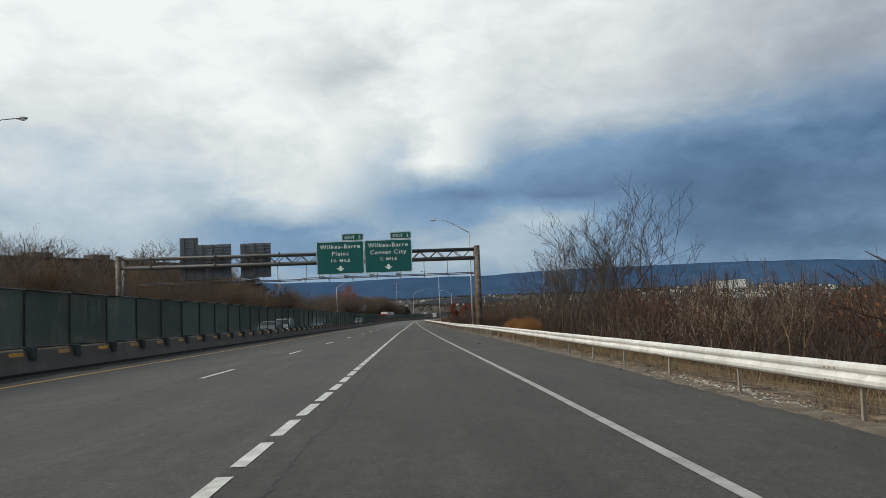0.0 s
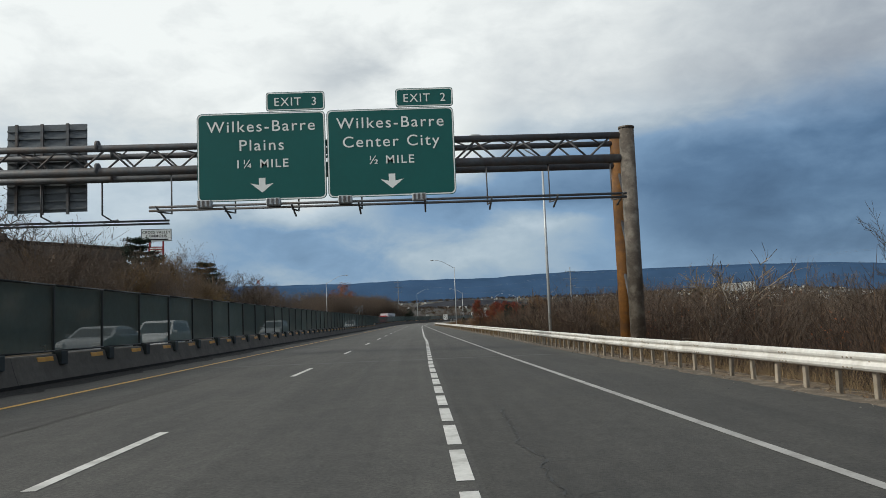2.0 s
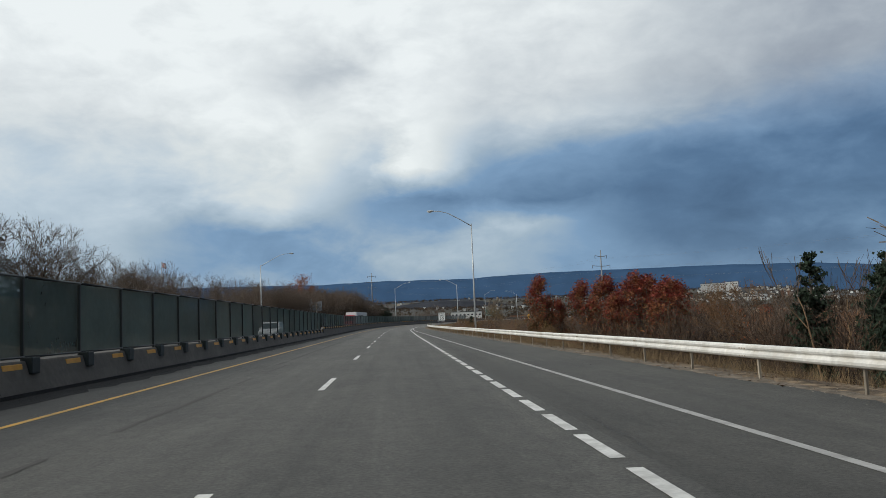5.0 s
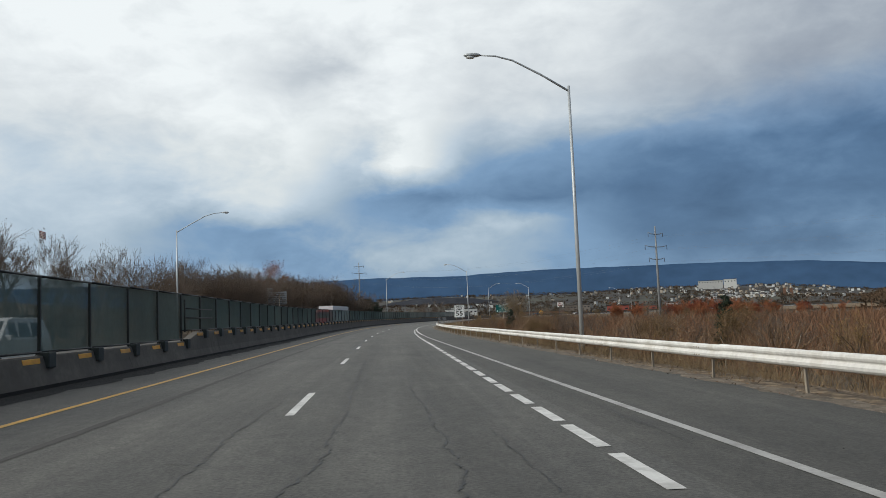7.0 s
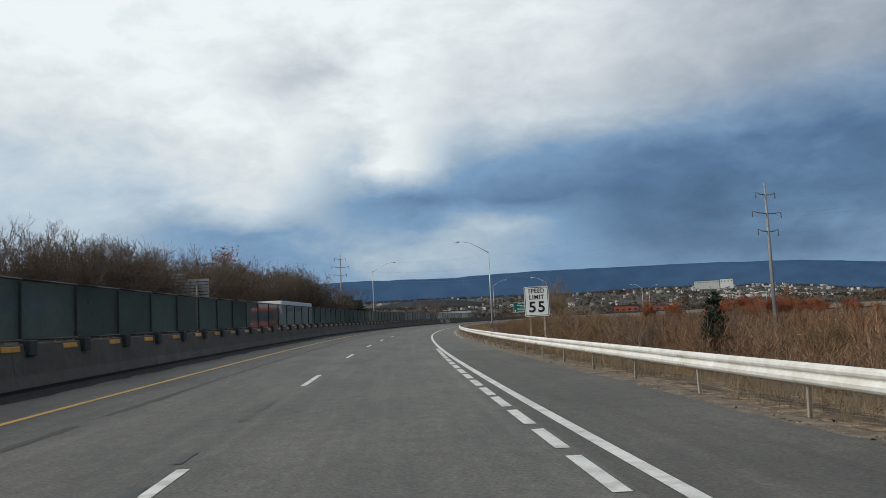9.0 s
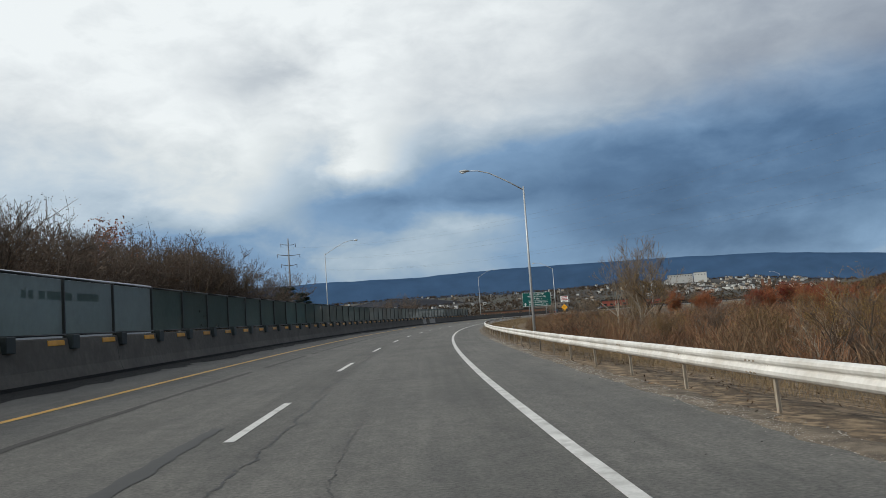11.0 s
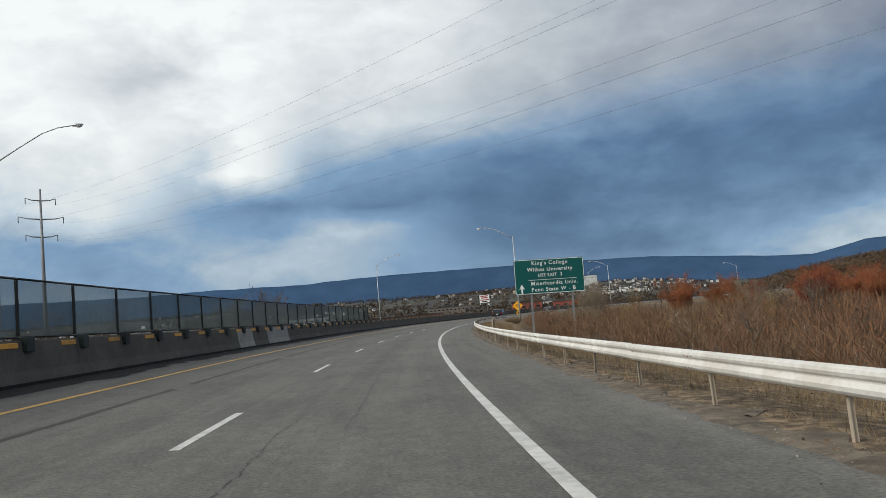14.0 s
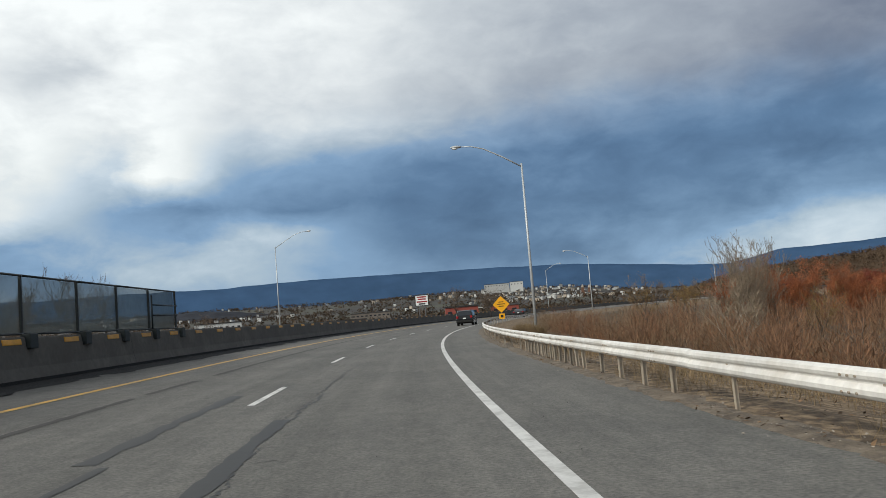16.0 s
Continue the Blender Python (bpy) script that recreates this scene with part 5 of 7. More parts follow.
make_diamond()


def make_billboard(m, w, h, zbase, ztop, label, red_lower):
    g = thing("billboard", m, label, "billboard")
    s = part("panel", boxed(-w / 2, w / 2, -0.25, 0.25, ztop - h, ztop, 0.03), M["sign_white"], g)
    part("panel_rim", border(-w / 2, w / 2, ztop - h, ztop, -0.256, 0.12, 0.0, 0.02), M["sign_black"], s)
    for x in (-w * 0.22, w * 0.22):
        part("post", boxed(x - 0.16, x + 0.16, -0.16, 0.16, zbase, ztop - h + 0.05), M["gantry"] if not red_lower else M["red_sign"], g)
    return g, s


g, s = make_billboard(pose(-53.6, 214.0, 0, 0, 0, 8), 5.9, 2.5, 7.5, 21.8, "white shopping centre sign on tall red posts", True)
words("CROSS VALLEY", 0.75, M["sign_black"], s, pose(0, -0.27, 21.1), 0.95, 0.012)
words("COMMONS", 0.75, M["sign_black"], s, pose(0, -0.27, 20.35), 0.95, 0.012)
part("rule", boxed(-2.8, 2.8, -0.262, -0.251, 19.92, 19.97), M["sign_black"], s)
part("text_bar", boxed(-2.3, 2.3, -0.262, -0.251, 19.5, 19.78), M["sign_black"], s)
low = part("lower_panel", boxed(-1.6, 1.4, -0.2, 0.2, 17.0, 18.2, 0.03), M["red_sign"], g, "red lower sign board")
for k in range(2):
    part("text_bar", boxed(-1.3, 1.1, -0.215, -0.202, 17.2 + 0.5 * k, 17.5 + 0.5 * k), M["sign_white"], low)
g, s = make_billboard(pose(97.8, 639, 0, 0, 0, -20), 3.6, 2.9, -6, 7.5, "white and red roadside advertising sign on two posts", False)
for k, (w, z, mt) in enumerate(((2.6, 7.0, "red_sign"), (2.2, 6.4, "red_sign"), (2.9, 5.7, "red_sign"), (1.8, 5.1, "sign_black"))):
    part("text_bar", boxed(-w / 2, w / 2, -0.262, -0.251, z - 0.2, z + 0.17), M[mt], s)
g = thing("sign_panel_board", placed(322.0, -24.2, -1.0, 6), "bare grey back of a large road sign on posts", "road sign")
for x0, x1, z0, z1 in ((-2.2, -0.3, 4.6, 7.6), (-0.25, 2.2, 4.6, 6.9)):
    bk = part("sign_back", boxed(x0, x1, 0, 0.04, z0, z1), M["dull_aluminium"], g)
    for z in np.arange(z0 + 0.15, z1, 0.36):
        part("stiffener", boxed(x0 + 0.02, x1 - 0.02, -0.05, -0.002, z, z + 0.06), M["bracket"], bk)
for x in (-1.2, 0.9):
    part("post", boxed(x - 0.08, x + 0.08, -0.2, -0.06, -0.5, 6.4), M["post_steel"], g)


# ---- trees and brush ----
def grow(seed, height, spread, trunks=1, kids=2, levels=3, lean=0.15, girth=1.0):
    """Segments of a bare tree: ends, radii and level."""
    r = random.Random(seed)
    segs = []

    def limb(p, d, length, rad, level):
        steps = 3 if level == 0 else 2
        for k in range(steps):
            q = p + d * (length / steps)
            r1 = rad * (0.84 if level < levels else 0.6)
            segs.append((p.copy(), q.copy(), rad, r1, level))
            p, rad = q, r1
            wig = 0.12 + 0.05 * level
            d = (d + Vector((r.uniform(-wig, wig), r.uniform(-wig, wig), r.uniform(-wig, wig) + 0.05))).normalized()
            if level < levels and (k or level > 0):
                for _ in range(kids if r.random() < 0.8 else kids + 1):
                    side = Vector((r.uniform(-1, 1), r.uniform(-1, 1), r.uniform(-0.3, 0.5))).normalized()
                    nd = (d * r.uniform(0.5, 0.9) + side * spread * r.uniform(0.6, 1.15)).normalized()
                    limb(p, nd, length * r.uniform(0.42, 0.78), rad * 0.6, level + 1)

    for k in range(trunks):
        a = 6.28 * (k + r.random() * 0.6) / trunks
        d0 = Vector((math.cos(a) * lean * (1 if trunks > 1 else 0.4), math.sin(a) * lean * (1 if trunks > 1 else 0.4), 1)).normalized()
        rr = girth * 0.015 * height / math.sqrt(trunks) * r.uniform(0.8, 1.1)
        limb(Vector((math.cos(a), math.sin(a), 0)) * (0.03 * height * (trunks > 1)) + Vector((0, 0, -0.3)), d0, height * r.uniform(0.40, 0.52), rr, 0)
    top = max(s[1].z for s in segs)
    f = height / top
    return [(a * f, b * f, c, e, l) for a, b, c, e, l in segs]


PROTO_AT = (0, -500, -60)


def fork(seed, height, clear=0.4, stems=1, levels=5, angle=0.42, girth=1.0, narrow=1.0):
    """Segments of a tall bare tree: a clear stem that forks again and again into upswept limbs and fine twigs."""
    r = random.Random(seed)
    segs = []

    def limb(p, d, length, rad, level):
        steps = 4 if level == 0 else 3
        for k in range(steps):
            wig = 0.05 if level == 0 else 0.11
            d = (d + Vector((r.gauss(0, wig), r.gauss(0, wig), 0.03 * level))).normalized()
            q = p + d * (length / steps)
            r1 = rad * (0.93 if level == 0 else 0.86)
            segs.append((p.copy(), q.copy(), rad, r1, level))
            p, rad = q, r1
            if 0 < level < levels and k < steps - 1 and r.random() < 0.75:
                shoot(p, d, length * r.uniform(0.35, 0.6), rad * 0.5, min(level + 2, levels))
        if level < levels:
            for _ in range(2 if r.random() < 0.72 else 3):
                shoot(p, d, length * r.uniform(0.58, 0.86) * (0.75 if level == 0 else 1.0), rad * r.uniform(0.62, 0.82), level + 1)

    def shoot(p, d, length, rad, level):
        side = Vector((r.gauss(0, 1), r.gauss(0, 1), r.gauss(0, 0.3)))
        side = (side - d * side.dot(d)).normalized()
        a = angle * r.uniform(0.45, 1.5) * (1.15 if level > 2 else 1.0)
        nd = d * math.cos(a) + side * math.sin(a)
        limb(p, Vector((nd.x * narrow, nd.y * narrow, nd.z)).normalized(), length, rad, level)

    for k in range(stems):
        a = 6.283 * (k + 0.5 * r.random()) / stems
        out = Vector((math.cos(a), math.sin(a), 0))
        lean = r.uniform(0.04, 0.16) * (1.6 if stems > 1 else 0.7)
        limb(out * (0.16 * (stems > 1)) + Vector((0, 0, -0.3)), (Vector((0, 0, 1)) + out * lean).normalized(), height * clear * r.uniform(0.85, 1.1), girth * 0.0105 * height / stems ** 0.4, 0)
    f = height / max(s[1].z for s in segs)
    return [(a * f, b * f, c, e, l) for a, b, c, e, l in segs]


def tree(name, seed, height, spread, label, leaf=None, leaf_count=0, leaf_size=0.10, bark="bark", twig="twig", trunks=1, levels=3, kids=2, thin=0.011, leaf_low=0.2, cat="tree", lean=0.15, girth=1.0, clear=0.0, narrow=1.0):
    rng = np.random.default_rng(seed)
    segs = fork(seed, height, clear, trunks, levels, spread, girth, narrow) if clear else grow(seed, height, spread, trunks, kids, levels, lean, girth)
    ob = thing(name, pose(*PROTO_AT), label, cat)
    for nm, keep, mat, sides in (("trunk", lambda l: l <= 1, bark, 5 if levels > 2 else 3), ("crown", lambda l: l > 1, twig, 3 if clear else 2)):
        sel = [s for s in segs if keep(s[4])]
        if sel:
            sticks(nm, [s[0] for s in sel], [s[1] for s in sel], [max(s[2], thin) for s in sel], [max(s[3], thin * 0.7) for s in sel], M[mat], ob, sides)
    if leaf and leaf_count:
        ends = np.array([s[1] for s in segs if s[4] >= levels - 1 and s[1].z > height * leaf_low])
        pick = ends[rng.integers(0, len(ends), leaf_count)] + rng.normal(0, 0.30 if leaf_count > 6500 else 0.14, (leaf_count, 3))
        leaves("foliage", pick, leaf_size, M[leaf], rng, ob)
    return ob


def conifer(seed, height, width, label, tiers=0):
    """An evergreen with fine needles: a dense ragged cone, or with tiers an open pine of level boughs."""
    rng = np.random.default_rng(seed)
    ob = thing("evergreen_tree", pose(*PROTO_AT), label, "tree")
    bm = bmesh.new()
    tube(bm, [(0, 0, -0.3), (0, 0, height * 0.5), (0.02 * height, 0, height)], [0.018 * height, 0.012 * height, 0.015], 7)
    part("trunk", bm, M["bark"], ob)
    p0, p1, cs = [], [], []
    for k in range(tiers * 7 if tiers else int(height * 26)):
        if tiers:
            f = 0.22 + 0.78 * (k // 7 + rng.uniform(-0.12, 0.12)) / tiers
            ln = width * min(1.0, 1.25 * (1.04 - f) ** 0.6) * rng.uniform(0.5, 1.1)
            rise, bits, loose = rng.uniform(0.05, 0.35), 26, 0.20
        else:
            f = 0.03 + 0.95 * rng.random() ** 1.1
            ln = width * (1 - f) ** 0.6 * rng.uniform(0.4, 1.15) + 0.10
            rise, bits, loose = rng.uniform(0.1, 0.7), 7, 0.07
        z, a = height * min(f, 0.99), rng.uniform(0, 6.28)
        e = np.array([math.cos(a) * ln, math.sin(a) * ln, z + ln * rise])
        p0.append((0, 0, z))
        p1.append(e)
        for g in np.linspace(0.3, 1.0, 10):
            c = np.array([0, 0, z]) * (1 - g) + e * g
            cs.extend(c + rng.normal(0, loose * (0.6 + 0.6 * g), (bits, 3)) * [1, 1, 0.6])
    sticks("crown", p0, p1, [0.028] * len(p0), [0.010] * len(p0), M["bark"], ob)
    leaves("foliage", cs, 0.105 if tiers else 0.062, M["needle"], rng, ob)
    return ob


def leafy(name, seed, height, width, label, count=8200):
    """A dense upright tree in leaf: lumps of leaves round the limbs, redder towards the top."""
    rng = np.random.default_rng(seed)
    ob = thing(name, pose(*PROTO_AT), label, "tree")
    segs = [(Vector((a.x * 0.55, a.y * 0.55, a.z)), Vector((b.x * 0.55, b.y * 0.55, b.z)), c, e, l) for a, b, c, e, l in grow(seed, height * 0.97, 0.5, 3, 2, 3, 0.2)]
    for nm, keep, mat, sides in (("trunk", lambda l: l <= 1, "bark", 5), ("crown", lambda l: l > 1, "twig", 2)):
        sel = [s for s in segs if keep(s[4])]
        sticks(nm, [s[0] for s in sel], [s[1] for s in sel], [s[2] for s in sel], [s[3] for s in sel], M[mat], ob, sides)
    n = 130
    f = rng.uniform(0.08, 0.97, n)
    a, q = rng.uniform(0, 6.283, n), rng.uniform(0.15, 1.0, n) ** 0.6
    r = width * np.interp(f, [0.05, 0.18, 0.42, 0.68, 0.88, 1.0], [0.45, 0.85, 1.0, 0.85, 0.5, 0.12]) * q
    lump = np.stack([np.cos(a) * r, np.sin(a) * r, f * height], 1)
    k = rng.integers(0, n, count)
    c = lump[k] + rng.normal(0, 0.17, (count, 3)) * [1, 1, 1.2]
    high = c[:, 2] / height + rng.normal(0, 0.16, count) > 0.50
    leaves("foliage", c[high], 0.070, M["red_leaf"], rng, ob)
    leaves("foliage", c[~high], 0.070, M["olive_leaf"], rng, ob)
    return ob


PROTO = {
    "red_b": leafy("red_tree", 7, 5.6, 1.25, "upright tree dense with deep red and olive-brown leaves"),
    "bare_b": tree("bare_tree", 2, 9.0, 0.58, "bare multi-stemmed tree with a wide fan of twigs", "dry_leaf", 160, 0.05, trunks=3, lean=0.32, girth=1.6),
    "fork_a": tree("bare_tree", 41, 10.0, 0.58, "tall slender bare tree with a clear stem and upswept forks", twig="bark", trunks=1, levels=5, thin=0.008, clear=0.44, girth=0.78),
    "fork_b": tree("bare_tree", 43, 10.0, 0.54, "tall bare tree of two slim stems with fine twigs", twig="bark", trunks=2, levels=5, thin=0.008, clear=0.42, girth=0.85),
    "fork_c": tree("young_tree", 47, 8.0, 0.56, "bare grey-brown tree with a rounded fan of fine twigs", trunks=2, levels=6, thin=0.010, clear=0.26, girth=1.1),
    "fork_d": tree("young_tree", 53, 8.0, 0.60, "bare brown tree with a broad fine-twigged crown", trunks=3, levels=6, thin=0.010, clear=0.24, girth=1.1),
    "sapling_a": tree("sapling", 61, 4.0, 0.30, "slim upright bare reddish sapling", trunks=3, levels=3, thin=0.007, clear=0.42, bark="red_twig", twig="red_twig", girth=0.9, narrow=0.7),
    "sapling_b": tree("sapling", 67, 4.0, 0.28, "slim upright bare tan sapling", trunks=2, levels=3, thin=0.007, clear=0.46, bark="tan_twig", twig="twig", girth=0.9, narrow=0.7),
    "bare_c": tree("bare_tree", 3, 8.0, 0.75, "bare grey-brown tree with spreading branches", "dry_leaf", 900, 0.040, kids=3, thin=0.018, girth=1.2),
    "bare_d": tree("bare_tree", 23, 8.0, 0.70, "bare tree with a rounded crown of fine twigs", "dry_leaf", 900, 0.040, kids=3, thin=0.018, girth=1.2),
    "pale_a": tree("pale_tree", 4, 7.5, 0.62, "bare pale-barked tree with thin crooked branches", bark="pale_bark", twig="pale_twig", trunks=2, lean=0.35, girth=1.7, thin=0.020),
    "fan_a": tree("bare_tree", 33, 8.0, 0.40, "bare many-stemmed tan tree with fine pale twigs", bark="fawn_bark", twig="pale_twig", trunks=5, levels=6, clear=0.28, thin=0.008, girth=0.85),
    "pale_b": tree("pale_tree", 14, 8.5, 0.46, "slender bare pale-barked tree", bark="pale_bark", twig="tan_twig", kids=2),
    "pale_c": tree("pale_tree", 24, 6.0, 0.66, "wide pale bare tree of many crooked stems", "pale_leaf", 900, 0.05, bark="pale_bark", twig="pale_twig", trunks=4, lean=0.55, girth=1.7, thin=0.018),
    "brown_a": tree("autumn_tree", 5, 8.5, 0.62, "tree holding thin brown autumn leaves", "brown_leaf", 2000, 0.036, kids=3),
    "ochre_a": tree("autumn_tree", 6, 7.5, 0.62, "tree holding sparse ochre autumn leaves", "yellow_leaf", 2600, 0.038, kids=3, twig="tan_twig"),
    "gold_a": tree("autumn_tree", 71, 8.0, 0.60, "tree dense with golden-brown autumn leaves", "gold_leaf", 8000, 0.050, trunks=2, kids=3, leaf_low=0.15, twig="tan_twig"),
    "haze_a": tree("twiggy_tree", 73, 8.0, 0.58, "bare tree with a dense haze of reddish-brown twigs", "bud", 2600, 0.040, trunks=3, levels=6, clear=0.25, thin=0.011, girth=1.1),
    "red_a": tree("red_tree", 7, 7.0, 0.62, "small tree dense with deep red leaves", "red_leaf", 12000, 0.075, trunks=2, leaf_low=0.06),
    "rust_a": tree("rust_tree", 8, 7.5, 0.66, "round tree dense with rust-brown leaves", "rust_leaf", 15000, 0.075, trunks=2, leaf_low=0.08),
    "bush_a": tree("bush", 9, 3.4, 0.72, "tangled bare brown bush", trunks=6, levels=2, kids=2, lean=0.6, bark="twig", twig="twig", thin=0.010, cat="bush"),
    "bush_b": tree("bush", 10, 3.0, 0.74, "tangled tan bush with a few dry leaves", "yellow_leaf", 160, 0.055, trunks=6, levels=2, kids=2, lean=0.6, bark="twig", twig="tan_twig", thin=0.010, cat="bush"),
    "bush_c": tree("bush", 11, 3.8, 0.66, "bare reddish bush of upright stems", "rust_leaf", 160, 0.055, trunks=7, levels=2, kids=2, lean=0.5, bark="red_twig", twig="red_twig", thin=0.010, cat="bush"),
    "pine": conifer(12, 9.0, 2.9, "dark green pine tree with level boughs", tiers=9),
    "cedar": conifer(13, 4.0, 0.95, "small dark green cedar"),
    "amber_a": tree("autumn_tree", 79, 8.0, 0.46, "slim upright tree hazy with amber-brown leaves", "amber_leaf", 5200, 0.045, trunks=3, levels=6, clear=0.22, thin=0.010, girth=0.9, twig="tan_twig"),
}
USED = set()


def plant(kind, x, y, height=None, turn=None, r=random, sink=0.0, wide=1.0):
    ob = PROTO[kind]
    base = {"fork_a": 10, "fork_b": 10, "gold_a": 8, "haze_a": 8, "fork_c": 8, "fork_d": 8, "sapling_a": 4, "sapling_b": 4, "bare_b": 9, "bare_c": 8, "bare_d": 8, "fan_a": 8, "pale_c": 6, "pale_a": 7.5, "pale_b": 8.5, "brown_a": 8.5, "ochre_a": 7.5, "red_a": 7, "red_b": 5.6, "rust_a": 7.5,
            "bush_a": 3.4, "bush_b": 3.0, "bush_c": 3.8, "pine": 9, "cedar": 4, "amber_a": 8}[kind]
    f = (height or base) / base
    z = float(ground_z([x], [y])[0]) - sink
    m = pose(x, y, z, 0, 0, r.uniform(0, 360) if turn is None else turn)
    if kind not in USED:
        USED.add(kind)
        got = ob
    else:
        got = copy_thing(ob, m)
    got.scale = (1, 1, 1)
    got.matrix_basis = m @ Matrix.Diagonal((f * wide, f * wide, f, 1))
    return got


def plant_on(kind, s, off, height=None, **kw):
    p = on(s, off, level=True)
    return plant(kind, p.x, p.y, height, **kw)


R = random.Random(21)
# the stand of bare trees beyond the guard rail
for x, y, k, top, w in ((10.0, 61, "fork_a", 5.6, 1.0), (10.6, 58.5, "fork_b", 5.8, 1.0), (11.7, 57.4, "fork_a", 7.4, 1.0), (12.2, 54.6, "fork_b", 7.6, 1.0), (12.6, 51.8, "fork_a", 8.4, 1.0), (13.5, 49.6, "fork_b", 9.4, 1.1),
                        (14.9, 51.8, "fork_a", 9.4, 1.1), (14.0, 55.2, "fork_b", 8.4, 1.0), (16.2, 50.4, "fork_a", 9.4, 1.0), (12.9, 53.2, "fork_a", 8.2, 0.8), (14.4, 53.4, "fork_b", 8.8, 0.8), (11.2, 59.6, "fork_b", 6.6, 0.8), (12.1, 56.2, "fork_a", 7.2, 0.8), (15.6, 52.6, "fork_a", 8.2, 0.8), (13.8, 51.0, "fork_b", 8.0, 0.8), (10.3, 62.6, "fork_b", 5.2, 0.8), (17.4, 52, "fork_a", 7.6, 0.9), (11.6, 61.5, "fork_c", 6.0, 0.8), (13.2, 58, "fork_d", 7.4, 0.8), (9.6, 64.5, "fork_a", 4.6, 0.9),
                        (14.8, 36.3, "pale_c", 2.7, 0.8), (17.5, 38, "pale_c", 2.5, 0.8), (20, 41, "pale_a", 3.0, 0.7)):
    plant(k, x, y, top * (0.99 if top > 8 else 0.90 if y > 57 else 1.02 if y > 45 else 1.0) - float(ground_z([x], [y])[0]), r=R, wide=w)
# bare woods on the slope behind
for k in range(46):
    s, off = R.uniform(30, 170), R.uniform(24, 58)
    low = float(ground_z(*[[v] for v in on(s, off, level=True)[:2]])[0])
    plant_on(R.choice(("fork_c", "fork_d", "fork_c", "brown_a")), s, off, R.uniform(2.4, 4.0) - low, r=R, wide=R.uniform(0.8, 1.1))
# thin saplings among the brush
for k in range(130):
    s = R.uniform(14, 46) if k < 50 else R.uniform(60, 150)
    off = 13.2 + 13 * R.random() ** 1.2
    low = float(ground_z(*[[v] for v in on(s, off, level=True)[:2]])[0])
    plant_on(R.choice(("sapling_a", "sapling_b", "sapling_a", "sapling_a")), s, off, R.uniform(1.5, 3.1) - low, r=R, wide=R.uniform(0.8, 1.3))
# right side, the first dense stretch
for k in range(34):
    s, off = R.uniform(78, 150), R.uniform(15, 50)
    plant_on(R.choice(("fork_c", "pale_a", "pale_b", "brown_a", "fork_d", "fork_c")), s, off, R.uniform(4.2, 6.6), r=R)
for k in range(60):
    s, off = (R.uniform(-2, 165) if k % 2 else R.uniform(4, 62)), 13.0 + 24 * R.random() ** 1.3
    if 34 < s < 66 and off < 14.2:
        continue
    low = float(ground_z(*[[v] for v in on(s, off, level=True)[:2]])[0])
    plant_on(R.choice(("bush_a", "bush_c", "bush_c", "bush_a")), s, off, R.uniform(1.0, 3.2) - low, r=R, wide=0.9)
for s, off, k, h in ((22, 19, "cedar", 5.5), (24, 21, "cedar", 5.0), (100, 22, "ochre_a", 6.8), (122, 20, "brown_a", 5.4), (140, 20, "brown_a", 5.2),
                     (240, 23, "brown_a", 3.6),
                     (205, 24, "brown_a", 4.6), (262, 13.3, "cedar", 2.9)):
    plant_on(k, s, off, h, r=R)
for s, off, k, h, w in ((188.4, 12.85, "red_b", 5.4, 1.0), (188.9, 16.35, "red_b", 5.5, 1.1), (190.5, 14.7, "red_b", 3.9, 0.95), (175, 14.6, "red_b", 4.9, 1.2), (173.5, 16.2, "red_b", 5.2, 1.3), (176, 17.6, "red_b", 5.2, 1.3), (174, 18.7, "red_b", 4.8, 1.3)):
    plant_on(k, s, off, h, r=R, wide=w)
for s, off, top in ((92, 14.5, 5.2), (95, 16.2, 5.0), (88, 15, 4.6), (84, 15.8, 4.4), (80, 14.6, 4.1), (76, 15.2, 4.0), (78, 17.5, 4.6), (100, 16, 4.6), (105, 14.5, 4.2), (110, 16, 4.4), (116, 15, 4.0), (98, 19, 5.0), (121, 16.5, 3.8)):
    low = float(ground_z(*[[v] for v in on(s, off, level=True)[:2]])[0])
    plant_on(R.choice(("fork_c", "pale_b", "brown_a", "fork_d", "fork_c")), s, off, top * 0.62 - low, r=R, wide=0.8)
# lower scrub further on
for k in range(70):
    s, off = R.uniform(168, 540), 9.5 + 60 * R.random() ** 1.7
    low = float(ground_z(*[[v] for v in on(s, off, level=True)[:2]])[0])
    plant_on(R.choice(("bush_a", "bush_b", "bush_c", "bush_c", "bush_b")), s, off, min(R.uniform(1.8, 4.2), R.uniform(0.3, 1.2) - low), r=R, wide=1.25)
for k in range(34):
    s, off = R.uniform(200, 470), R.uniform(20, 90)
    plant_on(R.choice(("pale_a", "pale_b", "brown_a", "ochre_a", "bare_c")), s, off, R.uniform(3.4, 5.2), r=R)
for x, y, k, h in ((25.4, 355.6, "fan_a", 9.2), (27.0, 357.4, "fan_a", 8.0), (23.0, 353.4, "pale_b", 7.2), (24.6, 352.5, "pale_b", 6.4), (26.6, 354, "ochre_a", 7.2), (28.5, 364, "ochre_a", 5.0), (30, 372, "pale_a", 4.5),
                   (41, 412, "ochre_a", 3.6)):
    plant(k, x, y, h, r=R, wide=1.0)
# bare crowns beyond the opposing road on the bend
for x, y, k, top in ((15.4, 523.5, "fork_d", 10.2), (18.5, 529, "fork_c", 9.2), (11.5, 533, "fork_d", 8.8), (26, 540, "bare_c", 5.0), (30, 552, "brown_a", 4.6), (34, 549, "haze_a", 4.4)):
    plant(k, x, y, top - float(ground_z([x], [y])[0]), r=R)
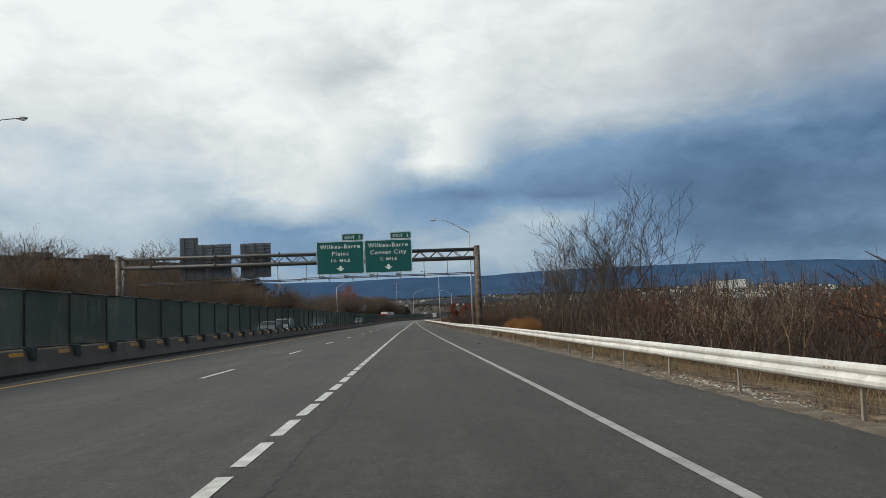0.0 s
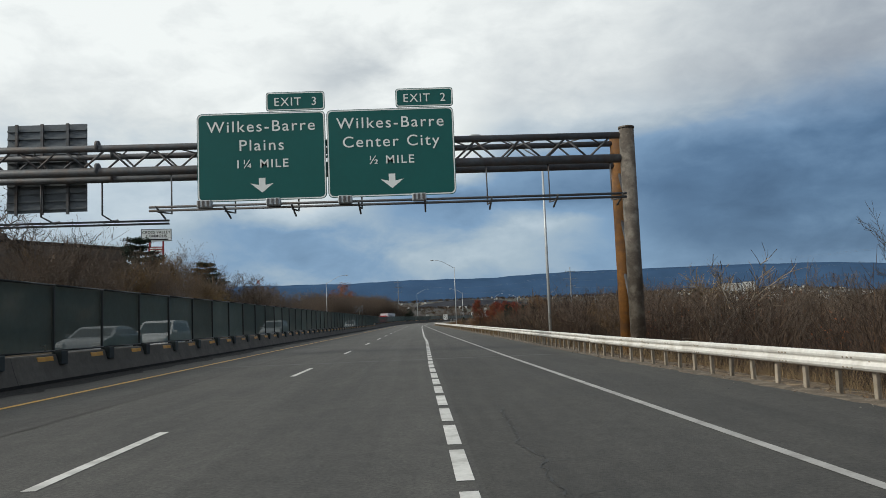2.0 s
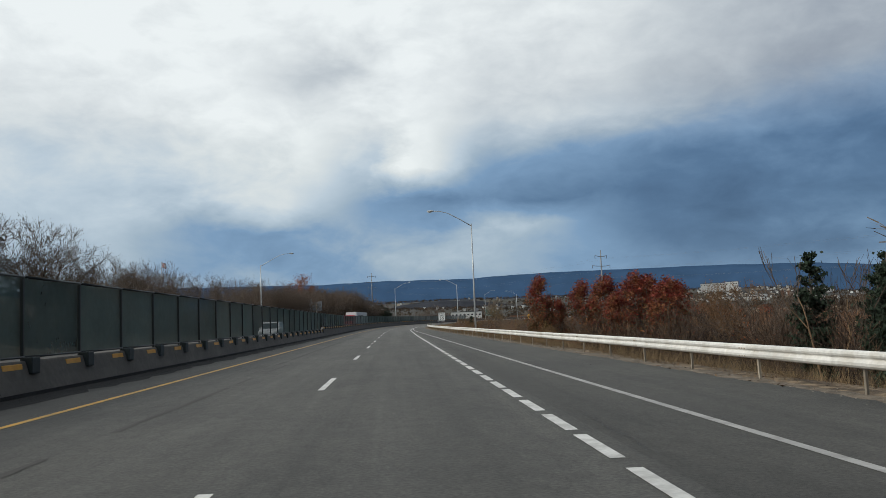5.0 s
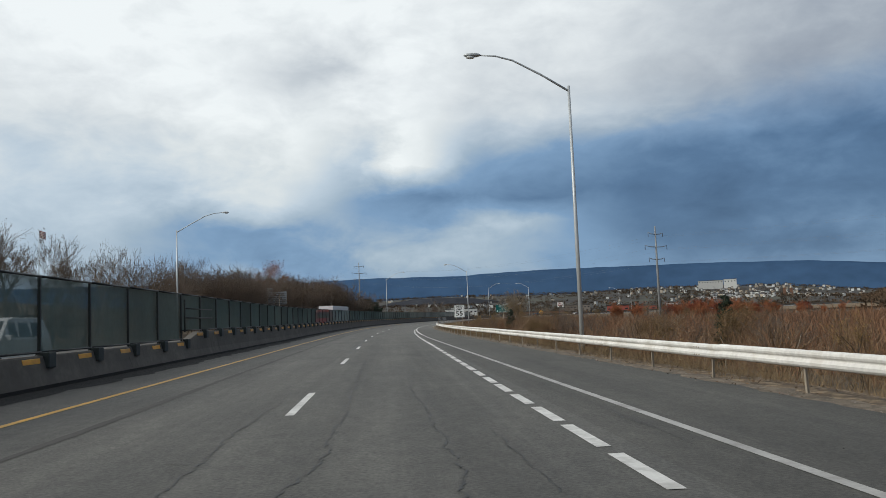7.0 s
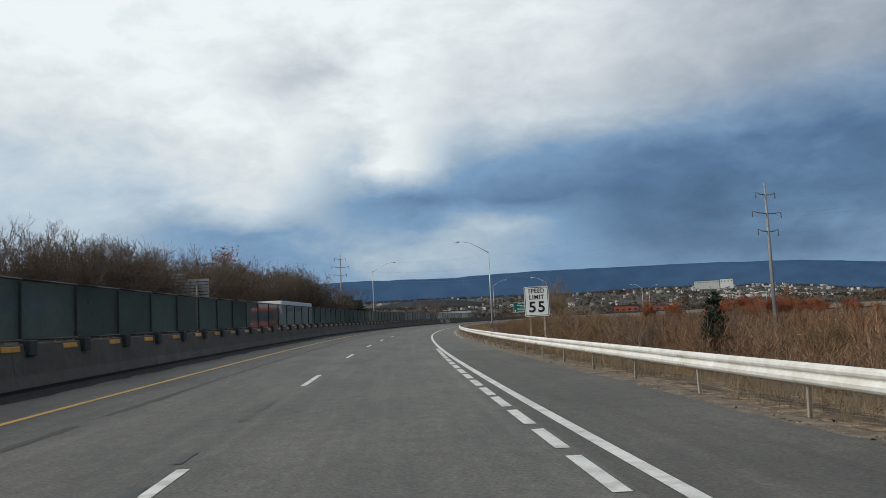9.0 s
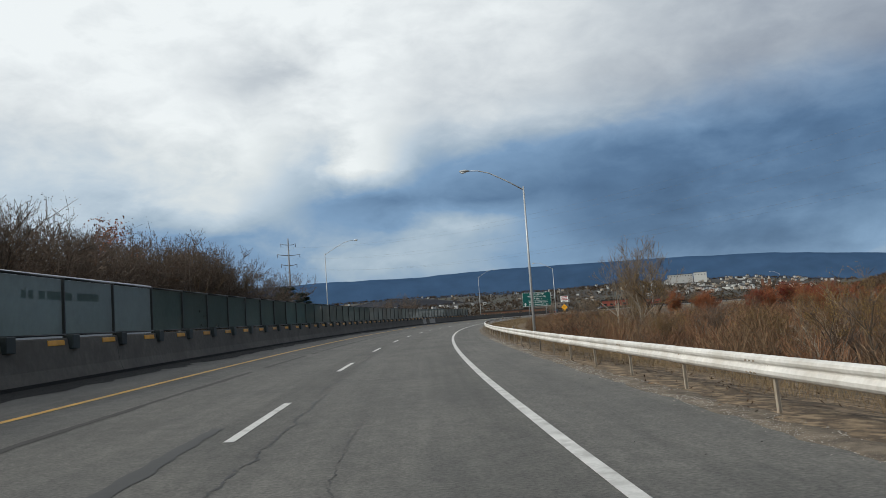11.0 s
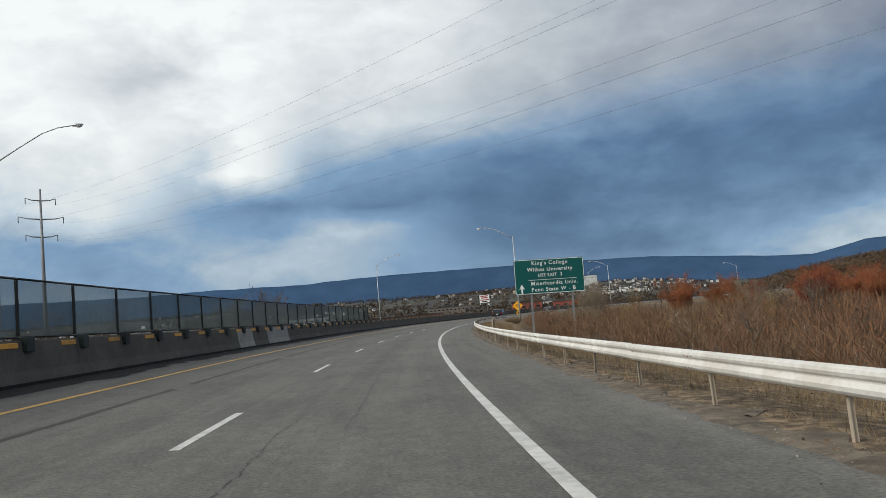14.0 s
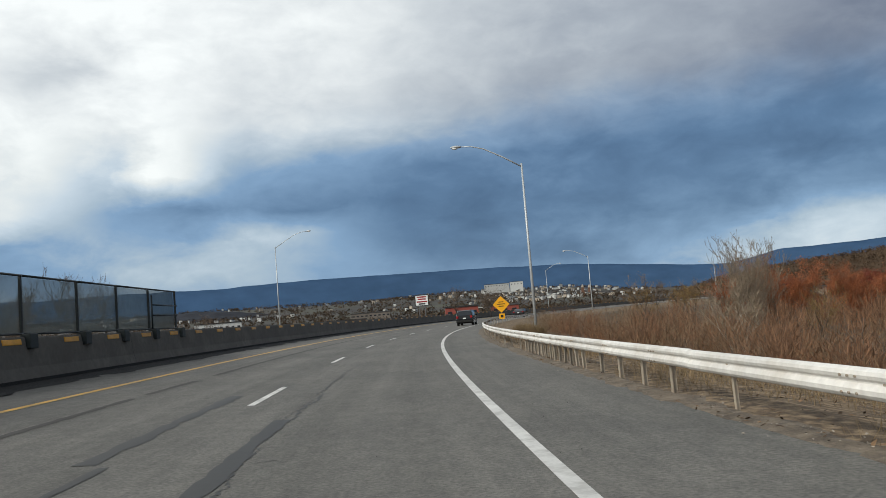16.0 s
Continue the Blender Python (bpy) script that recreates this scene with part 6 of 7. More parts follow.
# pale trees standing above the scrub: their tops over the road
for x, y, k, top in ((53.6, 461, "fan_a", 4.3), (51.6, 459.5, "fan_a", 3.4), (55.4, 463, "fan_a", 3.2), (47.5, 455, "pale_c", 1.8), (62, 482, "ochre_a", 3.4), (57.5, 461, "ochre_a", 1.6), (53.5, 431.1, "fan_a", 2.6), (56, 436, "ochre_a", 2.0), (42.6, 434, "pale_b", 1.8),
                     (12.2, 305.3, "ochre_a", 1.8), (13.6, 309, "ochre_a", 1.6), (12.0, 301.8, "ochre_a", 1.3), (14.8, 306, "ochre_a", 1.9), (52, 441, "pale_b", 1.6), (60, 446, "ochre_a", 1.4)):
    plant(k, x, y, top - float(ground_z([x], [y])[0]), r=R, wide=0.9)
# the rust-red grove in the valley: round trees, their tops over the road
for x, y, k, top, w in ((90.3, 499.6, "rust_a", 4.9, 0.75), (100, 505, "rust_a", 4.4, 0.8), (98.5, 497, "rust_a", 3.4, 0.8), (114, 494, "rust_a", 3.9, 1.0), (107.5, 490, "red_a", 3.2, 0.95), (121, 489, "rust_a", 3.4, 0.9), (108, 468, "gold_a", 2.8, 1.1), (113, 471, "rust_a", 2.4, 0.9),
                        (120, 507, "rust_a", 4.6, 0.9), (129, 514, "red_a", 4.9, 0.9), (137, 521, "rust_a", 5.2, 1.0), (131, 497, "red_a", 3.6, 1.0), (142, 511, "rust_a", 4.4, 1.0), (85, 508, "ochre_a", 3.4, 0.9), (94, 512, "rust_a", 3.6, 0.9)):
    plant(k, x, y, top - float(ground_z([x], [y])[0]), r=R, wide=w)
for k in range(18):
    f = k / 17
    x, y = 146 + 80 * f + R.uniform(-9, 9), 540 + 50 * f + R.uniform(-16, 16)
    plant("rust_a" if k % 3 else "red_a", x, y, R.choice((2.6, 3.4, 4.0, 4.8)) - 2.4 * f - float(ground_z([x], [y])[0]), r=R, wide=R.uniform(0.9, 1.2))
for k in range(12):
    plant(R.choice(("brown_a", "bare_c", "ochre_a")), R.uniform(80, 150), R.uniform(440, 600), R.uniform(6, 8), r=R)


# left bank beyond the opposing carriageway
def left_top(s):
    return float(np.interp(s, [-50, 55, 80, 110, 140, 157, 176, 191, 197, 215, 230, 260, 287, 320, 345, 370, 385, 396, 410, 425, 520], [9, 8.6, 8.4, 8.4, 9.2, 10.0, 10.6, 10.8, 7.0, 8.2, 9.2, 9.8, 9.8, 10.6, 11.0, 12.0, 12.0, 10.2, 8.2, 6.4, 5.0]))


for k in range(225):
    s, off = (R.uniform(10, 405) if k % 5 else R.uniform(40, 150)), -(25.2 + 12 * R.random() ** 1.6)
    p = on(s, off, level=True)
    h = left_top(s) * (1 + 0.035 * (-off - 26)) * R.uniform(0.74, 1.06) - float(ground_z([p.x], [p.y])[0])
    if h > 2.5:
        plant(R.choice(("fork_a", "haze_a", "fork_b", "haze_a", "brown_a", "fork_d", "haze_a", "fork_c", "pale_b", "gold_a" if s < 200 else "haze_a")), p.x, p.y, h, r=R, wide=0.8)
for x, y, k, h in ((-49.3, 191, "pine", 12.6), (-38, 192.5, "pine", 11.2), (-36.6, 427, "rust_a", 20.5), (-33, 348, "brown_a", 11.5), (-33, 336, "brown_a", 10.0),
                   (-44, 189, "gold_a", 12.6), (-41.5, 190, "gold_a", 11.6), (-46.5, 194, "gold_a", 12.8), (-50.5, 188, "haze_a", 12.0), (-35.5, 192, "haze_a", 11.0), (-32.5, 194, "haze_a", 10.6), (-30.5, 197, "haze_a", 9.0), (-44, 165, "fork_a", 11.0), (-44, 130, "bare_c", 8.5), (-41, 108, "bare_c", 9.0)):
    plant(k, x, y, h, r=R, wide=1.25 if k == "pine" else 0.95 if k == "rust_a" else 1.0)
for k in range(26):
    s, off = R.uniform(138, 222), -R.uniform(26, 35)
    p = on(s, off, level=True)
    plant(R.choice(("brown_a", "bare_d", "brown_a", "bare_c", "ochre_a")), p.x, p.y, max(3.0, left_top(s) * R.uniform(0.7, 0.92) - float(ground_z([p.x], [p.y])[0])), r=R, wide=1.25)
for k in range(70):
    s, off = (R.uniform(206, 242) if k < 16 else R.uniform(300, 402)), -R.uniform(27, 41)
    p = on(s, off, level=True)
    plant("haze_a" if k % 3 else "brown_a", p.x, p.y, max(3.0, left_top(s) * R.uniform(0.8, 1.05) - float(ground_z([p.x], [p.y])[0])), r=R, wide=R.uniform(0.9, 1.2))
for dx, dy, h in ((0, 0, 8.6), (-2.4, 1.5, 7.4), (2.2, 1.8, 7.6), (-0.8, 3.5, 8.0)):
    plant("pine", -7.6 + dx, 413 + dy, h, r=R, wide=1.15)
for k in range(76):
    s, off = (R.uniform(305, 398) if k < 60 else R.uniform(52, 125)), -R.uniform(25.5, 34)
    p = on(s, off, level=True)
    plant(R.choice(("haze_a", "haze_a", "brown_a", "fork_c", "haze_a")), p.x, p.y, max(3.0, left_top(s) * R.uniform(0.85, 1.08) - float(ground_z([p.x], [p.y])[0])), r=R, wide=1.1)
for k in range(16):
    s, off = R.uniform(78, 150), -R.uniform(30, 46)
    p = on(s, off, level=True)
    plant(R.choice(("bare_c", "bare_d", "brown_a")), p.x, p.y, R.uniform(11.0, 14.0) - float(ground_z([p.x], [p.y])[0]), r=R)
for s, off, h in ((474, -30, 6.5), (480, -33, 7), (487, -28, 6), (458, -34, 8.5), (452, -36, 8)):
    plant_on("bare_c", s, off, h, r=R)
for k in range(26):
    s, off = R.uniform(470, 720), -R.uniform(34, 95)
    plant_on(R.choice(("bare_c", "brown_a", "bare_b")), s, off, R.uniform(4.5, 7.5), r=R)


for k in range(14):
    s, off = R.uniform(285, 470), R.uniform(13.0, 21.0)
    low = float(ground_z(*[[v] for v in on(s, off, level=True)[:2]])[0])
    plant_on(R.choice(("pale_a", "pale_c", "pale_b", "bare_c", "pale_c")), s, off, R.uniform(0.8, 1.7) - low, r=R, wide=0.8)
for k in range(26):
    s, off = R.uniform(180, 470), R.uniform(12.5, 22.0)
    low = float(ground_z(*[[v] for v in on(s, off, level=True)[:2]])[0])
    plant_on(R.choice(("ochre_a", "brown_a", "brown_a")), s, off, R.uniform(0.6, 1.5) - low, r=R, wide=1.0)


for k in range(44):
    s, off = R.uniform(318, 440), 11.5 + 8 * R.random()
    low = float(ground_z(*[[v] for v in on(s, off, level=True)[:2]])[0])
    plant_on("bush_b", s, off, R.uniform(0.0, 0.75) - low, r=R, wide=1.15)


for k in range(90):
    s, off = R.uniform(178, 330), 11.5 + 16 * R.random() ** 1.3
    low = float(ground_z(*[[v] for v in on(s, off, level=True)[:2]])[0])
    plant_on(R.choice(("sapling_a", "sapling_b", "sapling_a", "pale_b", "fork_c", "gold_a", "haze_a")), s, off, R.uniform(0.4, 1.5) - low, r=R, wide=R.uniform(0.9, 1.3))
# the hedge of mixed trees before the first valley view: tops over the road, widths
for s, off, k, top, w in ((126, 13.8, "amber_a", 3.3, 0.9), (128, 15.2, "amber_a", 2.8, 0.9), (141.5, 20.6, "fork_a", 6.3, 0.7), (123.4, 13.4, "cedar", 2.0, 1.0), (133.3, 13.7, "cedar", 2.4, 0.6), (134.6, 14.2, "amber_a", 2.4, 0.7),
                          (147.9, 13.6, "cedar", 2.7, 0.85), (144.1, 13.5, "cedar", 2.4, 0.75), (146.2, 14.6, "cedar", 2.2, 0.9), (138, 13.6, "red_b", 2.7, 0.75), (141, 14.0, "amber_a", 2.2, 1.0), (129.5, 13.4, "haze_a", 2.1, 1.0),
                          (131.5, 14.4, "haze_a", 2.2, 1.1), (136, 14.2, "haze_a", 2.2, 1.0), (150.5, 14.2, "haze_a", 2.2, 1.0), (154, 14.0, "amber_a", 2.3, 1.0), (157.5, 14.4, "haze_a", 2.2, 1.0), (162, 14.2, "red_b", 2.7, 1.3), (165.5, 15.4, "red_b", 2.6, 1.3), (169.5, 13.8, "red_b", 2.35, 1.2),
                          (121.5, 14.8, "haze_a", 2.9, 1.15), (118, 14.2, "haze_a", 2.8, 1.1), (115.5, 15.6, "haze_a", 3.0, 1.15), (112, 14.4, "haze_a", 2.8, 1.1), (109, 15.4, "haze_a", 2.8, 1.15), (106, 14.2, "haze_a", 2.6, 1.1), (103, 15.2, "haze_a", 2.7, 1.15),
                          (100, 14.4, "haze_a", 2.6, 1.1), (97, 15, "gold_a", 2.6, 1.0), (93, 14.8, "haze_a", 2.8, 1.15), (89, 15.2, "haze_a", 2.7, 1.15), (85, 14.4, "haze_a", 2.6, 1.1), (120.3, 13.3, "pale_b", 2.5, 1.0), (117.6, 13.4, "pale_b", 2.4, 1.1), (114.5, 13.3, "pale_c", 2.1, 0.9),
                          (214, 17, "gold_a", 1.9, 1.1), (216, 17.6, "cedar", 1.7, 0.9),
                          (428.5, 13.6, "fan_a", 2.9, 0.7), (420, 15, "amber_a", 0.7, 1.2), (404, 12.5, "bush_b", 0.7, 1.2), (381, 11.5, "bush_b", 0.6, 1.3), (384, 13, "bush_b", 0.55, 1.3), (378, 12.5, "bush_b", 0.6, 1.3)):
    low = float(ground_z(*[[v] for v in on(s, off, level=True)[:2]])[0])
    plant_on(k, s, off, top - low, r=R, wide=w)


def thicket(name, label, count, s_range, off_range, top, mat, seed, twigs=150, thin=0.009, broad=1.2, length=0.5, low=0.6):
    """Rounded bare shrubs past counting: fans of thin stems and twigs, one mesh. top: height above the road that they reach, low: least height."""
    rng = np.random.default_rng(seed)
    n = count
    s, off = rng.uniform(*s_range, n), off_range[0] + (off_range[1] - off_range[0]) * rng.random(n) ** 1.3
    x, y, h = (np.interp(s, LN[:, 0], LN[:, k]) for k in (1, 2, 3))
    rail = np.array([rail_off(v) for v in s]) if off_range[0] > 0 else 0
    o = off + rail
    # open ground round the clumps of ornamental grass
    keep = ~((s > 34) & (s < 66) & (o > 0) & (o < 13.9))
    s, off, o, x, y, h = s[keep], off[keep], o[keep], x[keep], y[keep], h[keep]
    n = len(s)
    px, py = x + o * np.cos(h), y - o * np.sin(h)
    pz = ground_z(px, py)
    clump = np.clip(0.8 + 0.7 * rough(px, py, 0.07, seed) + rng.normal(0, 0.16, n), 0.2, 1.5)
    tall = np.maximum(low, np.minimum((top(s, off) - pz) * clump, top(s, off) * 1.25 - pz))
    wide = broad * (0.5 + 0.22 * tall) * rng.uniform(0.75, 1.3, n)
    root = np.stack([px, py, pz - 0.1], 1)
    k = np.repeat(np.arange(n), twigs)
    a, q, f = rng.uniform(0, 6.283, len(k)), rng.random(len(k)) ** 0.5, rng.random(len(k)) ** 0.75
    out = np.stack([np.cos(a), np.sin(a)], 1)
    # a point inside the shrub's dome, and a twig that leans up and away from it
    dome = np.sqrt(np.clip(1 - 0.8 * q ** 2, 0.05, 1))
    start = root[k] + np.concatenate([out * (q * wide[k] * (0.35 + 0.65 * f))[:, None], (f * 0.9 * tall[k] * dome)[:, None]], 1)
    lean = np.concatenate([out * (0.25 + 0.5 * q)[:, None], np.ones((len(k), 1))], 1) + rng.normal(0, 0.42, (len(k), 3))
    end = start + lean * (length * rng.uniform(0.35, 1.2, len(k)) * (0.5 + 0.2 * tall[k]))[:, None]
    rad = thin * rng.uniform(0.6, 1.5, len(k))
    # a few stems from the root to the outline
    m = np.repeat(np.arange(n), 6)
    b, e = rng.uniform(0, 6.283, len(m)), rng.uniform(0.1, 0.8, len(m))
    tip = root[m] + np.stack([np.cos(b) * e * wide[m], np.sin(b) * e * wide[m], tall[m] * rng.uniform(0.5, 0.95, len(m))], 1)
    ob = sticks(name, np.concatenate([start, root[m]]), np.concatenate([end, tip]), np.concatenate([rad, np.full(len(m), thin * 1.3)]), np.concatenate([rad * 0.45, np.full(len(m), thin * 0.6)]), M[mat], None, 2)
    return tagged(ob, label, "brush", kind="stuff")


def first_top(s, off):
    return np.interp(s, [-10, 30, 42, 50, 64, 80, 105, 140, 170], [2.2, 2.1, 1.5, 1.2, 1.3, 2.0, 2.5, 2.3, 1.1]) + np.clip(off - 6, 0, 20) * 0.06


def later_top(s, off):
    return np.interp(s, [165, 230, 300, 330, 350, 385, 395, 410, 424, 434, 460, 500, 545], [0.70, 0.88, 0.98, 0.85, 0.55, 0.35, 0.8, 1.1, 1.2, 0.5, 0.6, 1.25, 1.3]) + 0.0 * off


thicket("brush", "dense bare reddish-brown brush beyond the guard rail", 420, (-8, 172), (4.6, 14), first_top, "shaded_twig", 31, 225, 0.0065, 1.1, 0.36)
thicket("brush", "bare brown saplings beyond the guard rail", 260, (-8, 172), (5, 18), lambda s, off: first_top(s, off) + 0.3, "shaded_twig", 32, 200, 0.0062, 0.9, 0.36)
thicket("brush", "brown brush on the slope behind the roadside shrubs", 330, (-8, 175), (14, 30), lambda s, off: first_top(s, off) + 0.3, "shaded_twig", 39, 120, 0.012, 1.3)
thicket("brush", "low reddish scrub on the slope beyond the guard rail", 400, (165, 520), (5.4, 15), later_top, "sunlit_rust_twig", 33, 205, 0.0064, 1.15, 0.36)
thicket("brush", "pale tan weeds and saplings by the guard rail", 300, (165, 520), (4.6, 16), lambda s, off: later_top(s, off) * 0.9, "tan_twig", 34, 225, 0.0066, 0.95, 0.36)
thicket("brush", "bare brown scrub behind the guard rail", 330, (165, 520), (6, 18), lambda s, off: later_top(s, off) * 1.05, "sunlit_fawn_twig", 38, 195, 0.0064, 1.1, 0.36)
thicket("brush", "mixed brown scrub lower on the slope", 520, (165, 545), (15, 38), later_top, "sunlit_rust_twig", 40, 90, 0.013, 1.35)
thicket("brush", "bare scrub in the valley below the road", 1400, (200, 640), (36, 150), lambda s, off: np.interp(off, [36, 150], [0.4, -1.0]), "sunlit_rust_twig", 35, 40, 0.035, 1.6, 1.0)
thicket("brush", "bare brown brush on the far bank", 620, (0, 408), (-24.2, -38), lambda s, off: np.interp(s, [0, 90, 120, 210, 250, 320, 380, 405], [3.8, 4.2, 5.2, 5.4, 5.2, 6.4, 6.0, 3.6]), "twig", 36, 85, 0.022, 1.3, 0.6)
thicket("brush", "bare brown brush beyond the opposing road", 420, (400, 720), (-24, -90), lambda s, off: np.full(len(s), 1.2), "twig", 37, 40, 0.028, 1.4, 0.7)


def grass(name, label, count, s_range, off_range, height, mat, seed, centre=None, radius=1.0):
    rng = np.random.default_rng(seed)
    if centre is None:
        s, off = rng.uniform(*s_range, count), off_range[0] + (off_range[1] - off_range[0]) * rng.random(count) ** 1.3
        x, y, h = (np.interp(s, LN[:, 0], LN[:, k]) for k in (1, 2, 3))
        o = off + np.array([rail_off(v) for v in s])
        px, py = x + o * np.cos(h), y - o * np.sin(h)
        pz = np.array([lift(a, b) for a, b in zip(s, o)]) + np.interp(off, [0.2, 0.9, 1.8, 3.5, 6.5, 10], [-0.01, -0.05, -0.22, -0.6, -1.1, -2.2])
        # tufts: blades gather round shared roots
        keep = rough(px, py, 0.30, seed) > np.interp(off, [0.1, 0.5, 1.5], [0.05, -0.18, -0.35])
        px, py, pz, off = px[keep], py[keep], pz[keep], off[keep]
        px, py = np.round(px / 0.11) * 0.11 + rng.normal(0, 0.030, len(px)), np.round(py / 0.11) * 0.11 + rng.normal(0, 0.030, len(px))
        tall = height * rng.uniform(0.35, 1.15, len(px)) * np.interp(off, [0.1, 0.7, 2.0], [0.45, 0.9, 1.1]) * np.clip(0.9 + 0.6 * rough(px, py, 0.5, seed + 2), 0.5, 1.4)
        out = rng.normal(0, 0.42, (len(px), 2))
    else:
        a, q = rng.uniform(0, 6.28, count), rng.random(count) ** 0.5
        px, py = centre[0] + np.cos(a) * q * radius * 0.45, centre[1] + np.sin(a) * q * radius * 0.45
        pz = np.full(count, centre[2])
        tall = height * rng.uniform(0.6, 1.0, count) * (1 - 0.35 * q ** 2)
        out = np.stack([np.cos(a), np.sin(a)], 1) * (q * rng.uniform(0.2, 0.75, count))[:, None] * radius / height
    n = len(px)
    root = np.stack([px, py, pz - 0.05], 1)
    tip = root + np.concatenate([out * tall[:, None], tall[:, None]], 1)
    w = rng.normal(size=(n, 3)) * [1, 1, 0.1]
    w = w / np.linalg.norm(w, axis=1, keepdims=True) * (0.0034 if centre is None else 0.006)
    if centre is None:
        co = np.stack([root - w, root + w, tip + w * 0.25, tip - w * 0.25], 1).reshape(-1, 3)
        ob = raw(name, co, np.arange(4 * n).reshape(n, 4), M[mat])
        return tagged(ob, label, "grass", kind="stuff")
    mid = (root + tip) / 2 - np.concatenate([out * tall[:, None] * 0.12, np.zeros((n, 1))], 1)
    co = np.stack([root - w, root + w, mid + w * 0.8, tip, mid - w * 0.8, tip + w * 0.2], 1).reshape(-1, 3)
    k = np.arange(n)[:, None] * 6
    q1 = np.concatenate([k, k + 1, k + 2, k + 4], 1)
    q2 = np.concatenate([k + 4, k + 2, k + 5, k + 3], 1)
    ob = raw(name, co, np.concatenate([q1, q2]), M[mat])
    return tagged(ob, label, "grass", kind="stuff")


grass("dry_grass", "dry tan grass along the guard rail", 120000, (0, 470), (0.16, 3.4), 0.40, "dry_grass", 41)
for s, off, h, rad in ((63.2, 12.5, 2.05, 1.45), (54.6, 12.3, 2.15, 1.25)):
    p = on(s, off, level=True)
    grass("grass_clump", "large rounded clump of amber ornamental grass", 9000, None, None, h, "amber_grass", int(s), (p.x, p.y, float(ground_z([p.x], [p.y])[0])), rad)
for s, off in ((486, 8.0), (489, 8.8), (492, 8.4), (483, 9.0)):
    p = on(s, off, level=True)
    grass("grass_clump", "tall pale dry grass at the foot of the lamp", 900, None, None, 1.0, "dry_grass", int(s), (p.x, p.y, -0.5), 0.9)


def stake(x, y, z0, z1, lean, label):
    ob = thing("broken_post", pose(x, y, z0, 0, lean, 20), label, "post")
    bm = bmesh.new()
    h = z1 - z0
    for a, b, c, d in ((-0.055, -0.045, -0.05, 0.05), (-0.045, 0.055, -0.006, 0.006), (0.045, 0.055, -0.05, 0.05)):
        box(bm, a, b, c, d, 0.0, h + 0.06 * a / 0.055)
    part("stem", bm, M["post_steel"], ob)


stake(*on(331.0, 5.95)[:2], -0.75, 0.72, 27, "leaning broken galvanised post behind the guard rail")
p = on(y_to_s(221) + 194.5, 6.1)
stake(p.x, p.y, -0.8, 0.90, 3, "broken upright galvanised post behind the guard rail")


def wooden_post(x, y, z0, z1, lean):
    ob = thing("wooden_post", pose(x, y, z0, 0, lean, 12), "weathered grey wooden post standing behind the guard rail", "post")
    bm = bmesh.new()
    tube(bm, [(0, 0, 0), (0.01, 0, (z1 - z0) * 0.6), (0, 0.01, z1 - z0)], [0.05, 0.048, 0.045], 9)
    part("stem", bm, M["post_steel"], ob)


wooden_post(*on(294.2, 6.0)[:2], -0.5, 0.85, -4)


def flag_pole(x, y, top):
    z0 = float(ground_z([x], [y])[0])
    ob = thing("flag_pole", pose(x, y, z0), "tall flag pole flying a striped flag above the trees", "flag pole")
    bm = bmesh.new()
    tube(bm, [(0, 0, 0), (0, 0, top - z0)], [0.09, 0.04], 8)
    part("pole", bm, M["pole"], ob)
    for k in range(9):
        bm = bmesh.new()
        w = 0.8
        cols = [bm.verts.new((0.05 + w * q / 6, 0.10 * math.sin(q * 1.3), top - z0 - 0.1 - 0.11 * (k + e) - 0.05 * q)) for q in range(7) for e in (0, 1)]
        for q in range(6):
            bm.faces.new((cols[2 * q], cols[2 * q + 1], cols[2 * q + 3], cols[2 * q + 2]))
        part("stripe", bm, M["red_sign"] if k % 2 == 0 else M["sign_white"], ob)


flag_pole(-48.7, 290, 15.2)


# ---- power line ----
def pylon(x, y, top, foot, turn, arms):
    g = thing("power_pole", pose(x, y, foot, 0, 0, turn), "tall steel power pole with three pairs of arms", "power pole")
    h = top - foot
    bm = bmesh.new()
    tube(bm, [(0, 0, 0), (0, 0, h * 0.6), (0, 0, h)], [0.34, 0.24, 0.13], 12)
    part("pole", bm, M["pylon"], g)
    ends = []
    for z, ln in arms:
        for sgn in (-1, 1):
            bm = bmesh.new()
            tube(bm, [(0, 0, h - z), (sgn * ln * 0.6, 0, h - z + 0.08), (sgn * ln, 0, h - z + 0.35)], [0.10, 0.08, 0.05], 7)
            part("arm", bm, M["pylon"], g)
            bm = bmesh.new()
            tube(bm, [(sgn * ln, 0, h - z + 0.35), (sgn * ln, 0, h - z - 0.55)], 0.06, 6)
            part("insulator", bm, M["gantry"], g)
            ends.append(Vector((sgn * ln, 0, h - z - 0.55)))
    return g, ends


ARMS = ((1.7, 2.0), (4.4, 3.0), (7.0, 2.1))
POLES = [pylon(150.0, 120.0, 20.0, -7.0, 24, ARMS), pylon(54.7, 343.5, 18.6, -5.2, 24, ARMS), pylon(-12.6, 500.0, 24.4, -3.0, 24, ARMS), pylon(-90, 690.0, 26.0, -3.0, 24, ARMS)]
for (ga, ea), (gb, eb) in zip(POLES, POLES[1:]):
    for k in range(6):
        a, b = ga.matrix_basis @ ea[k], gb.matrix_basis @ eb[k]
        bm = bmesh.new()
        pts = [a.lerp(b, f) - Vector((0, 0, 4 * 3.7 * f * (1 - f))) for f in np.linspace(0, 1, 25)]
        tube(bm, pts, 0.0055, 4)
        ob = part("power_cable", bm, M["wire"])
        tagged(ob, "slack overhead power cable between the poles", "cable", group="power cables")


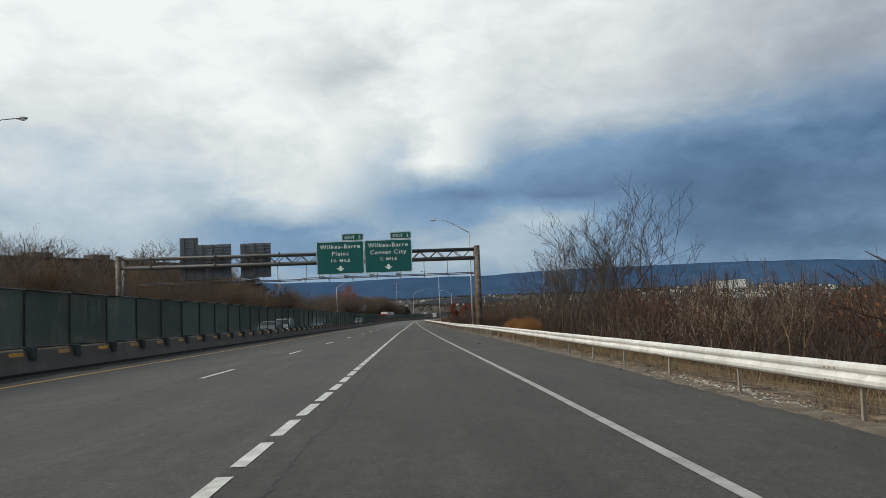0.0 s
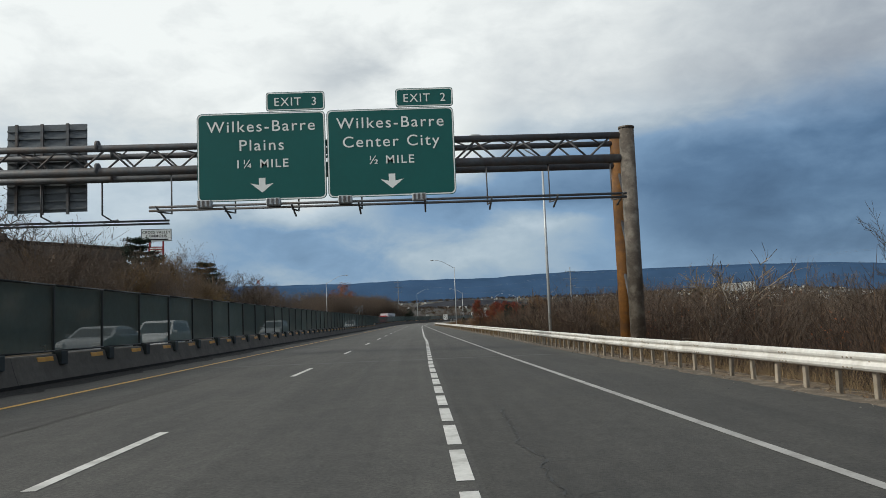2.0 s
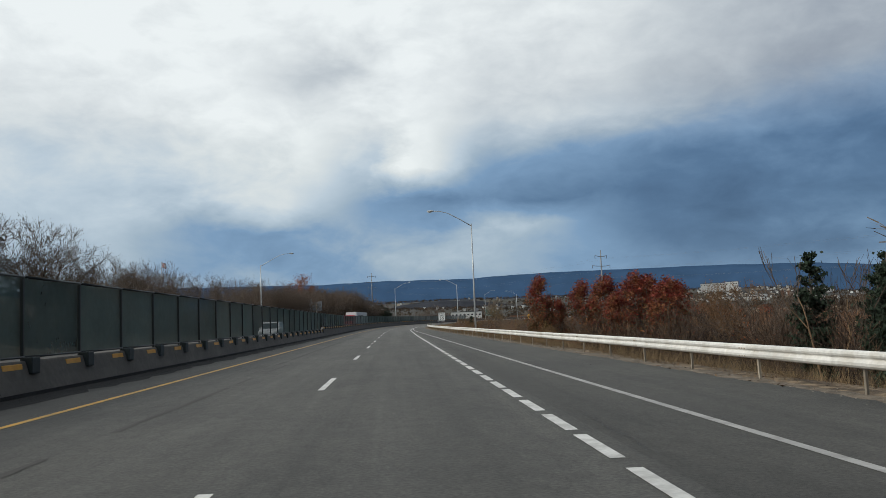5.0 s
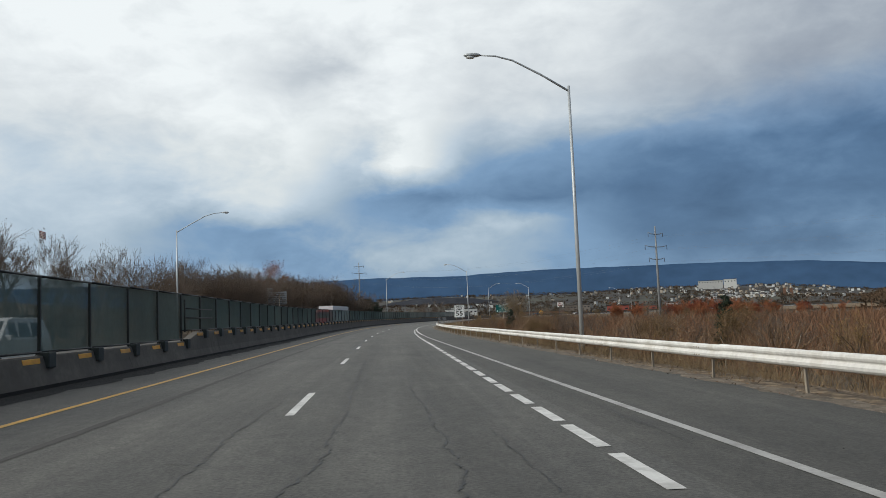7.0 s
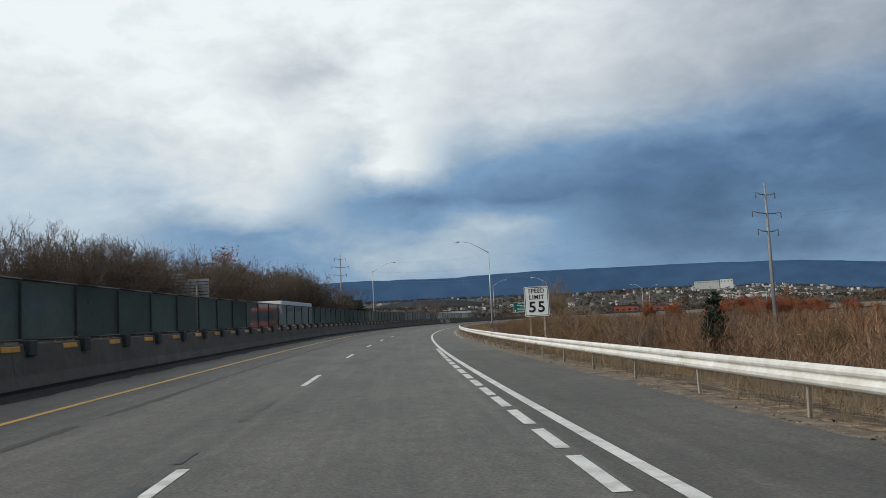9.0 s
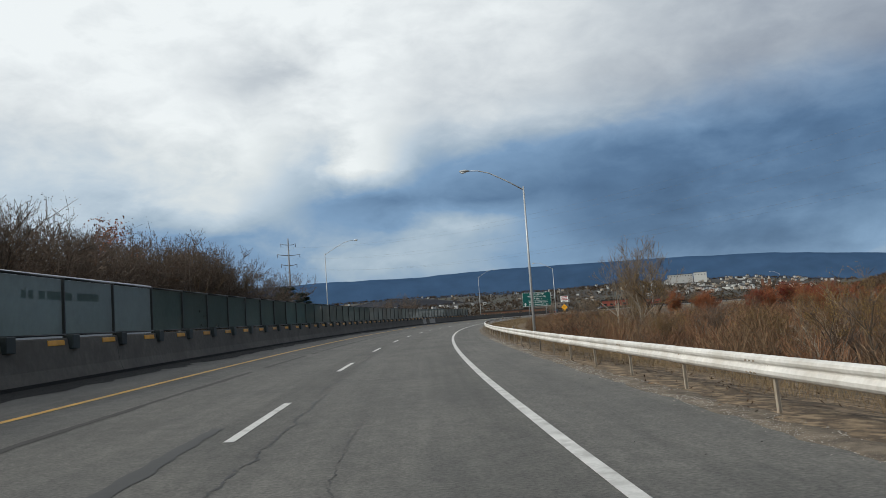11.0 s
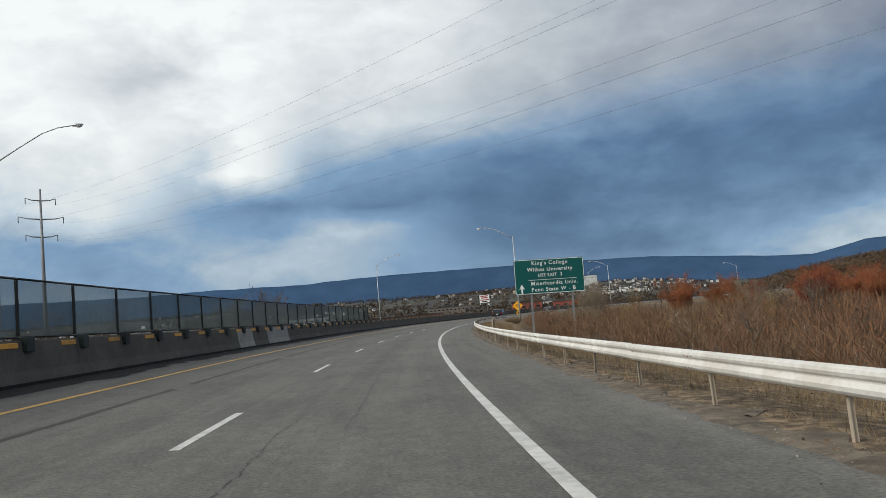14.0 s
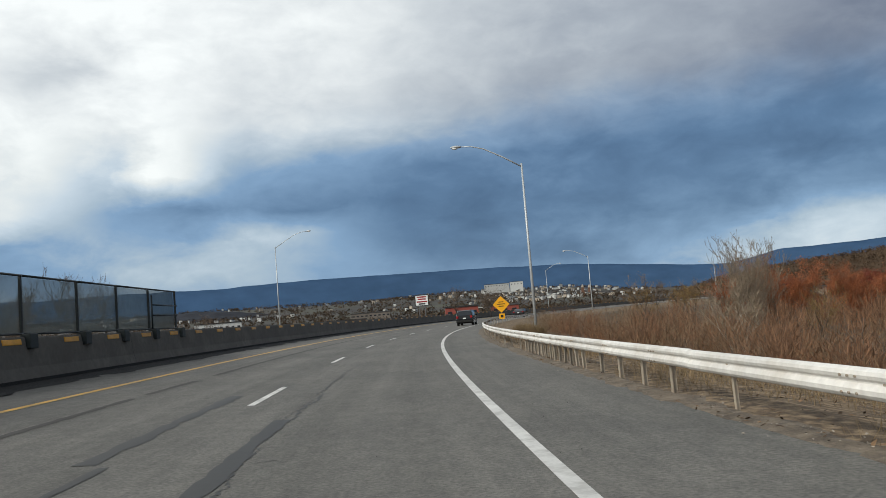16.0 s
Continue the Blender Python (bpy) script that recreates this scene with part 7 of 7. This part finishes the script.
# ---- buildings ----
def hall(x0, x1, y0, y1, z0, z1, mat, label, windows=6):
    g = thing("building", pose((x0 + x1) / 2, (y0 + y1) / 2, z0), label, "building")
    w, d, h = (x1 - x0) / 2, (y1 - y0) / 2, z1 - z0
    part("wall", boxed(-w, w, -d, d, -3, h), M[mat], g)
    part("parapet", boxed(-w - 0.15, w + 0.15, -d - 0.15, d + 0.15, h + 0.003, h + 0.6, 0.04), M["roof_dark"], g)
    for k in range(windows):
        y = -d + (k + 0.5) * 2 * d / windows
        for zz in (h - 2.6,):
            part("window", boxed(w - 0.05, w + 0.06, y - 1.1, y + 1.1, zz - 0.7, zz + 0.8), M["window_dark"], g)
    for k in range(max(2, windows // 2)):
        x = -w + (k + 0.5) * 2 * w / max(2, windows // 2)
        part("window", boxed(x - 0.9, x + 0.9, -d - 0.06, -d + 0.05, h - 3.3, h - 1.8), M["window_dark"], g)
    return g


store = hall(-11, 11, -24, 24, 7, 15.7, "drab_brick", "long grey-brown commercial building with a flat roof", 5)
store.matrix_basis = pose(-74.9, 180.3, 7, 0, 0, -32.7)
for x, y in ((6.0, 2.0), (5.0, -11.0)):
    part("roof_unit", boxed(x - 1.6, x + 1.6, y - 2.2, y + 2.2, 9.31, 10.7, 0.05), M["gantry"], store, "grey rooftop ventilation unit")


def house_proto(mat, label, w, d, h, rise):
    g = thing("house", pose(0, -520, -60), label, "house", "houses of the far town")
    part("wall", boxed(-w, w, -d, d, -4, h), M[mat], g)
    bm = bmesh.new()
    a = [bm.verts.new(v) for v in ((-w - .4, -d - .4, h), (w + .4, -d - .4, h), (w + .4, d + .4, h), (-w - .4, d + .4, h), (-w - .4, 0, h + rise), (w + .4, 0, h + rise))]
    for f in ((0, 1, 5, 4), (2, 3, 4, 5), (1, 2, 5), (3, 0, 4), (3, 2, 1, 0)):
        bm.faces.new([a[k] for k in f])
    part("roof", bm, M["roof_dark"], g)
    for x in (-w * 0.5, w * 0.5):
        for z in (h * 0.3, h * 0.75):
            part("window", boxed(x - 0.5, x + 0.5, -d - 0.05, -d + 0.02, z - 0.6, z + 0.6), M["window_dark"], g)
    return g


HOUSES = [house_proto("house_white", "small white gabled house in the far town", 5, 4, 6, 2.8), house_proto("house_white", "white two-storey gabled house in the far town", 4, 5.5, 7, 3.2),
          house_proto("house_tan", "tan gabled house in the far town", 6, 4.5, 5.5, 2.6), house_proto("house_white", "long white commercial shed in the far town", 16, 7, 6, 1.2)]
first_use = set()
R = random.Random(77)
for k in range(290):
    if k < 180:
        b, r = min(R.gauss(26, 3.2), 33 - R.random()), R.uniform(1400, 2300)
    elif k < 240:
        b, r = R.uniform(4, 24), R.uniform(1200, 3000)
    else:
        b, r = R.uniform(-12, 6), R.uniform(900, 2200)
    x, y = 20 + math.sin(radians(b)) * r, 300 + math.cos(radians(b)) * r
    h = HOUSES[3] if k % 29 == 0 else HOUSES[R.randrange(3)]
    f = R.uniform(0.40, 0.66)
    m = pose(x, y, float(ground_z([x], [y])[0]) + 2.0, 0, 0, R.uniform(0, 360)) @ Matrix.Diagonal((f, f, f, 1))
    if h.name in first_use:
        c = copy_thing(h, m)
        c.matrix_basis = m
    else:
        first_use.add(h.name)
        h.matrix_basis = m


def far_hall(x, y, top, width, depth, height, mat, label, windows=7):
    """A flat-roofed hall far off, turned to the road, its roof at the height top."""
    bearing = math.degrees(math.atan2(x - 10, y - 300))
    g = thing("building", pose(x, y, top - height, 0, 0, -bearing), label, "building")
    low = min(-2.0, float(ground_z([x], [y])[0]) - 3 - (top - height))
    part("wall", boxed(-width / 2, width / 2, -depth / 2, depth / 2, low, height), M[mat], g)
    part("roof", boxed(-width / 2 - 0.5, width / 2 + 0.5, -depth / 2 - 0.5, depth / 2 + 0.5, height + 0.01, height + 0.8), M["roof_dark"], g)
    for k in range(windows):
        xx = -width / 2 + (k + 0.5) * width / windows
        part("window", boxed(xx - 1.2, xx + 1.2, -depth / 2 - 0.15, -depth / 2 + 0.1, height * 0.45, height * 0.65), M["window_dark"], g)
    return g


far_hall(862, 2280, 71, 62, 30, 9, "house_white", "large white flat-roofed building on the town's hill", 9)
far_hall(908, 2262, 73, 32, 30, 12, "house_white", "white block beside the large building on the hill", 4)
far_hall(192, 847, 5.6, 18, 10, 6.0, "red_clad", "red roadside shed below the town", 4)
far_hall(214, 838, 4.6, 15, 10, 4.6, "red_clad", "low red roadside building below the town", 3)
far_hall(90, 1180, 11, 40, 20, 8, "house_white", "white industrial building in the valley", 8)
far_hall(40, 1130, 6, 42, 20, 5, "drab_brick", "long brown shed in the valley", 9)
far_hall(250, 1250, 11, 40, 22, 6, "drab_brick", "long grey industrial building in the valley", 9)
far_hall(160, 1050, 4, 60, 20, 6, "brick", "long red-brown shed in the valley", 9)
far_hall(-20, 1100, 3, 44, 18, 6, "house_tan", "grey industrial roof in the valley", 8)
for k, b in enumerate((24.6, 25.0)):
    x, y = -2.2 + math.sin(radians(b + 2.3)) * 1740, 178 + math.cos(radians(b + 2.3)) * 1740
    g = thing("church_tower", pose(x, y, float(ground_z([x], [y])[0]), 0, 0, -b), "pale church tower with a pointed cap", "church tower", "church towers")
    part("tower", boxed(-2.6, 2.6, -2.6, 2.6, -4, 15), M["brick"], g)
    bm = bmesh.new()
    tube(bm, [(0, 0, 15), (0, 0, 16.5), (0, 0, 21)], [3.0, 2.4, 0.3], 8)
    part("cap", bm, M["house_tan"], g)


# far woods of the valley, past counting
def far_woods():
    rng = np.random.default_rng(9)
    n = 13500
    b, r = np.radians(rng.uniform(-40, 62, n)), 430 + 2500 * rng.random(n) ** 1.15
    x, y = 20 + np.sin(b) * r, 300 + np.cos(b) * r
    s, off = road_frame(x, y)
    keep = (np.abs(off) > 42) & (rough(x, y, 0.006, 5.0) > -0.30)
    x, y, r = x[keep], y[keep], r[keep]
    z = ground_z(x, y)
    n = len(x)
    h = rng.uniform(4, 8.5, n)
    cs = rng.normal(0, 1, (n, 12, 3)) * np.stack([h * 0.40, h * 0.40, h * 0.24], 1)[:, None] + np.stack([x, y, z + h * 0.42], 1)[:, None]
    ob = leaves("far_woods", cs.reshape(-1, 3), 1.5, M["far_leaf"], rng)
    tagged(ob, "bare grey-brown woods spread over the valley", "woods", kind="stuff")


M["far_leaf"] = material("far_wood_crowns", (0.085, 0.068, 0.052), 1.0, dark=0.6, scales=(0.01, 0.1), island=True, rnd=0.45, tint=(0.10, 0.06, 0.035), tint_amount=0.6, spec=0.0)
far_woods()


def spur_woods():
    """Bare crowns over the brown spur."""
    rng = np.random.default_rng(19)
    co = np.array([v.co for v in SPUR.data.vertices]).reshape(-1, 6, 3)
    n = 7000
    i, j, f, g = rng.integers(0, len(co) - 1, n), rng.integers(0, 4, n), rng.random((n, 1)), rng.random((n, 1))
    c = (co[i, j] * (1 - f) + co[i, j + 1] * f) * (1 - g) + (co[i + 1, j] * (1 - f) + co[i + 1, j + 1] * f) * g
    h = rng.uniform(3, 7, (n, 1))
    cs = (c + np.array([0, 0, 0.5]) * h)[:, None] + rng.normal(0, 1, (n, 9, 3)) * np.stack([h * 0.4, h * 0.4, h * 0.28], 2)
    ob = leaves("far_woods", cs.reshape(-1, 3), 1.1, M["spur_leaf"], rng)
    tagged(ob, "bare brown woods on the spur above the valley", "woods", kind="stuff")


M["spur_leaf"] = material("brown_spur_crowns", (0.125, 0.088, 0.060), 1.0, dark=0.6, scales=(0.01, 0.1), island=True, rnd=0.5, tint=(0.10, 0.06, 0.035), tint_amount=0.6, spec=0.0)
spur_woods()


# ---- vehicles ----
def wheel(parent, x, y, r, w):
    bm = bmesh.new()
    tube(bm, [(x - w / 2, y, r), (x - w / 2 + 0.03, y, r), (x + w / 2 - 0.03, y, r), (x + w / 2, y, r)], [r * 0.93, r, r, r * 0.93], 20)
    t = part("tyre", bm, M["rubber"], parent)
    bm = bmesh.new()
    sgn = 1 if x > 0 else -1
    tube(bm, [(x + sgn * (w / 2 - 0.02), y, r), (x + sgn * (w / 2 + 0.012), y, r)], r * 0.62, 16)
    part("rim", bm, M["pole"], t)


def car(m, paint_mat, label, length=4.6, width=1.86, height=1.68, suv=True):
    """A car facing +y, built from a side outline that narrows upwards."""
    g = thing("car", m, label, "car")
    L, H = length / 2, height
    def arch(y):
        """The edge of a wheel arch, from its front foot over to its rear foot."""
        return [(y + 0.42 * math.cos(a), 0.34 + 0.42 * math.sin(a)) for a in np.linspace(-0.15, math.pi + 0.15, 9)]

    body = [(-L + 0.14, 0.28), (-L, 0.45), (-L - 0.03, 0.72), (-L + 0.03, 0.96), (-L + 0.10, 1.02), (L - 1.30, 1.02), (L - 0.85, 0.98), (L - 0.30, 0.88), (L - 0.06, 0.76), (L, 0.58), (L - 0.06, 0.30)]
    body += arch(L - 0.85) + arch(-L + 0.85)
    cab = [(-L + 0.08, 1.0), (-L + (0.28 if suv else 0.9), H - 0.10), (-L + (0.60 if suv else 1.3), H - 0.01), (L - 2.3, H), (L - 1.95, H - 0.06), (L - 1.15, 1.0)]

    def hull(outline, half, tuck):
        bm = bmesh.new()
        zs = [z for _, z in outline]
        top, bot = max(zs), min(zs)
        sides = []
        for sgn in (-1, 1):
            sides.append([bm.verts.new((sgn * (half - tuck * (z - bot) / (top - bot)), y, z)) for y, z in outline])
        n = len(outline)
        bm.faces.new(sides[0])
        bm.faces.new(sides[1][::-1])
        for k in range(n):
            bm.faces.new((sides[0][k], sides[1][k], sides[1][(k + 1) % n], sides[0][(k + 1) % n]))
        bmesh.ops.recalc_face_normals(bm, faces=bm.faces[:])
        bmesh.ops.bevel(bm, geom=bm.edges[:], offset=0.03, segments=2, affect="EDGES", profile=0.6, clamp_overlap=True)
        return bm

    part("body", hull(body, width / 2, 0.03), paint_mat, g)
    part("cabin", hull(cab, width / 2 - 0.02, 0.16), paint_mat, g)
    part("underbody", boxed(-width / 2 + 0.2, width / 2 - 0.2, -L + 0.3, L - 0.3, 0.22, 0.70), M["rubber"], g)
    if suv:
        for sgn in (-1, 1):
            bm = bmesh.new()
            tube(bm, [(sgn * (width / 2 - 0.26), -L + 0.7, H), (sgn * (width / 2 - 0.26), -L + 0.85, H + 0.05), (sgn * (width / 2 - 0.26), L - 2.5, H + 0.05), (sgn * (width / 2 - 0.26), L - 2.35, H)], 0.022, 6)
            part("roof_rail", bm, M["rubber"], g)
    # glass, set just proud of the cabin
    rear0, rear1 = cab[0], cab[1]
    zq = lambda f: rear0[1] + (rear1[1] - rear0[1]) * f
    yq = lambda f: rear0[0] + (rear1[0] - rear0[0]) * f
    bm = bmesh.new()
    vs = [bm.verts.new(v) for v in ((-width * 0.40, yq(0.18) - 0.012, zq(0.18)), (width * 0.40, yq(0.18) - 0.012, zq(0.18)), (width * 0.36, yq(0.92) - 0.012, zq(0.92)), (-width * 0.36, yq(0.92) - 0.012, zq(0.92)))]
    bm.faces.new(vs)
    part("rear_window", bm, M["window_dark"], g)
    f0, f1 = cab[5], cab[4]
    bm = bmesh.new()
    pts = [(f0[0] + (f1[0] - f0[0]) * f + 0.014, f0[1] + (f1[1] - f0[1]) * f) for f in (0.12, 0.92)]
    bm.faces.new([bm.verts.new(v) for v in ((width * 0.41, pts[0][0], pts[0][1]), (-width * 0.41, pts[0][0], pts[0][1]), (-width * 0.36, pts[1][0], pts[1][1]), (width * 0.36, pts[1][0], pts[1][1]))])
    part("windscreen", bm, M["window_dark"], g)
    for sgn in (-1, 1):
        for ya, yb in ((-L + 0.65, -L + 1.35), (-L + 1.45, -0.1), (0.0, L - 1.75)):
            bm = bmesh.new()
            xo = lambda z: sgn * (width / 2 - 0.02 - 0.16 * (z - 1.015) / (H - 1.015) + 0.008)
            za, zb = 1.10, H - 0.16
            bm.faces.new([bm.verts.new((xo(z), y, z)) for y, z in ((ya, za), (yb, za), (yb - 0.08, zb), (ya + 0.08, zb))])
            part("side_window", bm, M["window_dark"], g)
        part("tail_light", boxed(sgn * (width / 2 - 0.16) - 0.11, sgn * (width / 2 - 0.16) + 0.11, -L - 0.05, -L + 0.1, 0.82, 1.05, 0.02), M["tail_red"], g)
        part("headlight", boxed(sgn * (width / 2 - 0.22) - 0.17, sgn * (width / 2 - 0.22) + 0.17, L - 0.12, L + 0.02, 0.66, 0.82, 0.02), M["lamp_lens"], g)
        part("mirror", boxed(sgn * (width / 2 + 0.06) - 0.09, sgn * (width / 2 + 0.06) + 0.09, L - 1.55, L - 1.42, 1.02, 1.17, 0.02), paint_mat, g)
        for y in (-L + 0.85, L - 0.85):
            wheel(g, sgn * (width / 2 - 0.11), y, 0.35, 0.23)
    part("rear_bumper", boxed(-width / 2 + 0.05, width / 2 - 0.05, -L - 0.09, -L + 0.12, 0.36, 0.60, 0.04), M["rubber"], g)
    part("number_plate", boxed(-0.16, 0.16, -L - 0.045, -L - 0.031, 0.72, 0.86), M["sign_white"], g)
    return g


def truck(m, length, box_mat, cab_mat, label):
    g = thing("truck", m, label, "truck")
    part("trailer", boxed(-1.27, 1.27, -length / 2, length / 2 - 2.6, 1.05, 4.0, 0.04), M[box_mat], g)
    for k, ln in enumerate((0.35, 0.35, 0.5, 1.1, 0.6, 2.2)):
        y = length / 2 - 4.2 - (0.8, 1.35, 2.2, 3.2, 4.5, 6.4)[k]
        for sgn in (-1.276, 1.276):
            part("lettering_bar", boxed(sgn - 0.003, sgn + 0.003, y - ln / 2, y + ln / 2, 3.0, 3.32), M["bracket"], g)
    part("cab", boxed(-1.2, 1.2, length / 2 - 2.2, length / 2 + 0.2, 0.7, 3.3, 0.2), M[cab_mat], g)
    part("bonnet", boxed(-1.0, 1.0, length / 2 + 0.15, length / 2 + 1.6, 0.6, 1.8, 0.2), M[cab_mat], g)
    part("windscreen", boxed(-1.05, 1.05, length / 2 + 0.16, length / 2 + 0.215, 1.95, 2.9), M["window_dark"], g)
    part("chassis", boxed(-0.5, 0.5, -length / 2 + 0.3, length / 2 + 1.2, 0.6, 1.0), M["rubber"], g)
    part("bumper", boxed(-1.1, 1.1, length / 2 + 1.55, length / 2 + 1.75, 0.4, 0.85, 0.04), M["pole"], g)
    for sgn in (-1, 1):
        part("headlight", boxed(sgn * 0.75 - 0.16, sgn * 0.75 + 0.16, length / 2 + 1.58, length / 2 + 1.66, 1.0, 1.25, 0.02), M["lamp_lens"], g)
        for y in (-length / 2 + 1.0, -length / 2 + 2.2, length / 2 - 2.9, length / 2 + 0.7):
            wheel(g, sgn * 1.05, y, 0.5, 0.3)
    return g


car(placed(524, 2.0), M["black_paint"], "black sport utility car driving ahead in the lane")
car(placed(575, 2.0), M["black_paint"], "dark car further ahead near the ramp", suv=False, height=1.45)
car(placed(202.2, -10.3, turn=180), M["white_paint"], "white sport utility car in the opposing lanes")
car(placed(82.8, -10.2, turn=180), M["silver_paint"], "silver car in the opposing lanes", suv=False, height=1.45)
car(placed(90.5, -10.2, turn=180), M["white_paint"], "white car in the opposing lanes", suv=True)
car(placed(122.4, -10.2, turn=180), M["silver_paint"], "silver sport utility car in the opposing lanes", suv=True)
truck(placed(323.8, -14.0, turn=180, level=True), 18.6, "white_paint", "red_paint", "white semi-trailer with a red tractor in the opposing lanes")
